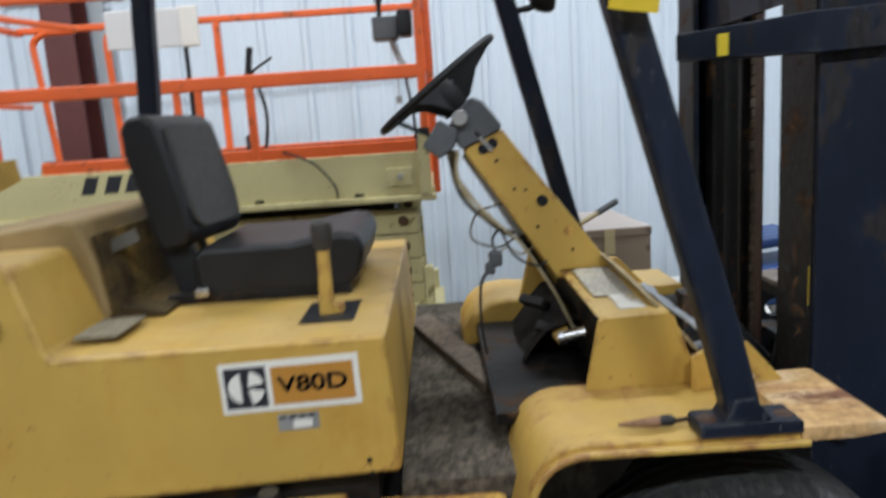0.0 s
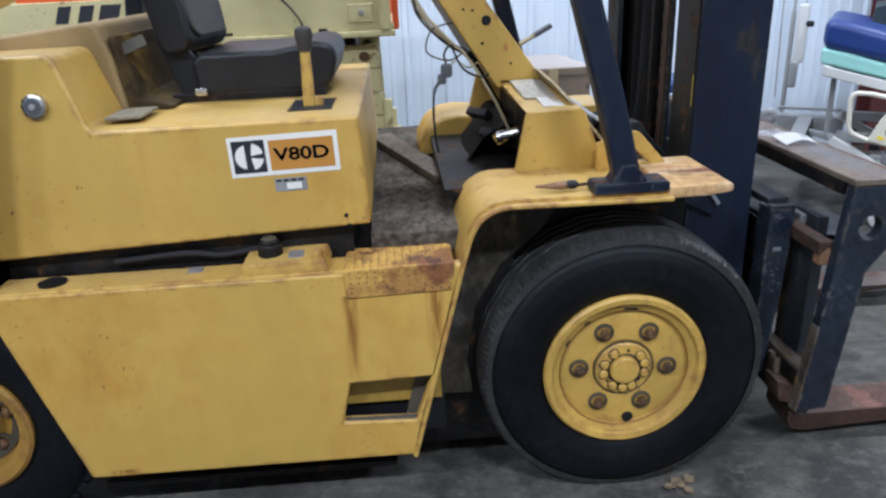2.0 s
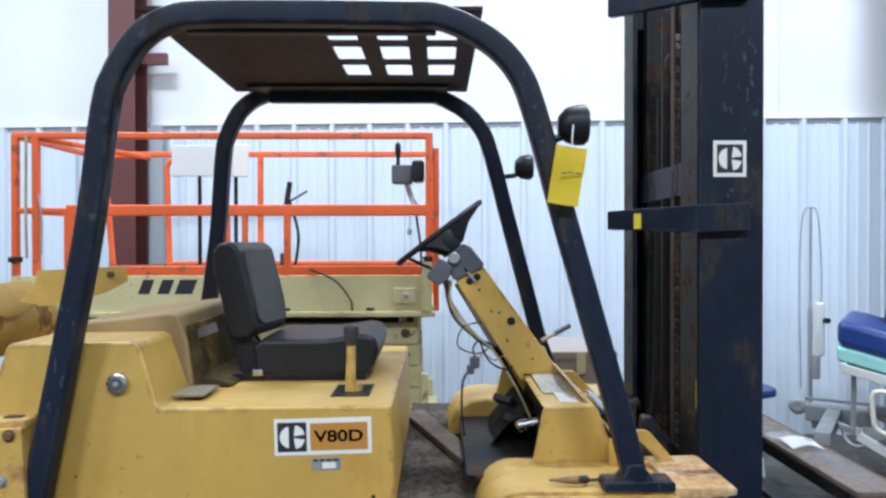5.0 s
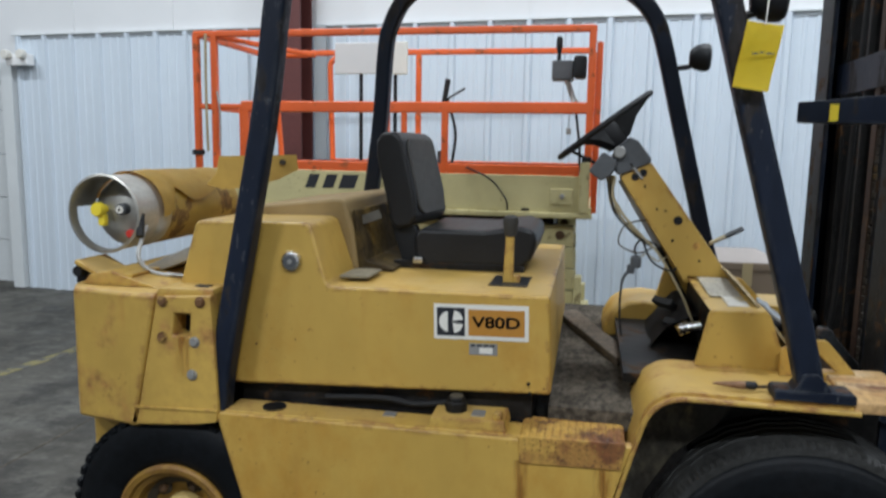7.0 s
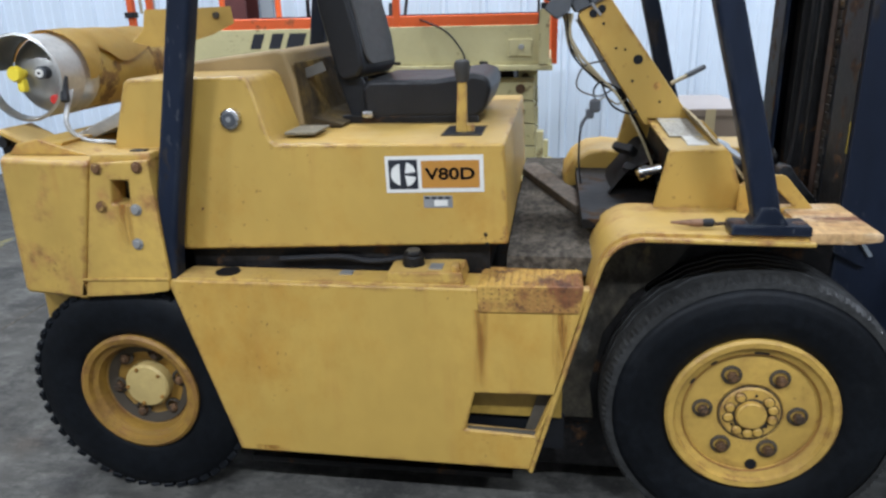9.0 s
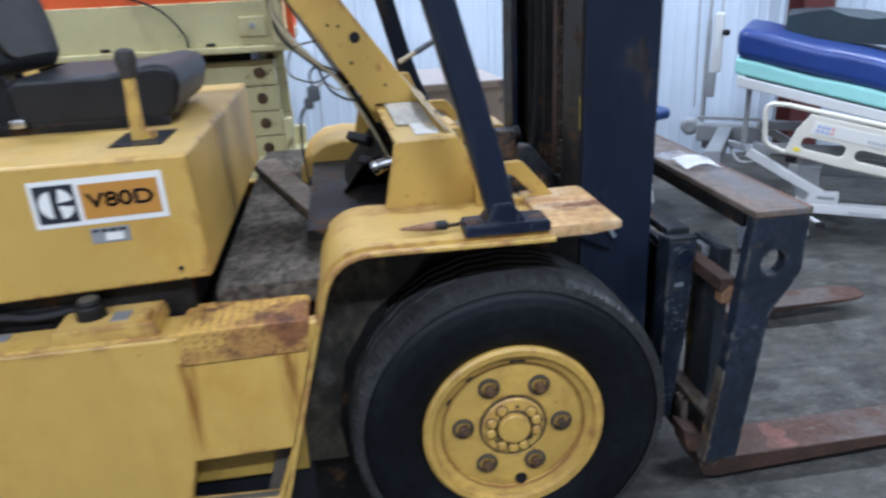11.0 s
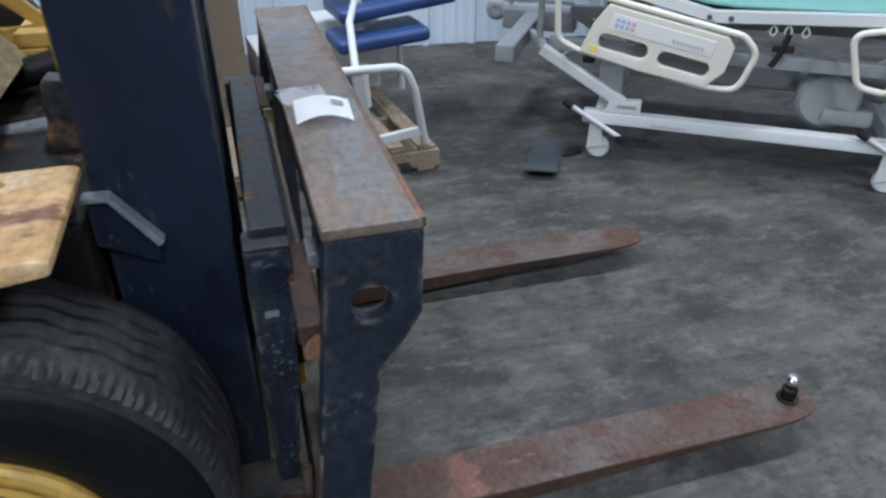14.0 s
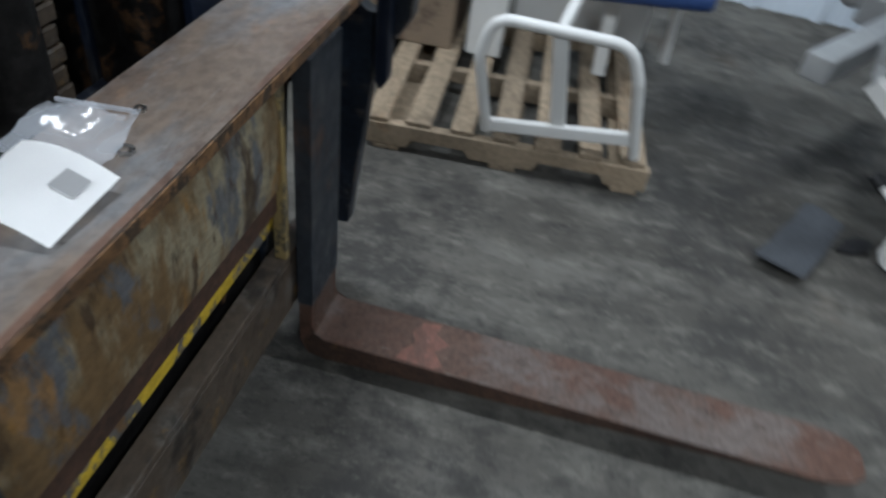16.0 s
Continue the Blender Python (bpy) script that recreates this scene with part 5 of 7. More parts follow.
part("roof_end_plate", box(-1.43, -0.55, 1.06, 2 * MID - 0.157, 2.378, 2.391, 0.003), m_black, truck, "black stiffening plate under the roof")
for yy in (0.115, 2 * MID - 0.18):
    part("roof_rail", box(-1.36, -0.60, yy - 0.02, yy + 0.02, 2.335, 2.391, 0.006), m_navy, truck)
for yf in (0.0, 2 * MID):
    foot = part("post_foot", join(slab([(-0.118, 0.980), (-0.118, 1.002), (-0.112, 1.008), (0.080, 1.010), (0.088, 1.004), (0.088, 0.980)], yf - 0.042, yf + 0.042, "y", 0.006),
                                  slab([(-0.072, 1.006), (-0.060, 1.024), (-0.048, 1.056), (-0.010, 1.058), (0.014, 1.032), (0.030, 1.008)], yf - 0.037, yf + 0.037, "y", 0.006)), m_navy, truck, "bolted navy foot of the roof guard")
    for fx in (-0.095, 0.062):
        part("foot_bolt", lathe([(0.0, 0.003), (0.011, 0.003), (0.012, 0.001), (0.020, 0.001), (0.021, -0.002)], (fx, yf - 0.008, 1.0095), "z", 16), m_brown_steel, foot)
# work lamps on the front posts
for (lx, ly, lz, sgn) in ((-0.185, 0.035, 2.045, -1), (-0.175, 2 * MID - 0.06, 2.055, -1)):
    lamp = part("work_lamp", lathe([(0.0, -0.055), (0.030, -0.052), (0.052, -0.030), (0.060, 0.0), (0.060, 0.022), (0.054, 0.028), (0.0, 0.028)], (lx, ly, lz), "x", 24), m_black, truck, "round black work lamp", angle=50)
    part("lamp_lens", disc((lx + 0.028, ly, lz), 0.052, 0.004, "x", 24), m_greyplastic, lamp)
    part("lamp_arm", tube([(lx - 0.03, ly, lz - 0.03), (lx - 0.06, ly + 0.005, lz - 0.04), (lx - 0.10, ly, lz - 0.045)], 0.012), m_black, lamp)

# front fenders
def fender_sheet(y0, y1):
    path = arc_path([(-0.648, 0, 0.18), (-0.497, 0, 0.76), (-0.44, 0, 0.978), (0.09, 0, 0.976)], 0.13, 8)
    outer = [(p.x, p.z) for p in path]
    inner = []
    for i, p in enumerate(path):
        a, c = path[max(0, i - 1)], path[min(len(path) - 1, i + 1)]
        d = (c - a).normalized()
        inner.append((p.x + d.z * 0.012, p.z - d.x * 0.012))
    bm = bmesh.new()
    ny = 1
    grid = []
    for o, n_ in zip(outer, inner):
        grid.append([bm.verts.new((o[0], y0, o[1])), bm.verts.new((o[0], y1, o[1])), bm.verts.new((n_[0], y1, n_[1])), bm.verts.new((n_[0], y0, n_[1]))])
    for a, c in zip(grid, grid[1:]):
        for j in range(4):
            bm.faces.new((a[j], a[(j + 1) % 4], c[(j + 1) % 4], c[j]))
    bm.faces.new(grid[0])
    bm.faces.new(grid[-1][::-1])
    return bm


for i, (y0, y1) in enumerate(both(-0.030, 0.30)):
    fb = fender_sheet(y0, y1)
    fender = part("fender", fb, m_yellow_scuffed, truck, "rounded yellow front fender with scuffed paint", angle=50)
    ye = y0 if i == 0 else y1
    lip = arc_path([(-0.640, ye, 0.19), (-0.489, ye, 0.76), (-0.432, ye, 0.962), (0.10, ye, 0.958)], 0.13, 8)
    part("fender_lip", sweep(lip, rect(0.014, 0.034, 0.005), False, (0, 1, 0)), m_yellow_scuffed, fender)
    part("fender_end", slab([(0.085, 0.956), (0.085, 0.990), (0.25, 0.993), (0.270, 0.988), (0.268, 0.966), (0.20, 0.957)], y0 - 0.006 if i == 0 else y0 + 0.02, y1 - 0.02 if i == 0 else y1 + 0.006, "y", 0.008, 2), m_yellow_worn, fender, "worn fender end rubbed to rusty metal")
    part("wheel_arch", slab([(-0.62, 0.30), (-0.49, 0.78), (-0.465, 0.87), (-0.42, 0.935), (-0.35, 0.966), (0.24, 0.94), (0.24, 0.60), (-0.30, 0.30)], (0.275 if i == 0 else 2 * MID - 0.30), (0.288 if i == 0 else 2 * MID - 0.287), "y"), m_arch if i == 0 else m_yellow, fender, "dusty grey inner wheel arch" if i == 0 else "")
    # lifting handle plates beside the mast foot
    if i == 0:
        part("handle_plate", slab([(-0.045, 0.975), (-0.045, 1.060), (0.015, 1.090), (0.075, 1.092), (0.088, 1.085), (0.175, 0.985), (0.175, 0.975)], 0.214, 0.228, "y", 0.003, 1, [[(0.002, 1.052), (0.050, 1.056), (0.060, 1.050), (0.112, 0.998), (0.055, 0.988), (0.045, 0.990)]]), m_yellow, truck, "yellow plate with a cut-out handle")
part("arch_liner", slab([(-0.622, 0.300), (-0.490, 0.78), (-0.452, 0.89), (-0.38, 0.938), (-0.16, 0.938), (-0.24, 0.825), (-0.35, 0.735), (-0.43, 0.60), (-0.462, 0.42), (-0.445, 0.300)], 0.118, 0.126, "y", 0.001), m_arch, truck, "dusty grey plate inside the front fender")
part("arch_roof", box(-0.50, -0.02, 0.27, 2 * MID - 0.27, 0.90, 0.93), m_grease_shade, truck)
part("axle_housing", box(-0.13, 0.15, 0.30, 2 * MID - 0.30, 0.40, 0.66, 0.03), m_grease_shade, truck, "greasy black drive axle housing")

# driver's floor, toe board, pedals
part("cab_floor", box(-0.73, -0.42, 0.115, 2 * MID + 0.30, 0.790, 0.853, 0.003), m_floorplate, truck, "dirty dark steel cab floor")
part("toe_board", slab([(-0.47, 0.806), (-0.40, 0.822), (-0.33, 0.862), (-0.27, 0.93), (-0.255, 0.92), (-0.31, 0.85), (-0.39, 0.808), (-0.46, 0.800)], 0.68, 1.25, "y"), m_mat_dark, truck, "sloping dark toe board")
drape = smooth_path([(-0.515, 0, 0.858), (-0.455, 0, 0.868), (-0.39, 0, 0.925), (-0.32, 0, 1.005), (-0.262, 0, 1.050), (-0.235, 0, 1.058)], 5)
bm = bmesh.new()
g = [[bm.verts.new((p.x + 0.022 * noise.noise((p.x * 9, y_ * 8, 2.0)), y_ + 0.05 * (p.z - 0.86), p.z + 0.022 * noise.noise((p.x * 11, y_ * 9, 7.0)) + 0.006 * noise.noise((p.x * 40, y_ * 40, 1.0)))) for y_ in (0.60 + 0.036 * k for k in range(16))] for p in drape]
for a, c in zip(g, g[1:]):
    for k in range(15):
        bm.faces.new((a[k], a[k + 1], c[k + 1], c[k]))
bmesh.ops.solidify(bm, geom=bm.faces[:], thickness=0.004)
part("rubber_sheet", bm, m_mat_dark, truck, "crumpled dark rubber sheet draped from the dash to the floor", angle=60)
part("floor_plate", box(-0.44, -0.18, 0.25, 2 * MID - 0.25, 0.78, 0.80), m_floorplate, truck)
for px, py, pz in ((-0.325, 0.83, 1.055), (-0.295, 0.70, 1.000)):
    pd = part("pedal", slab(rounded(-0.022, 0.022, -0.055, 0.055, 0.012, 3), -0.014, 0.014, "z", 0.004), m_rubber, truck, "black rubber pedal")
    pd.matrix_basis = PLACE[truck].inverted() @ pose(px, py, pz, 0, 40, 35) @ PLACE[truck]
    part("pedal_arm", tube([(px + 0.01, py, pz - 0.01), (px + 0.09, py + 0.01, pz - 0.06), (px + 0.15, py + 0.01, pz - 0.02)], 0.010), m_grease_shade, truck)
part("pedal_pad", slab([(-0.305, 1.012), (-0.262, 1.034), (-0.248, 1.000), (-0.286, 0.980)], 0.60, 0.645, "y", 0.004), m_yellow, truck)
part("lock_cylinder", join(rod((-0.30, 0.52, 1.03), (-0.23, 0.50, 1.05), 0.017), disc((-0.30, 0.52, 1.03), 0.02, 0.02, "x", 14)), m_steel, truck, "bright cable end")

# dash housing and steering column
part("dash_housing", slab([(-0.285, 0.975), (-0.250, 1.150), (-0.235, 1.156), (-0.085, 1.160), (-0.070, 1.150), (-0.005, 0.975)], 0.255, 0.272, "y", 0.005, 2), m_yellow, truck, "yellow dash housing")
part("dash_front", slab([(-0.098, 1.150), (-0.070, 1.150), (-0.005, 0.975), (-0.035, 0.975)], 0.27, 2 * MID - 0.255, "y", 0.003), m_beige, truck)
# Solid dark slab; the shade inside the dash is its colour.
part("dash_inside", slab([(-0.225, 0.96), (-0.200, 1.145), (-0.10, 1.145), (-0.04, 0.96)], 0.274, 2 * MID - 0.29, "y", 0.003), m_grease_shade, truck, "dark slab standing in for the shade inside the dash")
top = slab([(-0.245, 1.150), (-0.280, 1.205), (-0.135, 1.205), (-0.075, 1.156)], 0.27, 2 * MID - 0.27, "y", 0.006)
for v in top.verts:
    if v.co.z < 1.18 and v.co.y < MID:
        v.co.y = 0.262
    elif v.co.z >= 1.18 and v.co.y < MID:
        v.co.y = 0.60
part("dash_top", top, m_yellow, truck, "sloping yellow dash top")


def on_dash(u, w, h):
    """A point on the sloping dash top: u across, w down the slope towards the near side, h above."""
    return Vector((-0.205 + u + 0.03 * w, 0.60 - 0.335 * w, 1.206 - 0.05 * w + h))


for (u0, u1, w0, w1, mm, lab) in ((-0.045, 0.055, 0.06, 0.64, m_dull_label, "grey scratched instruction plate"), (-0.01, 0.055, 0.64, 0.90, m_worn_label, "worn white sticker")):
    bm = bmesh.new()
    vs = [bm.verts.new(on_dash(u, w, h)) for h in (0.0, 0.004) for u, w in ((u0, w0), (u1, w0), (u1, w1), (u0, w1))]
    for f in ((0, 1, 2, 3), (4, 5, 6, 7), (0, 1, 5, 4), (1, 2, 6, 5), (2, 3, 7, 6), (3, 0, 4, 7)):
        bm.faces.new([vs[k] for k in f])
    part("instruction_plate", bm, mm, truck, lab)
part("dash_side", slab([(-0.285, 0.975), (-0.250, 1.150), (-0.085, 1.160), (-0.005, 0.975)], 2 * MID - 0.272, 2 * MID - 0.255, "y", 0.005), m_yellow, truck)
fp = slab([(0.274, 0.975), (0.274, 1.10), (0.290, 1.175), (0.36, 1.225), (0.50, 1.245), (0.70, 1.24), (1.02, 1.235), (1.02, 0.975)], -0.012, 0.0, "x", 0.003)
for v in fp.verts:
    v.co.x += 0.060 - (v.co.z - 0.975) * 0.8
part("front_panel", fp, m_beige, truck, "bare beige front panel with holes")
random.seed(21)
strip_pts = [(0.010 + 0.014 * t_ + 0.003 * random.uniform(-1, 1), 0.184 + 0.62 * t_, 1.098 - 0.012 * t_ + 0.004 * random.uniform(-1, 1)) for t_ in (i / 9 for i in range(10))]
part("seal_strip", sweep(smooth_path(strip_pts, 3), rounded(-0.024, 0.024, -0.004, 0.005, 0.003, 2), False, (0.5, 0, 1)), m_foil, truck, "crumpled grey sealing strip", angle=25)
for hy, hz in ((0.56, 1.17), (0.60, 1.10), (0.80, 1.17), (0.72, 1.06)):
    part("panel_hole", disc((0.0575 - (hz - 0.975) * 0.8, hy, hz), 0.012, 0.006, "x", 12), m_black, truck)

CY0, CY1 = 0.600, 0.752
column = part("steering_column", slab([(-0.285, 1.180), (-0.525, 1.545), (-0.520, 1.560), (-0.432, 1.608), (-0.420, 1.603), (-0.128, 1.200), (-0.16, 1.180)], CY0, CY1, "y", 0.006, 2), m_yellow, truck, "yellow boxed steering column with holes")
for hx, hz, r_, mm in ((-0.320, 1.402, 0.016, m_black), (-0.252, 1.313, 0.013, m_yellow_rust), (-0.395, 1.44, 0.004, m_black), (-0.365, 1.435, 0.004, m_black), (-0.24, 1.26, 0.004, m_black), (-0.44, 1.52, 0.005, m_black), (-0.335, 1.33, 0.005, m_black)):
    part("column_hole", disc((hx, CY0 - 0.0025, hz), r_, 0.006, "y", 18), mm, column)
for hx, hz in ((-0.476, 1.553), (-0.448, 1.568)):
    part("column_window", slab(ring(hx, hz, 0.014, 8), CY0 - 0.003, CY0 + 0.004, "y"), m_black, column)
part("column_tab", slab([(-0.50, 1.60), (-0.455, 1.545), (-0.447, 1.550), (-0.492, 1.605)], CY0 - 0.012, CY0 - 0.004, "y", 0.001), m_plate, column)
head = part("column_head", slab([(-0.535, 1.555), (-0.565, 1.605), (-0.545, 1.655), (-0.500, 1.695), (-0.470, 1.680), (-0.420, 1.615), (-0.430, 1.600)], CY0 - 0.012, CY1 + 0.012, "y", 0.010, 2), m_greyplastic, truck, "dark grey column head")
part("switch_box", slab([(-0.595, 1.535), (-0.640, 1.570), (-0.590, 1.640), (-0.540, 1.610), (-0.555, 1.560)], CY0 - 0.03, CY0 + 0.07, "y", 0.008), m_greyplastic, head)
part("switch_knob", disc((-0.535, CY0 - 0.035, 1.64), 0.022, 0.02, "y", 18, 0.004), m_plate, head)
SW = pose(-0.590, MID, 1.735, 0, -37, 0)
wheel_rim = lathe([(0.196 + 0.0105 * math.cos(radians(30 * i)), 0.0105 * math.sin(radians(30 * i))) for i in range(13)], (0, 0, 0), "z", 48)
wheel_rim.transform(SW)
sw = part("steering_wheel", wheel_rim, m_rubber, truck, "black steering wheel seen edge on", angle=60)
for a in (0, 120, 240):
    sp = slab([(0.015, -0.004), (0.192, 0.003), (0.194, -0.006), (0.115, -0.036), (0.055, -0.082), (0.015, -0.084)], -0.017, 0.017, "y", 0.004)
    sp.transform(SW @ pose(0, 0, 0, 0, 0, a))
    part("spoke", sp, m_rubber, sw)
hb = lathe([(0.0, 0.0), (0.035, 0.0), (0.048, -0.02), (0.050, -0.05), (0.040, -0.09), (0.0, -0.10)], (0, 0, 0), "z", 24)
hb.transform(SW)
part("wheel_hub", hb, m_rubber, sw)
part("turn_lever", rod((-0.62, 0.60, 1.60), (-0.70, 0.52, 1.64), 0.006), m_rubber, head)
# cables hanging under the column
random.seed(4)
for i in range(9):
    o = 0.012 * i
    pts = smooth_path([(-0.545 - 0.004 * i, CY0 - 0.01 + o, 1.555), (-0.55 + 0.02 * random.random(), CY0 + o, 1.47 - 0.05 * random.random()), (-0.46 + 0.02 * random.random(), CY0 - 0.02 + o, 1.36 - 0.04 * random.random()),
                       (-0.38, CY0 + o, 1.28), (-0.29 + 0.01 * random.random(), CY0 + o, 1.13), (-0.24, CY0 + o, 1.02)])
    part("cable", tube(pts, 0.0028 + 0.0016 * (i % 3 == 0), 6), (m_wire, m_rubber, m_wire)[i % 3], column)
part("steering_shaft", rod((-0.52, MID, 1.54), (-0.365, MID, 1.285), 0.013), m_plate, column, "pale grey steering shaft tube")
part("shaft_joint", join(rod((-0.372, MID, 1.297), (-0.350, MID, 1.26), 0.018), rod((-0.36, MID, 1.275), (-0.22, MID, 1.02), 0.009)), m_grease_shade, column)
part("loose_wire", tube(smooth_path([(-0.42, 0.62, 1.40), (-0.50, 0.60, 1.38), (-0.52, 0.60, 1.31), (-0.45, 0.60, 1.28), (-0.40, 0.61, 1.30)]), 0.003, 6), m_dusty_grey, column)
part("loose_wire", tube(smooth_path([(-0.44, 0.60, 1.33), (-0.40, 0.60, 1.25), (-0.33, 0.60, 1.22), (-0.30, 0.61, 1.26)]), 0.004, 6), m_rubber, column)
plug = part("dangling_connector", join(box(-0.475, -0.437, 0.60, 0.632, 1.222, 1.268, 0.010), box(-0.487, -0.458, 0.604, 0.628, 1.200, 1.235, 0.008)), m_greyplastic, truck, "grey plug hanging loose from its wires")
part("plug_tail", tube(smooth_path([(-0.475, 0.615, 1.215), (-0.492, 0.612, 1.195), (-0.502, 0.610, 1.172)]), 0.006, 8), m_greyplastic, plug)
part("plug_wire", tube(smooth_path([(-0.456, 0.615, 1.265), (-0.462, 0.615, 1.300), (-0.44, 0.62, 1.325), (-0.40, 0.63, 1.315), (-0.365, 0.65, 1.29)]), 0.0035, 6), m_rubber, plug)
part("plug_wire", tube(smooth_path([(-0.445, 0.615, 1.260), (-0.42, 0.615, 1.275), (-0.38, 0.63, 1.25), (-0.34, 0.66, 1.265)]), 0.003, 6), m_wire, plug)
part("plug_wire", tube(smooth_path([(-0.502, 0.610, 1.174), (-0.506, 0.612, 1.10), (-0.502, 0.615, 1.02), (-0.494, 0.620, 0.965)]), 0.004, 6), m_rubber, plug)
part("drive_lever", rod((-0.18, CY1 + 0.02, 1.305), (-0.07, CY1 + 0.06, 1.355), 0.008), m_wire, column, "short lever with a grey grip")
part("drive_grip", rod((-0.125, CY1 + 0.04, 1.33), (-0.06, CY1 + 0.065, 1.36), 0.010), m_greyplastic, column)
# far side cowl and rounded fender top beside the driver
mound = slab([(-0.555, 0.80), (-0.545, 0.90), (-0.51, 0.965), (-0.45, 1.002), (-0.38, 1.012), (-0.20, 0.995), (-0.20, 0.80)], 1.07, 1.40, "y", 0.02, 3)
part("fender_hump", mound, m_yellow, truck, "rounded yellow fender hump beside the step", angle=50)
part("handle_plate", slab([(-0.115, 0.975), (-0.115, 1.08), (-0.055, 1.115), (0.015, 1.117), (0.028, 1.108), (0.115, 1.016), (0.115, 0.975)], 2 * MID - 0.228, 2 * MID - 0.214, "y", 0.003, 1,
                              [[(-0.065, 1.075), (-0.010, 1.080), (0.0, 1.074), (0.060, 1.022), (-0.010, 1.012), (-0.020, 1.014)]]), m_yellow, truck, "yellow plate with a cut-out handle")
part("fender_post", box(0.02, 0.10, 1.10, 1.13, 0.79, 0.972, 0.004), m_yellow, truck)
part("fender_shelf", box(0.02, 0.235, 1.09, 1.36, 0.978, 1.016, 0.006), m_yellow, truck, "worn fender end")
part("cowl", slab([(-0.350, 0.975), (-0.285, 1.235), (-0.12, 1.235), (-0.02, 0.975)], 2 * MID - 0.30, 2 * MID - 0.27, "y", 0.006), m_yellow, truck)
part("plank", slab([(-0.762, 1.359), (-0.669, 1.401), (-0.435, 0.634), (-0.510, 0.596)], 0.854, 0.886, "z", 0.005), m_plank, truck, "grimy wooden plank across the cab floor")

# ---- mast ----
def channel(y0, y1, x0, x1, z0, z1, open_to, t=0.018):
    """An upright channel whose web is at the outside."""
    pts = [(x0, y0), (x1, y0), (x1, y1), (x1 - t, y1), (x1 - t, y0 + t), (x0 + t, y0 + t), (x0 + t, y1), (x0, y1)]
    if open_to < 0:
        pts = [(x, y0 + y1 - y) for x, y in pts]
    return slab(pts, z0, z1, "z", 0.004)


MX0, MX1 = 0.275, 0.487
for yy0, yy1, op in ((0.285, 0.455, 1), (1.035, 1.185, -1)):
    part("mast_channel", channel(yy0, yy1, MX0 - (0.018 if op < 0 else 0.0), MX1, 0.22, 2.82, op), m_navy, truck, "dark navy steel mast upright")
for yy0, yy1, op in ((0.390, 0.455, 1), (1.005, 1.070, -1)):
    part("inner_channel", channel(yy0, yy1, MX0 + 0.035, MX1 - 0.022, 0.24, 2.72, op, 0.014), m_grease_shade, truck, "greasy inner mast rail")
for yy0, yy1, xx in ((0.300, 0.464, MX0), (1.026, 1.170, MX0 - 0.018)):
    part("rail_back", box(xx - 0.004, xx, yy0, yy1, 0.60, 2.76, 0.001), m_grease_shade, truck, "greasy back of the mast rail")
# flat arms wrap the near upright and run back inwards
for rise in (0.0, 0.76):
    arm_bm = slab([(0.432, 0.255), (0.258, 0.255), (0.246, 0.260), (0.010, 0.474), (0.033, 0.498), (0.262, 0.284), (0.432, 0.284)], 1.730, 1.822, "z", 0.005)
    for v in arm_bm.verts:
        v.co.z = rise + 1.776 + (v.co.z - 1.776) * (1.0 - 0.28 * max(0.0, min(1.0, (0.26 - v.co.x) / 0.24))) + 0.006 * (v.co.x > 0.4)
    mast_arm = part("mast_arm", arm_bm, m_navy, truck, "dark flat arm wrapped round the mast upright")
    if rise == 0.0:
        part("paint_mark", box(-0.013, 0.013, -0.0025, 0.0, -0.026, 0.026, 0.0, 1, pose(0.0975, 0.3935, 1.771, 0, 0, -42.2)), m_tagy, mast_arm)
part("mast_rail_rust", box(0.306, 0.312, 0.64, 0.685, 0.60, 2.60, 0.002), m_brown_steel, truck, "rusty brown rail face inside the mast")
part("mast_rail_rust", box(0.306, 0.311, 0.78, 0.80, 0.60, 2.60, 0.002), m_grease_shade, truck)
part("mast_plate", box(0.30, 0.304, 0.36, 1.10, 1.87, 1.99, 0.004), m_navy, truck)
part("mast_plate", box(0.30, 0.32, 0.36, 2 * MID - 0.36, 0.55, 0.72, 0.004), m_navy, truck)
part("lift_cylinder", join(rod((0.44, MID, 0.25), (0.44, MID, 1.70), 0.045, 24), rod((0.44, MID, 1.70), (0.44, MID, 2.30), 0.035, 24)), m_grease_shade, truck, "dark hydraulic lift cylinder")
for cy in (MID - 0.14, MID + 0.14):
    links = [box(0.365, 0.385, cy - (0.022 if i % 2 else 0.016), cy + (0.022 if i % 2 else 0.016), 0.75 + 0.032 * i, 0.778 + 0.032 * i, 0.003, 1) for i in range(56)]
    part("lift_chain", join(*links), m_bar_brown, truck, "rusty leaf chain")
    part("chain_wheel", disc((0.40, cy - 0.02, 2.42), 0.07, 0.04, "y", 24, 0.006), m_grease_shade, truck)
for i, cy in enumerate((0.47, 0.51, 0.90)):
    part("hydraulic_hose", tube(smooth_path([(0.33, cy, 2.3), (0.32, cy + 0.01, 1.5), (0.31, cy - 0.01, 1.2), (0.30, cy - 0.01, 1.02), (0.27, cy, 0.85)]), 0.010, 8), m_rubber, truck, "black hydraulic hose")
part("paint_fleck", box(0.2695, 0.2715, 0.302, 0.308, 1.14, 1.235), m_olive, truck, "flaking yellow paint line on the mast edge")
part("tilt_cylinder", rod((-0.05, 0.72, 0.882), (0.28, 0.72, 0.918), 0.022), m_grey_plate, truck, "grey tilt cylinder rod")
part("tilt_cylinder", rod((-0.02, 2 * MID - 0.40, 0.93), (0.27, 2 * MID - 0.40, 1.0), 0.035), m_grease_shade, truck)
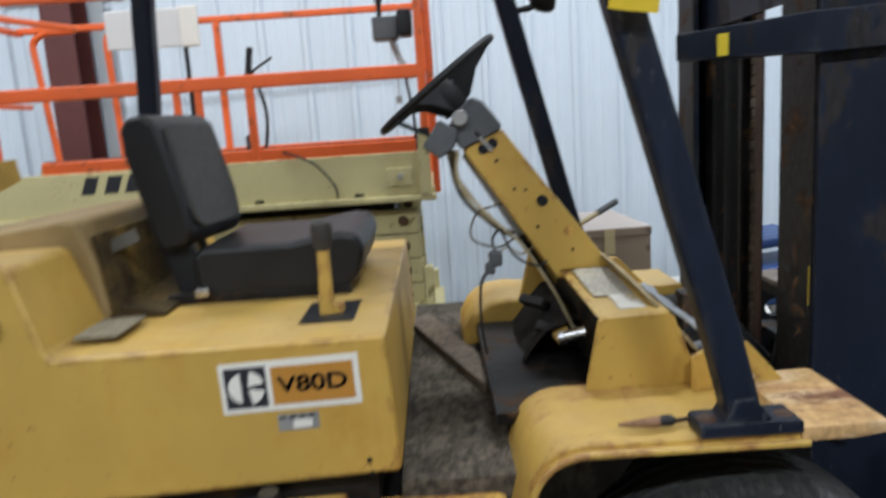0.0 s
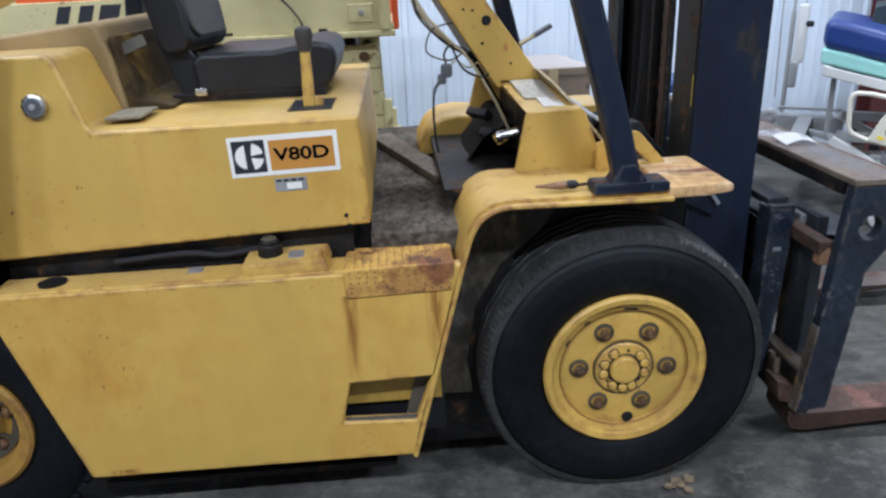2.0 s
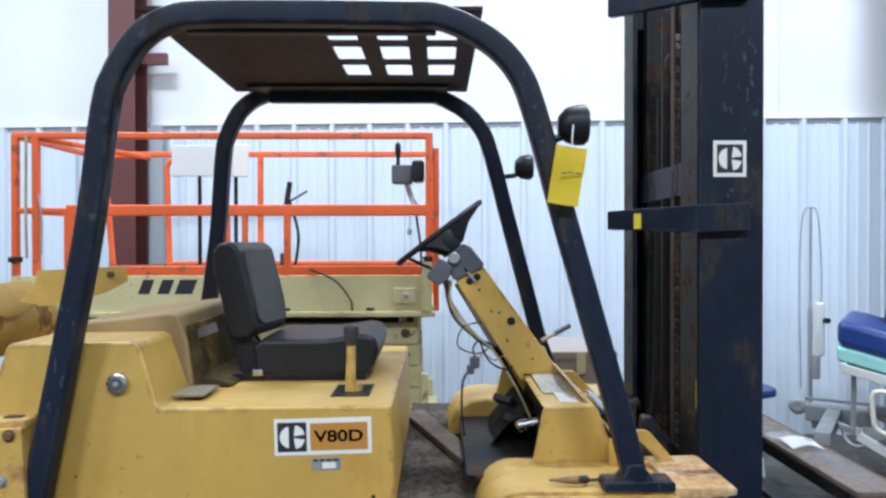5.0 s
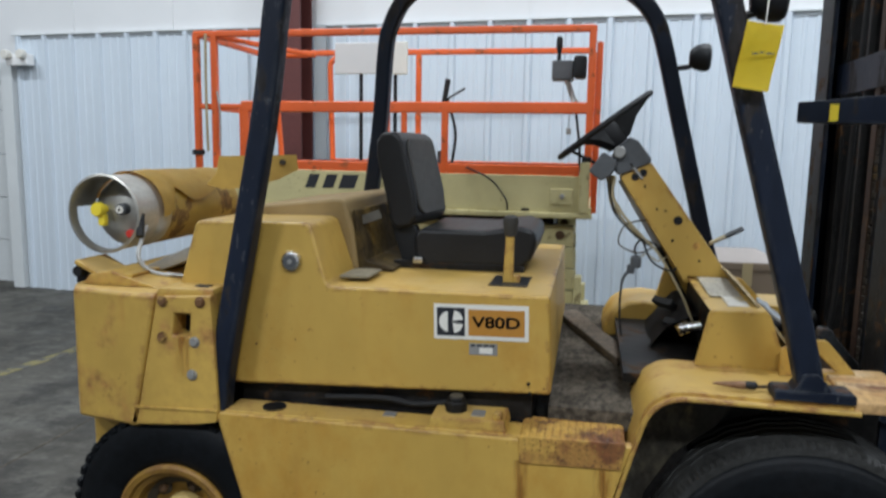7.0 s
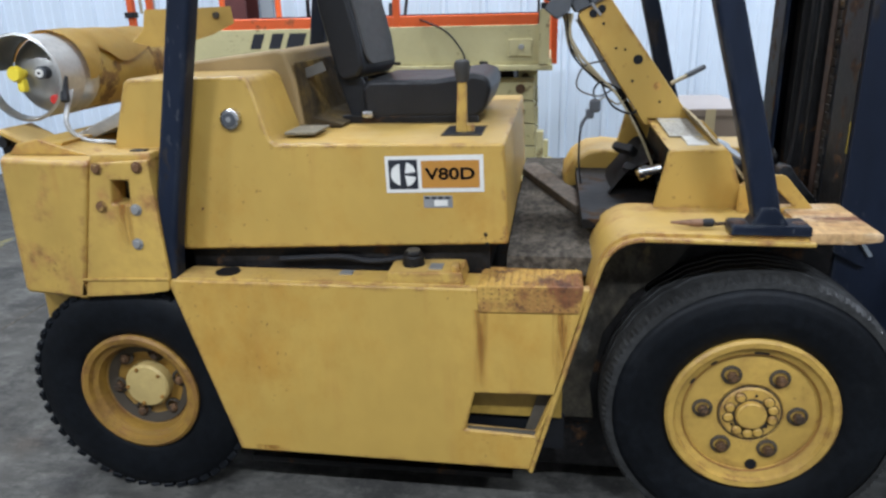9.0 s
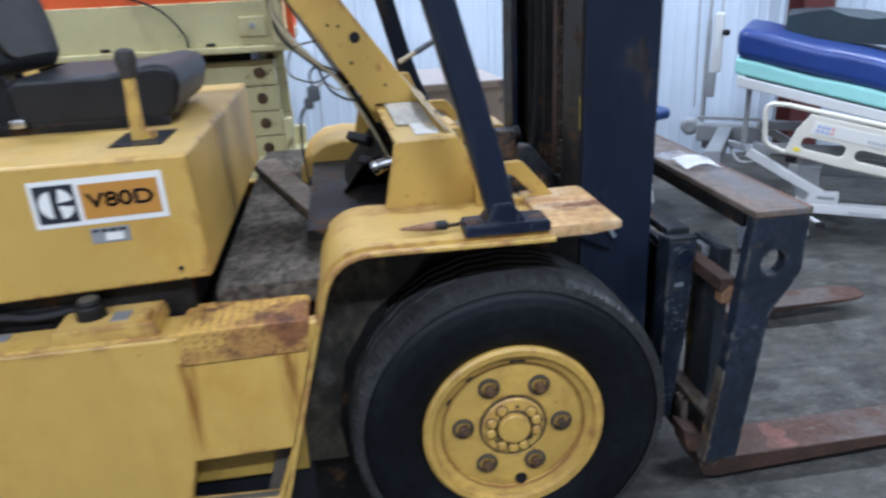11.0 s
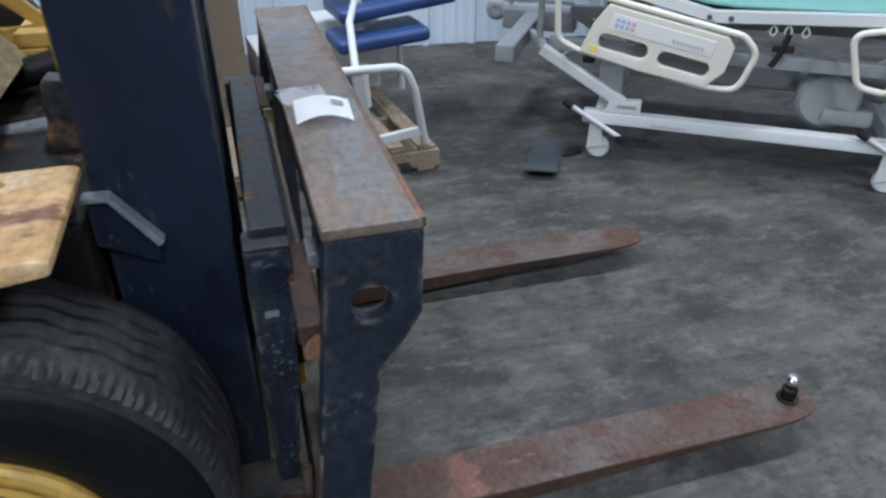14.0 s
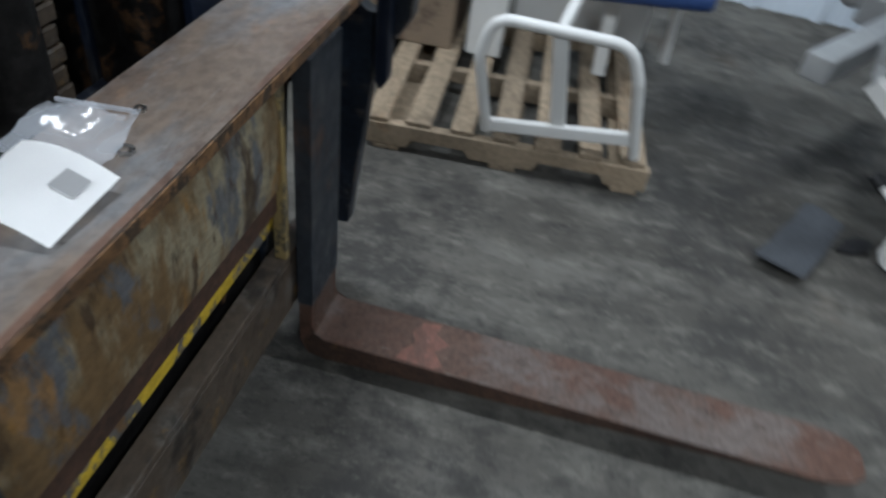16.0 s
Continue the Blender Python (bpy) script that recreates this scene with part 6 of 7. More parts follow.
part("tilt_bracket", slab([(0.115, 0.835), (0.162, 0.95), (0.170, 1.036), (0.180, 1.048), (0.211, 1.042), (0.232, 1.008), (0.335, 0.892), (0.325, 0.835)], 0.580, 0.632, "y", 0.006), m_bar_top, truck, "dark cast bracket with a worn grey top edge")
part("tilt_bracket", box(0.17, 0.235, 2 * MID - 0.48, 2 * MID - 0.40, 0.78, 1.03, 0.008), m_bar_top, truck)
part("gusset", slab([(0.262, 0.84), (0.262, 0.926), (0.298, 0.925), (0.362, 0.830), (0.362, 0.79)], 0.266, 0.284, "y", 0.003), m_navy, truck, "mast gusset with a worn bright edge")
part("gusset_edge", slab([(0.258, 0.927), (0.258, 0.937), (0.302, 0.936), (0.374, 0.836), (0.363, 0.829), (0.297, 0.926)], 0.254, 0.284, "y", 0.002), m_bare, truck)
mdec = part("mast_decal", box(0.318, 0.428, 0.2832, 0.2855, 1.915, 2.035), m_label_white, truck, "white square decal with a split disc")
part("mast_decal_square", box(0.330, 0.416, 0.2824, 0.2833, 1.928, 2.022), m_label_dark, mdec)
for a0, a1, dx, dz in ((100, 260, -0.004, 0.0), (-80, -8, 0.005, -0.003), (8, 80, 0.005, 0.003)):
    pts = [(0.373 + dx + 0.034 * math.cos(radians(a0 + (a1 - a0) * i / 12)), 1.975 + dz + 0.036 * math.sin(radians(a0 + (a1 - a0) * i / 12))) for i in range(13)]
    if dx > 0:
        pts = [(0.373 + dx, 1.975 + dz)] + pts
    part("mast_decal_mark", slab(pts, 0.2816, 0.2825, "y"), m_label_white, mdec)

# ---- carriage ----
CB = 0.012
plate_pts = [(0.626, 0.952), (0.777, 0.952), (0.772, 0.800), (0.766, 0.785), (0.699, 0.682), (0.650, 0.232), (0.556, 0.226)]
for i, (y0, y1) in enumerate(both(-0.020, 0.020)):
    sp = part("carriage_side", slab(plate_pts, y0, y1, "y", 0.004, 2, [ring(0.690, 0.828, 0.034, 20)]), m_navy_worn, truck, "navy carriage end plate with a round hole")
    part("worn_edge", slab([(0.548, 0.226), (0.556, 0.224), (0.590, 0.52), (0.583, 0.52)], y0, y1, "y", 0.002), m_bar_brown, sp)
part("top_beam", box(0.620, 0.776, -0.024, 2 * MID + 0.024, 0.953, 0.973, 0.005), m_beam, truck, "worn flat steel beam rubbed grey and rusty")
part("beam_edge", box(0.7765, 0.7785, -0.022, 2 * MID + 0.022, 0.955, 0.971, 0.0), m_nut, truck, "rust-brown front edge of the beam")
part("beam_rim", box(0.7675, 0.7762, -0.023, 2 * MID + 0.023, 0.9728, 0.9738, 0.0), m_beam_rim, truck, "rust-red worn strip along the beam edge")
part("beam_lip", box(0.620, 0.634, 0.03, 2 * MID - 0.03, 0.915, 0.953, 0.003), m_grease_shade, truck)
part("upper_bar", box(0.572, 0.606, 0.298, 2 * MID - 0.298, 0.545, 0.75, 0.006), m_black, truck, "black greasy carriage bar")
face = [(0.600, 0.525), (0.612, 0.530), (0.618, 0.58), (0.618, 0.70), (0.610, 0.742), (0.604, 0.748), (0.600, 0.70)]
part("bar_face", slab(face, 0.30, 2 * MID - 0.30, "y", 0.004, 2), m_beam_edge, truck, "rusty ochre face of the carriage bar", angle=50)
part("bar_spacer", box(0.595, 0.622, 1.062, 1.082, 0.345, 0.77, 0.003), m_chip_ochre, truck)
for ya, yb in both(0.022, 0.298):
    part("bar_end", box(0.573, 0.618, ya, yb, 0.735, 0.776, 0.006), m_brown_steel, truck, "dirty brown top of the carriage bar")
for yk in (0.011, 2 * MID - 0.019):
    part("end_cap", box(0.578, 0.612, yk, yk + 0.008, 0.19, 0.33, 0.001), m_bar_brown, truck)
part("bar_backing", box(0.544, 0.552, 0.30, 2 * MID - 0.30, 0.17, 0.75, 0.002), m_grease_shade, truck, "black greasy back of the carriage")
part("brown_strip", box(0.566, 0.606, 0.30, 2 * MID - 0.30, 0.470, 0.524, 0.006), m_brown_steel, truck)
part("chipped_bar", box(0.560, 0.590, 0.30, 2 * MID - 0.30, 0.412, 0.472, 0.006), m_chip_yellow, truck, "bar with chipped yellow paint")
part("lower_bar", box(0.570, 0.618, 0.020, 2 * MID - 0.020, 0.185, 0.335, 0.008), m_grease_shade, truck)
part("lower_bar_face", box(0.618, 0.624, 0.022, 2 * MID - 0.022, 0.19, 0.33, 0.002), m_bar_brown, truck)
part("lower_bar_top", box(0.576, 0.622, 0.020, 2 * MID - 0.020, 0.325, 0.346, 0.005), m_bar_brown, truck)
for y0, y1 in both(0.185, 0.265):
    post = part("carriage_post", slab([(0.502, 0.25), (0.502, 0.832), (0.584, 0.832), (0.586, 0.80), (0.570, 0.50), (0.545, 0.25)], y0, y1, "y", 0.006), m_navy_worn, truck, "dark carriage upright with roller")
    part("roller_cap", disc((0.548, y0 - 0.006 if y0 < MID else y1 - 0.006, 0.775), 0.030, 0.012, "y", 20, 0.003), m_navy, post)
    part("post_tag", box(0.525, 0.550, y0 - 0.004, y0 + 0.002, 0.690, 0.702), m_bare, post)
    part("post_cap", box(0.503, 0.584, y0 - 0.004, y0 + 0.030, 0.832, 0.840, 0.003), m_bar_top, post)
part("carriage_crossbar", box(0.516, 0.586, 0.235, 2 * MID - 0.235, 0.822, 0.850, 0.006), m_bar_top, truck, "greasy grey crossbar")
part("carriage_arm", slab([(0.50, 0.32), (0.545, 0.30), (0.62, 0.25), (0.60, 0.22), (0.52, 0.24)], 0.02, 0.10, "y", 0.006), m_brown_steel, truck)
part("rusty_lug", slab([(0.578, 0.702), (0.582, 0.745), (0.600, 0.762), (0.622, 0.752), (0.630, 0.720), (0.612, 0.700)], 0.021, 0.060, "y", 0.006), m_lug, truck, "rusty lug on the carriage bar")
part("chain_anchor", join(box(0.548, 0.566, 0.15, 0.18, 0.24, 0.34, 0.004), rod((0.556, 0.12, 0.24), (0.562, 0.14, 0.33), 0.012)), m_bar_brown, truck, "greasy chain anchor")
part("yellow_strip", box(0.592, 0.616, 0.268, 0.290, 0.540, 0.720, 0.003), m_olive, truck, "dirty olive yellow strip")


def make_fork(yc, label):
    """A fork: an upright shank with hooks and a tapering blade."""
    side = [(0.636, 0.805), (0.668, 0.805), (0.668, 0.130), (0.675, 0.108), (0.695, 0.097), (1.30, 0.101), (1.945, 0.101), (1.945, 0.094), (1.30, 0.060), (0.70, 0.027), (0.655, 0.036), (0.636, 0.075)]
    bm = slab(side, yc - 0.075, yc + 0.075, "y", 0.0, 1)
    bmesh.ops.bisect_plane(bm, geom=bm.verts[:] + bm.edges[:] + bm.faces[:], plane_co=(1.80, 0, 0), plane_no=(1, 0, 0))
    for k in range(1, 10):
        bmesh.ops.bisect_plane(bm, geom=bm.verts[:] + bm.edges[:] + bm.faces[:], plane_co=(1.815 + 0.13 * math.sin(k / 10 * math.pi / 2), 0, 0), plane_no=(1, 0, 0))
    for v in bm.verts:
        if v.co.x > 1.815:
            u = min(1.0, (v.co.x - 1.815) / 0.13)
            v.co.y = yc + (v.co.y - yc) * (0.30 + 0.70 * math.sqrt(max(0.0, 1 - u ** 2.2)))
    bevel(bm, 0.004, 1, 40)
    ob = part("fork", bm, m_fork, truck, label)
    # Darker rust strips paint the shade on the blade's upright sides.
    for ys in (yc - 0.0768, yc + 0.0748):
        part("blade_side", slab([(0.672, 0.112), (0.700, 0.0945), (1.30, 0.0985), (1.805, 0.0985), (1.805, 0.0895), (1.30, 0.0625), (0.70, 0.0300), (0.660, 0.040), (0.645, 0.075)], ys, ys + 0.002, "y", 0.0005, 1), m_brown_steel, ob, "rusty side of the fork blade with its shade painted in")
    part("shank_face", box(0.6335, 0.6705, yc - 0.0772, yc + 0.0772, 0.20, 0.808, 0.003), m_shank, ob, "scuffed dark upper shank")
    part("hook", box(0.612, 0.636, yc - 0.02, yc + 0.045, 0.765, 0.800, 0.006), m_grey_plate, ob, "worn bright hook of the fork")
    return ob


make_fork(0.222, "long rusty brown steel fork on the floor")
make_fork(1.162, "long rusty brown steel fork on the floor")
for yc in (0.222, 1.162):
    part("rub_mark", slab([(0.872, yc - 0.070), (0.960, yc - 0.073), (0.985, yc - 0.060), (0.955, yc - 0.02), (0.985, yc + 0.01), (0.945, yc + 0.035), (0.950, yc + 0.068), (0.905, yc + 0.060), (0.890, yc + 0.02), (0.905, yc - 0.01), (0.880, yc - 0.04)], 0.0970, 0.0994, "z"), m_fork_rub, truck, "brighter rubbed rust patch")
hk = part("lift_hook", slab([(0.700, 0.955), (0.735, 0.955), (0.735, 0.66), (0.720, 0.635), (0.705, 0.66)], 1.335, 1.375, "y", 0.006), m_navy, truck)

# ---- small things on the forklift ----
tag = thing("hang_tag", (-0.22, -0.05, 1.80), 0, "yellow paper tag hanging on the roof guard post", "tag")
bm = bmesh.new()
g = [[bm.verts.new((-0.285 + 0.088 * i / 4 + 0.026 * j / 6, -0.052 + 0.006 * math.sin(i * 0.9) + 0.004 * math.sin(j), 1.812 + 0.165 * j / 6 - 0.014 * i / 4)) for j in range(7)] for i in range(5)]
for a, c in zip(g, g[1:]):
    for j in range(6):
        bm.faces.new((a[j], a[j + 1], c[j + 1], c[j]))
bmesh.ops.solidify(bm, geom=bm.faces[:], thickness=0.0012)
part("card", bm, m_tagy, tag)
part("string", tube(smooth_path([(-0.215, -0.052, 1.965), (-0.212, -0.05, 2.01), (-0.20, 0.0, 2.05)]), 0.002, 6), m_label_white, tag)
for k, (dx, dz, w) in enumerate(((0.0, 0, 0.016), (0.019, 0.002, 0.012), (0.036, -0.001, 0.018))):
    part("ink_bar", box(-0.245 + dx, -0.245 + dx + w, -0.0600, -0.0588, 1.892 + dz, 1.896 + dz), m_greyplastic, tag)

def card_point(s_, t_, up=0.0):
    return (0.634 + 0.110 * s_ + 0.004 * t_, 0.377 + (0.108 - 0.014 * s_) * t_, 0.9755 + 0.020 * math.sin(math.pi * (0.10 + 0.84 * s_)) * (1 - 0.3 * t_) + 0.011 * t_ + up)


card = thing("paper_card", (0.70, 0.44, 0.973), 0, "white folded paper card lying on the steel beam", "card")
bm = bmesh.new()
g = []
for i in range(9):
    s = i / 8
    row = []
    for j in range(5):
        t = j / 4
        row.append(bm.verts.new(card_point(s, t)))
    g.append(row)
for a, c in zip(g, g[1:]):
    for j in range(4):
        bm.faces.new((a[j], a[j + 1], c[j + 1], c[j]))
bmesh.ops.solidify(bm, geom=bm.faces[:], thickness=0.0015)
part("sheet", bm, m_white, card)
bm = bmesh.new()
vs = [[bm.verts.new(card_point(0.66 + 0.22 * i / 4, 0.52 + 0.26 * j, 0.0022)) for j in (0, 1)] for i in range(5)]
for a, c in zip(vs, vs[1:]):
    bm.faces.new((a[0], a[1], c[1], c[0]))
bmesh.ops.solidify(bm, geom=bm.faces[:], thickness=0.0004)
part("print_block", bm, m_greycard, card)
film = thing("plastic_bag", (0.69, 0.51, 0.973), 0, "clear crumpled zip plastic bag on the steel beam", "bag")
bm = bmesh.new()
g = []
random.seed(11)
for i in range(13):
    row = []
    for j in range(11):
        x, y = 0.622 + 0.100 * i / 12 - 0.018 * j / 10, 0.462 + 0.102 * j / 10 + 0.012 * i / 12
        row.append(bm.verts.new((x, y, 0.985 + 0.014 * noise.noise((x * 26, y * 26, 0.3)) + 0.004 * noise.noise((x * 90, y * 90, 2.3)) + 0.003 * random.random())))
    g.append(row)
for a, c in zip(g, g[1:]):
    for j in range(10):
        bm.faces.new((a[j], a[j + 1], c[j + 1], c[j]))
fs = part("film", bm, m_film, film)
fs.visible_shadow = False
part("zip_strip", box(-0.043, 0.043, -0.002, 0.002, 0.985, 0.990, 0.001, 1, pose(0.655, 0.570, 0, 0, 0, 8)), m_film, film)
for wx, wy, r_ in ((0.684, 0.600, 0.007), (0.713, 0.527, 0.010)):
    wsh = thing("washer", (wx, wy, 0.973), 0, "small loose steel washer on the beam", "washer")
    part("ring", lathe([(r_ * 0.5, 0.0), (r_, 0.0), (r_, 0.003), (r_ * 0.5, 0.003), (r_ * 0.5, 0.0)], (wx, wy, 0.9732), "z", 20), m_steel, wsh)

pin = thing("hitch_pin", (1.875, 0.225, 0.101), 0, "short steel hitch ball pin standing on the fork tip", "hitch pin")
part("washer", disc((1.875, 0.225, 0.1012), 0.030, 0.008, "z", 20, 0.002), m_grease_shade, pin)
part("shank", lathe([(0.021, 0.0), (0.021, 0.03), (0.014, 0.034), (0.014, 0.045)], (1.875, 0.225, 0.1092), "z", 16), m_grease_shade, pin)
part("head", lathe([(0.0, 0.042), (0.012, 0.043), (0.019, 0.050), (0.020, 0.060), (0.014, 0.070), (0.0, 0.073)], (1.875, 0.225, 0.1092), "z", 20), m_steel, pin, "bright rounded head")

sd = thing("screwdriver", (-0.17, 0.09, 0.985), 0, "old screwdriver with a steel handle lying on the fender", "screwdriver")
part("shaft", rod((-0.15, 0.028, 0.992), (0.0, 0.060, 0.992), 0.005), m_grease_shade, sd)
part("handle", lathe([(0.0, 0.0), (0.0035, 0.001), (0.006, 0.025), (0.009, 0.050), (0.0115, 0.072), (0.0115, 0.086)], (-0.268, 0.020, 0.996), "x", 14), m_lug, sd, "tapered rusty handle")
part("ferrule", rod((-0.06, 0.047, 0.993), (0.0, 0.060, 0.994), 0.008), m_greyplastic, sd)
part("bolster", lathe([(0.0, 0.0), (0.009, 0.002), (0.012, 0.02), (0.012, 0.035), (0.006, 0.042), (0.0, 0.042)], (-0.19, 0.024, 0.996), "x", 16), m_rubber, sd)

# ---- scissor lift behind the forklift ----
lift = thing("scissor_lift", (-1.95, 2.99, 0), 0, "cream scissor lift with orange guard rails and lowered platform", "scissor lift")
LX0, LX1, LY0, LY1 = -3.27, -0.615, 2.44, 3.55
part("deck", box(LX0, LX1, LY0, LY1, 1.235, 1.30, 0.008), m_cream, lift, "cream platform deck")
part("deck_side", box(LX0, LX1 - 0.03, LY0 - 0.004, LY0 + 0.02, 1.262, 1.49, 0.006), m_cream, lift, "cream toe board with scratches")
part("deck_side", box(LX0, LX1 - 0.03, LY1 - 0.02, LY1 + 0.004, 1.262, 1.49, 0.006), m_cream, lift)
part("deck_flange", box(LX0 - 0.02, LX1 + 0.006, LY0 - 0.022, LY0 + 0.03, 1.228, 1.262, 0.006), m_cream, lift)
part("corner_socket", box(-0.692, -0.632, LY0 - 0.026, LY0 + 0.03, 1.262, 1.575, 0.006), m_cream, lift)
cp = part("corner_plate", box(-0.87, -0.73, LY0 - 0.016, LY0 - 0.004, 1.31, 1.41, 0.008), m_cream, lift)
part("corner_bolt", hexnut(-0.795, LY0 - 0.026, 1.365, 0.018, 0.012), m_plate, cp)
for bx in (-1.02, -1.55, -1.9):
    part("toe_slot", box(bx - 0.025, bx + 0.025, LY0 - 0.0065, LY0 - 0.003, 1.268, 1.285, 0.002), m_black, lift)


def rail(a, c, w=0.042, h=0.042, nm="rail"):
    part(nm, sweep([a, c], rect(w, h, 0.008), False, (0, 1, 0) if abs(a[2] - c[2]) > 0.5 else (0, 0, 1)), m_orange, lift)


for yy in (LY0 + 0.02, LY1 - 0.02):
    rail((LX0 + 0.01, yy, 2.372 if yy < 3 else 2.386), (LX1 - 0.025, yy, 2.372 if yy < 3 else 2.386), 0.04, 0.042, "top_rail")
    rail((LX0 + 0.01 if yy > 3 else -2.93, yy, 1.955 if yy > 3 else 1.902), (LX1 - 0.03, yy, 1.955 if yy > 3 else 1.902), 0.04, 0.07 if yy < 3 else 0.042, "mid_rail")
    rail((LX0 + 0.6, yy, 1.515), (-0.70, yy, 1.515), 0.03, 0.075, "toe_rail")
rail((LX0 + 0.01, LY0 + 0.02, 1.90), (-2.93, LY0 + 0.02, 1.90), 0.03, 0.035, "mid_rail")
part("toe_edge", box(LX0 + 0.6, -0.70, LY0 + 0.03, LY0 + 0.06, 1.535, 1.560), m_column, lift)
for px in (-3.255, -3.125, -2.90, -1.545, -0.650):
    rail((px, LY0 + 0.02, 1.30), (px, LY0 + 0.02, 2.372 if px < -3 or px > -1 else 1.90), 0.042, 0.042, "post")
rail((-2.93, LY0 + 0.02, 1.90), (-2.93, LY0 + 0.02, 1.52), 0.035, 0.035, "post")
for px in (-1.925, -1.812):
    rail((px, LY0 + 0.02, 1.87), (px, LY0 + 0.02, 1.52), 0.036, 0.036, "post")
for px in (-1.976, -0.64):
    rail((px, LY1 - 0.02, 1.30), (px, LY1 - 0.02, 2.372), 0.042, 0.042, "post")
part("bent_post", tube(arc_path([(-2.680, LY1 - 0.02, 1.32), (-2.706, LY1 - 0.02, 2.32), (-2.60, LY1 - 0.02, 2.372), (-2.40, LY1 - 0.02, 2.372)], 0.08), 0.022, 10), m_orange, lift)
part("bent_post", tube(arc_path([(-3.110, LY1 - 0.02, 1.32), (-3.190, LY1 - 0.02, 2.32), (-3.09, LY1 - 0.02, 2.372), (-2.90, LY1 - 0.02, 2.372)], 0.08), 0.022, 10), m_orange, lift)
rail((LX0 + 0.01, LY0 + 0.02, 2.372), (LX0 + 0.01, LY1 - 0.02, 2.372), 0.04, 0.04, "end_rail")
rail((LX1 - 0.03, LY0 + 0.02, 2.372), (LX1 - 0.03, LY1 - 0.02, 2.372), 0.04, 0.04, "end_rail")
rail((LX1 - 0.03, LY0 + 0.02, 1.90), (LX1 - 0.03, LY1 - 0.02, 1.90), 0.04, 0.04, "end_rail")
rail((LX0 + 0.01, LY0 + 0.02, 1.90), (LX0 + 0.01, LY1 - 0.02, 1.90), 0.03, 0.03, "end_rail")
rail((-3.13, LY0 + 0.02, 2.36), (-2.60, LY0 + 0.5, 2.29), 0.03, 0.034, "brace")
part("gate_post", box(-0.622, -0.585, LY0 + 0.05, LY0 + 0.09, 1.26, 2.30, 0.006), m_orange, lift)
part("gate_strap", box(-0.594, -0.584, LY0 + 0.06, LY0 + 0.13, 1.9, 2.2, 0.003), m_rubber, lift)
part("gate_chain", tube(smooth_path([(-3.10, LY0, 2.0), (-3.08, LY0 - 0.005, 1.85), (-3.085, LY0, 1.62)]), 0.007, 6), m_plate, lift, "hanging chain")
part("rope", tube(smooth_path([(-3.17, LY0 - 0.01, 2.37), (-3.175, LY0 - 0.01, 1.9), (-3.17, LY0 - 0.01, 1.6)]), 0.010, 6), m_wire, lift, "hanging rope")
for px in (-3.255, -0.655):
    part("socket_cap", box(px - 0.03, px + 0.03, LY0 - 0.02, LY0 + 0.045, 1.575, 1.61, 0.004), m_rubber, lift)
ctl = part("control_box", box(-0.895, -0.760, LY0 + 0.16, LY0 + 0.30, 2.085, 2.205, 0.01), m_greyplastic, lift, "grey platform control box with joystick")
part("joystick", lathe([(0.0, 0.16), (0.012, 0.158), (0.020, 0.14), (0.020, 0.09), (0.012, 0.06), (0.014, 0.0), (0.0, 0.0)], (-0.855, LY0 + 0.22, 2.20), "z", 14), m_rubber, ctl)
part("box_bracket", box(-0.76, -0.68, LY0 + 0.10, LY0 + 0.24, 2.09, 2.23, 0.02), m_black, ctl)
part("control_stalk", tube(smooth_path([(-0.80, LY0 + 0.2, 2.09), (-0.76, LY0 + 0.2, 1.98), (-0.72, LY0 + 0.15, 1.92)]), 0.018, 8), m_plate, ctl)
part("control_cable", tube(smooth_path([(-0.76, LY0 + 0.2, 2.0), (-0.73, LY0 + 0.15, 1.85), (-0.70, LY0 + 0.10, 1.6), (-0.72, LY0 + 0.12, 1.35)]), 0.008, 6), m_rubber, ctl)
part("plug", tube([(-0.775, LY0 + 0.1, 1.92), (-0.775, LY0 + 0.1, 1.78)], 0.003, 6), m_plate, ctl)
part("plug_body", box(-0.79, -0.76, LY0 + 0.09, LY0 + 0.11, 1.745, 1.785, 0.005), m_plate, ctl)
part("crank_handle", rod((-1.60, LY0 + 0.25, 1.95), (-1.575, LY0 + 0.25, 2.10), 0.018), m_rubber, lift)
part("crank_rod", tube(smooth_path([(-1.58, LY0 + 0.25, 1.98), (-1.52, LY0 + 0.25, 1.75), (-1.545, LY0 + 0.25, 1.52)]), 0.010, 8), m_rubber, lift)
part("crank_arm", rod((-1.58, LY0 + 0.25, 1.97), (-1.46, LY0 + 0.25, 2.04), 0.008), m_greyplastic, lift)
part("crank_socket", box(-1.60, -1.545, LY0 + 0.05, LY0 + 0.1, 1.50, 1.63, 0.008), m_greyplastic, lift)
part("deck_wire", tube(smooth_path([(-1.40, LY0 + 0.0, 1.53), (-1.24, LY0 - 0.03, 1.46), (-1.14, LY0 - 0.04, 1.34), (-1.13, LY0 - 0.03, 1.27)]), 0.006, 6), m_rubber, lift, "loose dark wire over the toe board")
# maker's lettering as plain slanted bars
lx = -2.46
for dx, w in ((0.0, 0.07), (0.12, 0.075), (0.23, 0.11)):
    part("lettering_bar", slab([(lx + dx - 0.02, 1.375), (lx + dx + w - 0.02, 1.375), (lx + dx + w + 0.015, 1.465), (lx + dx + 0.015, 1.465)], LY0 - 0.0055, LY0 - 0.003, "y"), m_label_dark, lift, "dark maker's lettering as bars")
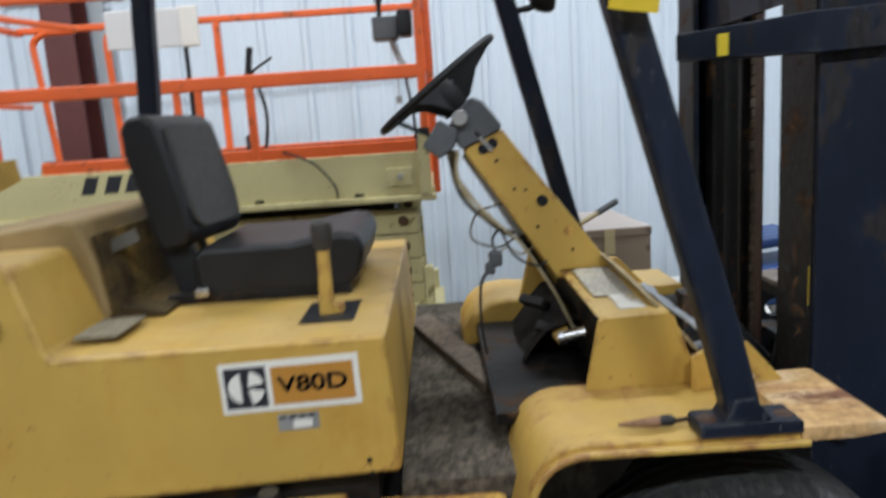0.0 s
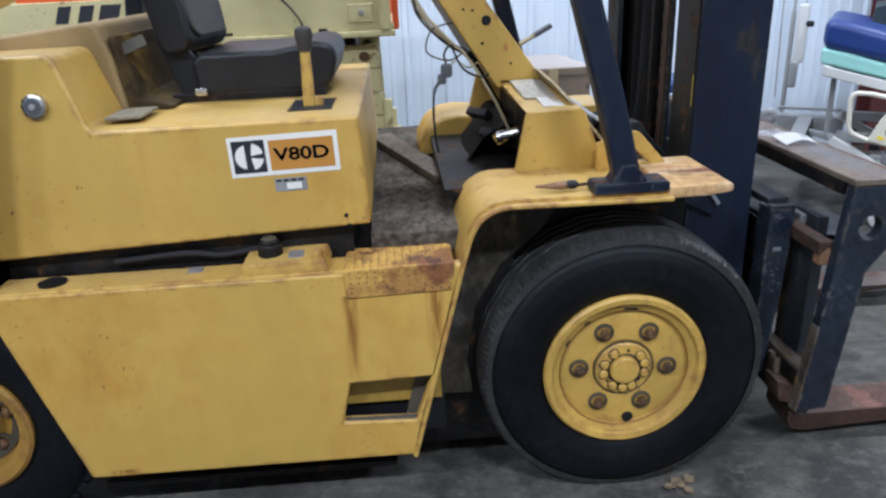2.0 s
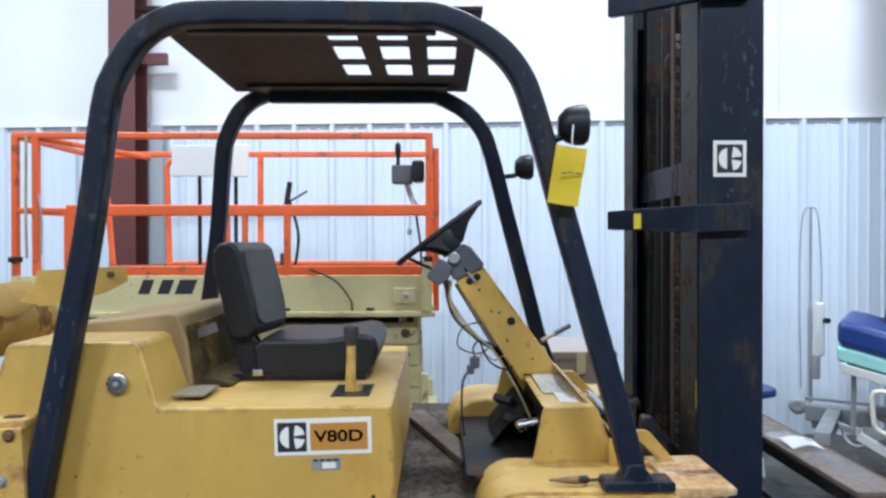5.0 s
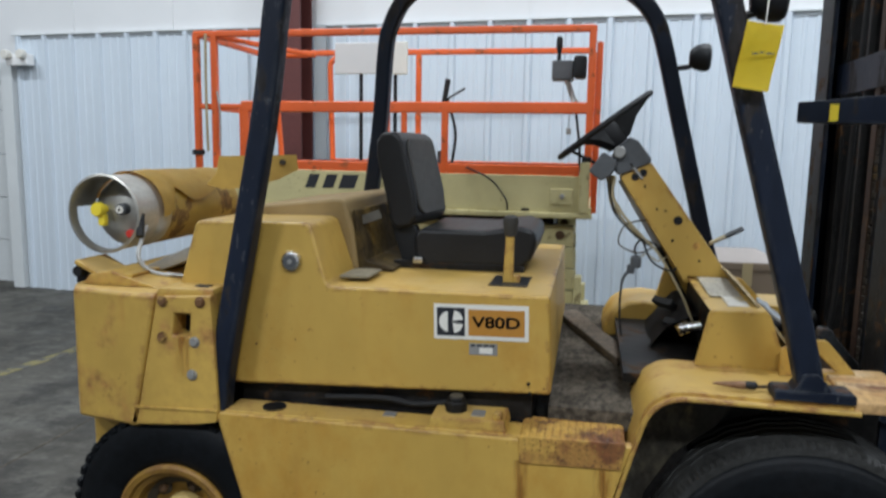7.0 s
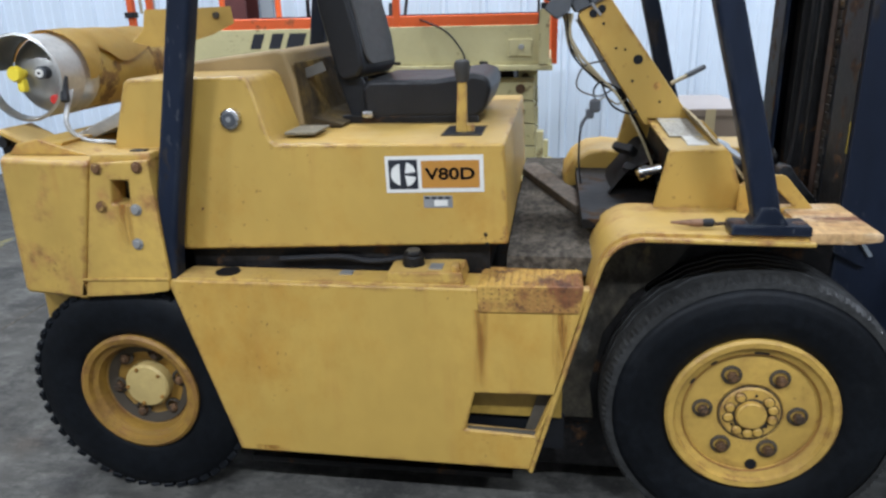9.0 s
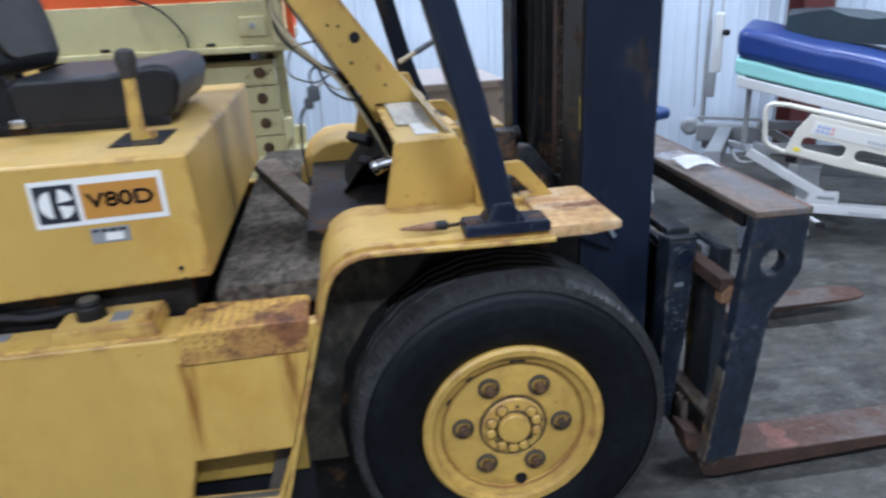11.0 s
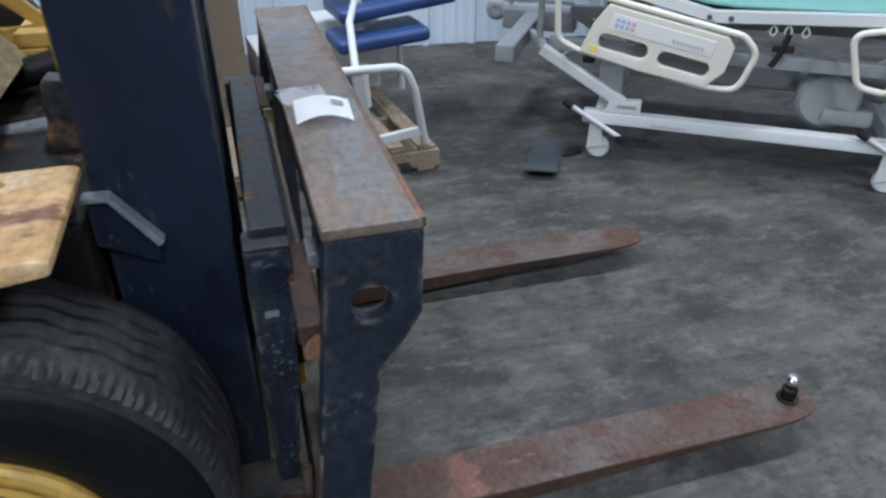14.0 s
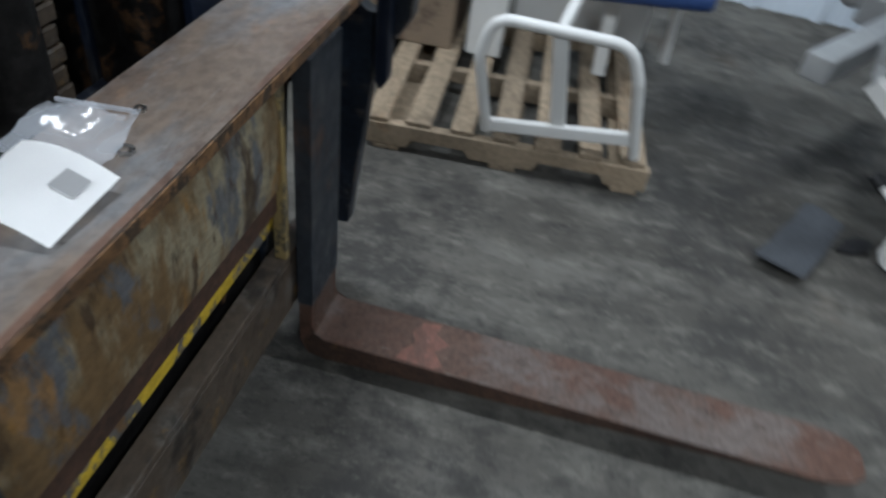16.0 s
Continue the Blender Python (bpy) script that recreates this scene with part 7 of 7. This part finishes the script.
# folded scissor arms
for k, zz in enumerate((0.622, 0.762, 0.901, 1.041)):
    for yy in (LY0 + 0.10, LY1 - 0.18):
        arm = part("scissor_arm", box(-3.1 + 0.02 * k, -0.705 - 0.004 * k, yy, yy + 0.07, zz, zz + 0.134, 0.006), m_cream, lift, "cream folded scissor arm")
        part("pivot_pin", join(disc((-0.803, yy - 0.014, zz + 0.071), 0.029, 0.020, "y", 18, 0.003), disc((-0.803, yy - 0.020, zz + 0.071), 0.014, 0.010, "y", 12)), m_nut, arm)
# Dark block paints the shade between the folded arms.
part("arm_gap", box(-3.0, -0.85, LY0 + 0.20, LY1 - 0.22, 0.62, 1.22), m_grease_shade, lift, "dark block standing in for shade inside the scissor stack")
part("base_beam", box(-3.05, -0.63, LY0 + 0.06, LY0 + 0.14, 0.515, 0.645, 0.008), m_cream, lift)
part("base_beam", box(-3.05, -0.63, LY1 - 0.14, LY1 - 0.06, 0.515, 0.645, 0.008), m_cream, lift)
part("base_frame", box(-3.05, -0.60, LY0 + 0.10, LY1 - 0.10, 0.20, 0.52, 0.012), m_cream, lift, "cream base with dark cut-outs")
for x0, x1, z0, z1 in ((-0.80, -0.66, 0.40, 0.50), (-1.05, -0.90, 0.36, 0.50), (-0.88, -0.70, 0.27, 0.35)):
    part("base_recess", box(x0, x1, LY0 + 0.094, LY0 + 0.11, z0, z1, 0.004), m_black, lift)
part("base_foot", box(-0.70, -0.655, LY0 + 0.03, LY0 + 0.12, 0.40, 0.86, 0.006), m_cream, lift)
part("motor_can", join(box(-0.86, -0.70, LY0 - 0.02, LY0 + 0.09, 0.40, 0.53, 0.03), disc((-0.78, LY0 + 0.03, 0.53), 0.035, 0.03, "z", 16)), m_cream, lift)
part("entry_step", box(-1.2, -0.72, LY0 - 0.04, LY0 + 0.10, 0.27, 0.33, 0.006), m_yellow_dirty, lift)
for wx in (-2.75, -0.95):
    for wy in (LY0 + 0.0, LY1 - 0.12):
        part("drive_wheel", lathe([(0.0, 0.0), (0.08, 0.0), (0.09, -0.01), (0.185, -0.012), (0.2, 0.01), (0.2, 0.11), (0.185, 0.13), (0.0, 0.13)], (wx, wy, 0.20), "y", 32), m_tyre, lift)

board = thing("display_board", (-2.20, 3.0, 1.30), 0, "pale frosted board on two thin black legs standing on the platform", "display board")
part("panel", box(-2.47, -1.935, 2.985, 3.005, 2.165, 2.385, 0.008), m_board, board)
part("edge_frame", box(-2.035, -1.930, 2.975, 3.012, 2.16, 2.39, 0.01), m_label_white, board)
for px in (-2.275, -2.02):
    part("leg", rod((px, 3.0, 1.30), (px, 3.0, 2.17), 0.014), m_black, board)

# ---- hospital bed ----
BED = math.degrees(math.atan2(-0.743, 1.104))
bed = thing("hospital_bed", (2.215, 2.076, 0), BED, "pale hospital bed with raised head, blue mattress and lowered side rails", "hospital bed")


def bpart(name, bm, material, parent=bed, label="", **kw):
    return part(name, bm, material, parent, label, local=True, **kw)


BW = 0.90
for n0 in (0.0, BW - 0.03):
    bpart("base_rail", box(-0.07, 1.42, n0 - 0.035, n0 + 0.035, 0.185, 0.245, 0.010), m_bedw, label="white enamelled base rail")
bpart("base_cross", box(-0.02, 0.05, 0.03, BW - 0.06, 0.17, 0.24, 0.008), m_bedw)
bpart("base_cross", box(1.30, 1.37, 0.03, BW - 0.06, 0.17, 0.24, 0.008), m_bedw)
bpart("rail_text", box(0.26, 0.42, -0.0365, -0.0345, 0.198, 0.212), m_greycard, label="faint grey maker's text")
for s in (0.0, 1.30):
    for n0 in (0.0, BW - 0.03):
        fork_ = bpart("castor", join(disc((s + 0.020, n0 - 0.022, 0.056), 0.056, 0.040, "y", 28, 0.010)), m_castor, label="white swivel castor")
        bpart("castor_fork", slab([(s - 0.035, 0.02 + 0.03), (s - 0.030, 0.185), (s + 0.03, 0.185), (s + 0.040, 0.070)], n0 - 0.032, n0 - 0.024, "y", 0.003), m_castor, fork_)
    lv = bpart("brake_pedal", rod((s - 0.13, -0.05, 0.27), (s + 0.12, -0.05, 0.135), 0.012), m_bedw, label="white brake pedal bar")
    bpart("pedal_tip", rod((s - 0.165, -0.05, 0.289), (s - 0.12, -0.05, 0.264), 0.018), m_rubber, lv)
    bpart("pedal_end", box(s + 0.10, s + 0.155, -0.07, -0.03, 0.115, 0.145, 0.008), m_rubber, lv)
    bpart("bracket", slab([(s + 0.03, 0.245), (s + 0.05, 0.305), (s + 0.20, 0.315), (s + 0.20, 0.245)], -0.03, 0.02, "y", 0.006), m_bedw)
    bpart("bracket_bar", box(s + 0.09, s + 0.18, -0.034, -0.028, 0.275, 0.290), m_bedgrey)
# lifting arms
for n0 in (-0.005, BW - 0.05):
    bpart("lift_arm", sweep([(-0.30, n0, 0.520), (0.115, n0, 0.290)], rect(0.045, 0.055, 0.008)), m_bedw, label="slanting white lift arm")
    bpart("lift_arm", sweep([(1.62, n0, 0.48), (1.335, n0, 0.315)], rect(0.045, 0.055, 0.008)), m_bedw)
bpart("inner_frame", box(0.10, 1.30, 0.40, 0.47, 0.30, 0.40, 0.01), m_bedgrey, label="grey frame under the bed")
bpart("actuator", join(rod((0.25, 0.55, 0.45), (1.0, 0.55, 0.36), 0.03), rod((0.9, 0.35, 0.42), (1.30, 0.35, 0.34), 0.045)), m_bedgrey)
bpart("gear_motor", join(disc((1.02, 0.12, 0.36), 0.14, 0.10, "y", 24, 0.02), box(1.0, 1.22, 0.10, 0.26, 0.25, 0.33, 0.02)), m_bedgrey, label="grey round lift motor")
bpart("motor_knob", disc((1.30, -0.05, 0.285), 0.028, 0.06, "y", 14, 0.006), m_rubber)
bpart("under_frame", box(-0.28, 1.75, 0.05, 0.10, 0.50, 0.56, 0.006), m_bedgrey)
bpart("under_frame", box(-0.28, 1.75, BW - 0.15, BW - 0.10, 0.50, 0.56, 0.006), m_bedgrey)
bpart("under_box", box(-0.02, 0.10, 0.05, 0.20, 0.32, 0.44, 0.015), m_bedgrey)
bpart("frame_clamp", box(-0.10, -0.04, -0.03, 0.0, 0.475, 0.51, 0.01), m_rubber)
# deck in two pieces with a raised head end
HEADZ, HINGE = 0.925, 0.45
bpart("deck_side", sweep([(-0.38, -0.02, HEADZ), (HINGE, -0.02, 0.730)], rect(0.03, 0.055, 0.006)), m_bedw, label="white deck frame, head end raised")
bpart("deck_side", sweep([(HINGE, -0.02, 0.730), (1.10, -0.02, 0.760), (1.75, -0.02, 0.74)], rect(0.03, 0.055, 0.006)), m_bedw)
bpart("deck_side", sweep([(-0.38, BW, HEADZ), (HINGE, BW, 0.730)], rect(0.03, 0.055, 0.006)), m_bedw)
bpart("deck_side", sweep([(HINGE, BW, 0.730), (1.75, BW, 0.74)], rect(0.03, 0.055, 0.006)), m_bedw)
bpart("deck_end", box(-0.40, -0.36, -0.02, BW, HEADZ - 0.03, HEADZ + 0.03, 0.008), m_bedw)
bpart("deck_sheet", slab([(-0.38, HEADZ - 0.01), (HINGE, 0.725), (1.75, 0.745), (1.75, 0.755), (HINGE, 0.737), (-0.38, HEADZ + 0.002)], 0.0, BW - 0.02, "y"), m_bedgrey)
for s in (0.43, 0.52):
    bpart("hinge_bolt", disc((s, -0.042, 0.728), 0.012, 0.01, "y", 12), m_greyplastic)
for s in (0.70, 0.76, 0.83):
    bpart("loop", tube(smooth_path([(s, -0.02, 0.715), (s - 0.014, -0.02, 0.685), (s, -0.02, 0.668), (s + 0.014, -0.02, 0.685), (s, -0.02, 0.715)]), 0.004, 6), m_bedw)
bpart("strap_clip", join(tube([(0.765, -0.03, 0.68), (0.75, -0.03, 0.60), (0.72, -0.03, 0.535)], 0.014, 8), box(0.71, 0.80, -0.04, -0.02, 0.60, 0.63, 0.006)), m_rubber, label="black hanging strap clip")


def cushion(lo, hi, n0, n1, b):
    """A soft slab that follows the bed's deck, from lo to hi above it."""
    top, bot = [], []
    for i in range(17):
        s = -0.42 + 2.2 * i / 16
        d = HEADZ - (s + 0.38) / (HINGE + 0.38) * (HEADZ - 0.730) if s < HINGE else 0.730 + (s - HINGE) * 0.012
        top.append((s, d + hi + 0.006 * math.sin(i * 1.7)))
        bot.append((s, d + lo))
    return slab(bot + top[::-1], n0, n1, "y", b, 3)


bpart("mattress_base", cushion(0.030, 0.120, 0.005, BW - 0.03, 0.02), m_teal, label="pale teal foam mattress layer", angle=60)
bpart("mattress", cushion(0.118, 0.285, -0.005, BW - 0.02, 0.05), m_blue, label="shiny royal blue mattress", angle=60)


def side_rail(s0, z0, slope):
    R = pose(s0, -0.075, z0, 0, math.degrees(math.atan(slope)), 0)
    loop = arc_path([(0.05, 0, 0), (-0.05, 0, 0.02), (-0.11, 0, 0.24), (0.0, 0, 0.255), (0.72, 0, 0.255), (0.80, 0, 0.20), (0.78, 0, 0.02), (0.62, 0, -0.005), (0.05, 0, 0)], 0.07, 6)
    bm = tube(loop, 0.014, 10)
    bm.transform(R)
    rl = bpart("side_rail", bm, m_bedcream, label="cream moulded side rail")
    outer = [(0.06, 0.0), (0.085, 0.13), (0.13, 0.235), (0.66, 0.235), (0.70, 0.20), (0.70, 0.09), (0.64, -0.002), (0.34, -0.012)]
    w1, w2 = rounded(0.13, 0.355, 0.04, 0.110, 0.03, 4), rounded(0.405, 0.635, 0.04, 0.105, 0.03, 4)
    bm = slab(outer, -0.022, 0.018, "y", 0.006, 2, [w1, w2])
    bm.transform(R)
    pn = bpart("rail_panel", bm, m_bedcream, rl)
    bm = box(0.16, 0.62, -0.025, -0.020, 0.135, 0.205, 0.002)
    bm.transform(R)
    bpart("control_label", bm, m_label_white, pn)
    for k in range(8):
        bm = box(0.18 + 0.024 * (k % 4), 0.196 + 0.024 * (k % 4), -0.0268, -0.0245, 0.150 + 0.024 * (k // 4), 0.165 + 0.024 * (k // 4))
        bm.transform(R)
        bpart("button", bm, m_button_blue if k % 4 < 3 else m_button_red, pn)
    for k in range(8):
        bm = box(0.44 + 0.018 * k, 0.452 + 0.018 * k, -0.0268, -0.0245, 0.150, 0.166)
        bm.transform(R)
        bpart("print_bar", bm, m_greycard, pn)
    bm = box(0.10, 0.135, -0.0245, -0.0215, 0.022, 0.042)
    bm.transform(R)
    bpart("yellow_sticker", bm, m_tagy, pn)
    return rl


side_rail(-0.17, 0.560, 0.20)
side_rail(1.12, 0.475, -0.05)
# head end: grey frame, bumper roller, drip pole
HS, HN = -0.675, 0.98
bpart("head_frame", box(HS - 0.02, -0.26, HN - 0.14, HN - 0.02, 0.38, 0.50, 0.015), m_bedgrey, label="grey head end frame")
bpart("head_cross", box(HS + 0.12, HS + 0.22, 0.10, HN - 0.02, 0.40, 0.49, 0.012), m_bedgrey)
bpart("head_bar", box(HS - 0.02, -0.28, HN - 0.12, HN - 0.09, 0.535, 0.555, 0.006), m_bedgrey)
bpart("head_bracket", box(HS + 0.02, HS + 0.10, HN - 0.10, HN - 0.04, 0.32, 0.40, 0.01), m_bedgrey)
bumper_prof = [(0.0, -0.02), (0.02, -0.02), (0.03, -0.024), (0.052, -0.02), (0.062, -0.010), (0.062, 0.010), (0.052, 0.02), (0.0, 0.02)]
bpart("bumper", lathe(bumper_prof, (HS - 0.075, HN - 0.06, 0.47), "y", 24), m_bedgrey, label="round grey bumper roller")
bpart("head_post", box(-0.35, -0.32, 0.1, 0.13, 0.50, 0.90, 0.006), m_bedgrey)
bpart("head_link", sweep([(-0.30, 0.03, 0.53), (HS + 0.2, 0.6, 0.44)], rect(0.032, 0.040, 0.006)), m_bedgrey)
bpart("head_cable", tube(smooth_path([(HS + 0.2, 0.85, 0.40), (-0.40, 0.7, 0.30), (-0.30, 0.6, 0.31), (-0.2, 0.5, 0.40)]), 0.012, 8), m_bedw)
pole = bpart("drip_pole", join(rod((HS, HN, 0.42), (HS, HN, 1.95), 0.010), rod((HS, HN, 0.45), (HS, HN, 1.2), 0.016)), m_bedgrey, label="thin grey drip pole")
bpart("pole_loop", tube(smooth_path([(HS - 0.06, HN, 0.60), (HS - 0.075, HN, 1.4), (HS - 0.055, HN, 1.88), (HS, HN, 1.955), (HS + 0.05, HN, 1.88), (HS + 0.075, HN, 1.4), (HS + 0.06, HN, 0.9)]), 0.006, 6), m_bedgrey, pole)
bpart("pole_remote", box(HS + 0.03, HS + 0.10, HN - 0.05, HN + 0.01, 0.85, 1.25, 0.02), m_bedw, pole, "white remote control on the pole")
bpart("remote_grip", box(HS + 0.015, HS + 0.07, HN - 0.06, HN, 0.68, 0.86, 0.01), m_bedgrey, pole)
bpart("remote_knob", rod((HS + 0.10, HN - 0.05, 1.12), (HS + 0.13, HN - 0.07, 1.12), 0.02), m_rubber, pole)

pillow = thing("folded_cover", (2.70, 2.55, 0), BED, "dark green folded vinyl cover lying on the mattress", "cover")
bm = bmesh.new()
bmesh.ops.create_cube(bm, size=1)
bmesh.ops.scale(bm, vec=(0.75, 0.42, 0.16), verts=bm.verts)
bmesh.ops.subdivide_edges(bm, edges=bm.edges[:], cuts=6, use_grid_fill=True)
for v in bm.verts:
    d = noise.noise(v.co * 6) * 0.03
    k = 1 - 0.25 * (abs(v.co.x) / 0.375) ** 4
    v.co = Vector((v.co.x, v.co.y * (1 - 0.1 * (abs(v.co.x) / 0.375) ** 4), v.co.z * k + d))
bm.transform(pose(0.05, 0.02, 1.165, 0, 6, 0))
part("cloth", bm, m_bag, pillow, local=True, angle=70)

# ---- pallet with box and exercise chair ----
PAL = 5.5
pallet = thing("pallet", (0.96, 2.10, 0), PAL, "weathered wooden pallet on the floor", "pallet")
PLK = [-0.47, -0.325, -0.175, -0.03, 0.12, 0.265, 0.41]
random.seed(3)
for k, px in enumerate(PLK):
    w = 0.076 + 0.018 * random.random()
    part("deck_board", box(px - w / 2, px + w / 2, -0.01 + 0.02 * random.random(), 1.0, 0.105, 0.123, 0.003, 1, pose(0, 0, 0, 0, 0, random.uniform(-1.2, 1.2))), m_wood, pallet, local=True)
for yy in (0.0, 0.47, 0.95):
    notch = [(-0.50, 0.02), (-0.50, 0.104), (0.47, 0.104), (0.47, 0.02), (0.33, 0.02), (0.31, 0.055), (0.10, 0.055), (0.08, 0.02), (-0.14, 0.02), (-0.16, 0.05), (-0.34, 0.05), (-0.36, 0.02)]
    part("stringer", slab(notch, yy, yy + 0.038, "y", 0.003, 1), m_wood, pallet, local=True)
for px in (-0.43, -0.02, 0.40):
    part("base_board", box(px - 0.045, px + 0.045, 0.0, 0.98, 0.002, 0.019, 0.002, 1), m_wood, pallet, local=True)

carton = thing("cardboard_box", (0.34, 2.95, 0.124), 3, "tall brown cardboard box standing on the pallet", "box")
part("carton_body", box(-0.25, 0.24, -0.30, 0.45, 0.0, 0.83, 0.004, 1), m_card, carton, local=True)
part("carton_lid", box(-0.255, 0.245, -0.305, 0.455, 0.80, 0.845, 0.004, 1), m_card, carton, local=True)
part("carton_top", box(-0.252, 0.242, -0.302, 0.452, 0.844, 0.850, 0.001, 1), m_card_top, carton, "pale top of the carton", local=True)
part("tape", box(-0.03, 0.03, -0.307, 0.0, 0.70, 0.8465), m_tape, carton, local=True)
wbox = thing("white_box", (0.98, 3.02, 0.124), 6, "pale grey appliance case on the pallet", "case")
part("case_body", box(-0.20, 0.36, 0.0, 0.25, 0.0, 0.40, 0.01), m_bedw, wbox, local=True)
part("case_side", box(-0.36, -0.22, -0.32, 0.1, 0.0, 0.34, 0.01), m_bedw, wbox, local=True)

chair = thing("exercise_chair", (1.15, 2.30, 0.124), 0, "white tube exercise chair with navy blue pads on a pallet", "exercise chair")
fr = arc_path([(0.872, 2.15, 0.118), (0.818, 2.10, 0.40), (0.845, 2.09, 0.535), (1.265, 2.09, 0.535), (1.312, 2.10, 0.42), (1.374, 2.165, 0.133)], 0.11, 8)
part("front_loop", tube(fr, 0.019, 14), m_bedw, chair, "white enamelled tube loop")
part("loop_cross", sweep([(0.875, 2.15, 0.140), (1.352, 2.152, 0.205)], rect(0.03, 0.042, 0.004)), m_bedw, chair)
part("loop_upright", sweep([(1.108, 2.170, 0.165), (1.050, 2.10, 0.535)], rect(0.048, 0.03, 0.004), False, (0, 1, 0)), m_bedw, chair)
part("main_post", sweep([(1.20, 2.72, 0.14), (1.17, 2.72, 0.75)], rect(0.05, 0.05, 0.006), False, (0, 1, 0)), m_bedw, chair)
part("rear_tube", tube(arc_path([(1.45, 2.95, 0.14), (1.43, 2.92, 0.45), (1.10, 2.90, 0.50)], 0.06), 0.018, 12), m_bedw, chair)
part("pad_arm", tube([(1.050, 2.10, 0.535), (1.10, 2.50, 0.64), (1.17, 2.72, 0.70)], 0.018, 12), m_bedw, chair)
for (px, py, pz, lx_, ly_, lz_, rz, ry) in ((1.36, 2.80, 0.665, 0.62, 0.36, 0.072, 6, -6), (1.26, 2.85, 0.82, 0.50, 0.34, 0.075, 4, -5), (1.27, 2.70, 0.52, 0.48, 0.30, 0.072, 5, -4)):
    part("pad", box(-lx_ / 2, lx_ / 2, -ly_ / 2, ly_ / 2, -lz_ / 2, lz_ / 2, 0.028, 4, pose(px, py, pz, 0, ry, rz)), m_pad, chair, "padded navy blue vinyl pad", angle=60)
chair.location.x -= 0.014
part("pad_label", box(-0.02, 0.02, -0.012, 0.012, 0, 0.0012, m=pose(1.52, 2.68, 0.718, 0, -6, 6)), m_label_white, chair)

mat_ = thing("rubber_mat", (1.95, 2.05, 0), 0, "grey rubber flap lying on the concrete", "mat")
bm = bmesh.new()
corner = [Vector(p) for p in ((1.775, 1.915), (1.915, 1.850), (2.100, 2.215), (1.985, 2.300))]
g = []
for i in range(13):
    u = i / 12
    row = []
    for j in range(9):
        w = j / 8
        p = corner[0] * (1 - u) * (1 - w) + corner[1] * (1 - u) * w + corner[2] * u * w + corner[3] * u * (1 - w)
        lift_up = 0.034 * max(0.0, 1 - u / 0.28) ** 1.6 + 0.012 * max(0.0, (u - 0.75) / 0.25) + 0.010 * math.sin(math.pi * w) * u
        p += Vector((0.018 * noise.noise((u * 3, w * 2, 1.0)), 0.018 * noise.noise((u * 3, w * 2, 5.0)))) * (0.3 + u)
        row.append(bm.verts.new((p.x, p.y, 0.013 + lift_up)))
    g.append(row)
for a, c in zip(g, g[1:]):
    for j in range(8):
        bm.faces.new((a[j], a[j + 1], c[j + 1], c[j]))
bmesh.ops.recalc_face_normals(bm, faces=bm.faces[:])
bmesh.ops.solidify(bm, geom=bm.faces[:], thickness=0.009)
part("flap", bm, m_mat, mat_, angle=50)
part("flap_corner", slab([(2.06, 2.10), (2.10, 2.17), (2.15, 2.20), (2.20, 2.19), (2.17, 2.12), (2.12, 2.10)], 0.0, 0.014, "z", 0.003), m_rubber, mat_, "torn black rubber scrap")

# litter on the floor
random.seed(9)


def make_leaf(x, y, turn, size):
    leaf = thing("dry_leaf", (x, y, 0), turn, "crumpled brown dry leaf on the concrete beside the tyre", "leaf", group="leaves beside the tyre")
    bm = bmesh.new()
    bmesh.ops.create_grid(bm, x_segments=7, y_segments=7, size=size)
    for v in bm.verts:
        v.co.x *= (1.25 - abs(v.co.y) / size * 0.9) * 0.7
        v.co.z = 0.012 + size * 0.45 * noise.noise((v.co.x * 45 + x * 90, v.co.y * 45, y * 70)) + 4.0 * v.co.x ** 2
        v.co.z = max(0.001, v.co.z)
    bmesh.ops.solidify(bm, geom=bm.faces[:], thickness=0.001)
    part("blade", bm, m_leaf, leaf, local=True)
    part("stalk", tube([(0, -size, 0.004), (0.004, -size * 1.5, 0.003)], 0.0012, 5), m_leaf, leaf, local=True)


for lx_, ly_, lt_, ls_ in ((0.185, -0.045, 20, 0.028), (0.225, -0.030, 130, 0.022), (0.150, -0.060, 75, 0.020), (0.205, -0.085, 200, 0.018)):
    make_leaf(lx_, ly_, lt_, ls_)
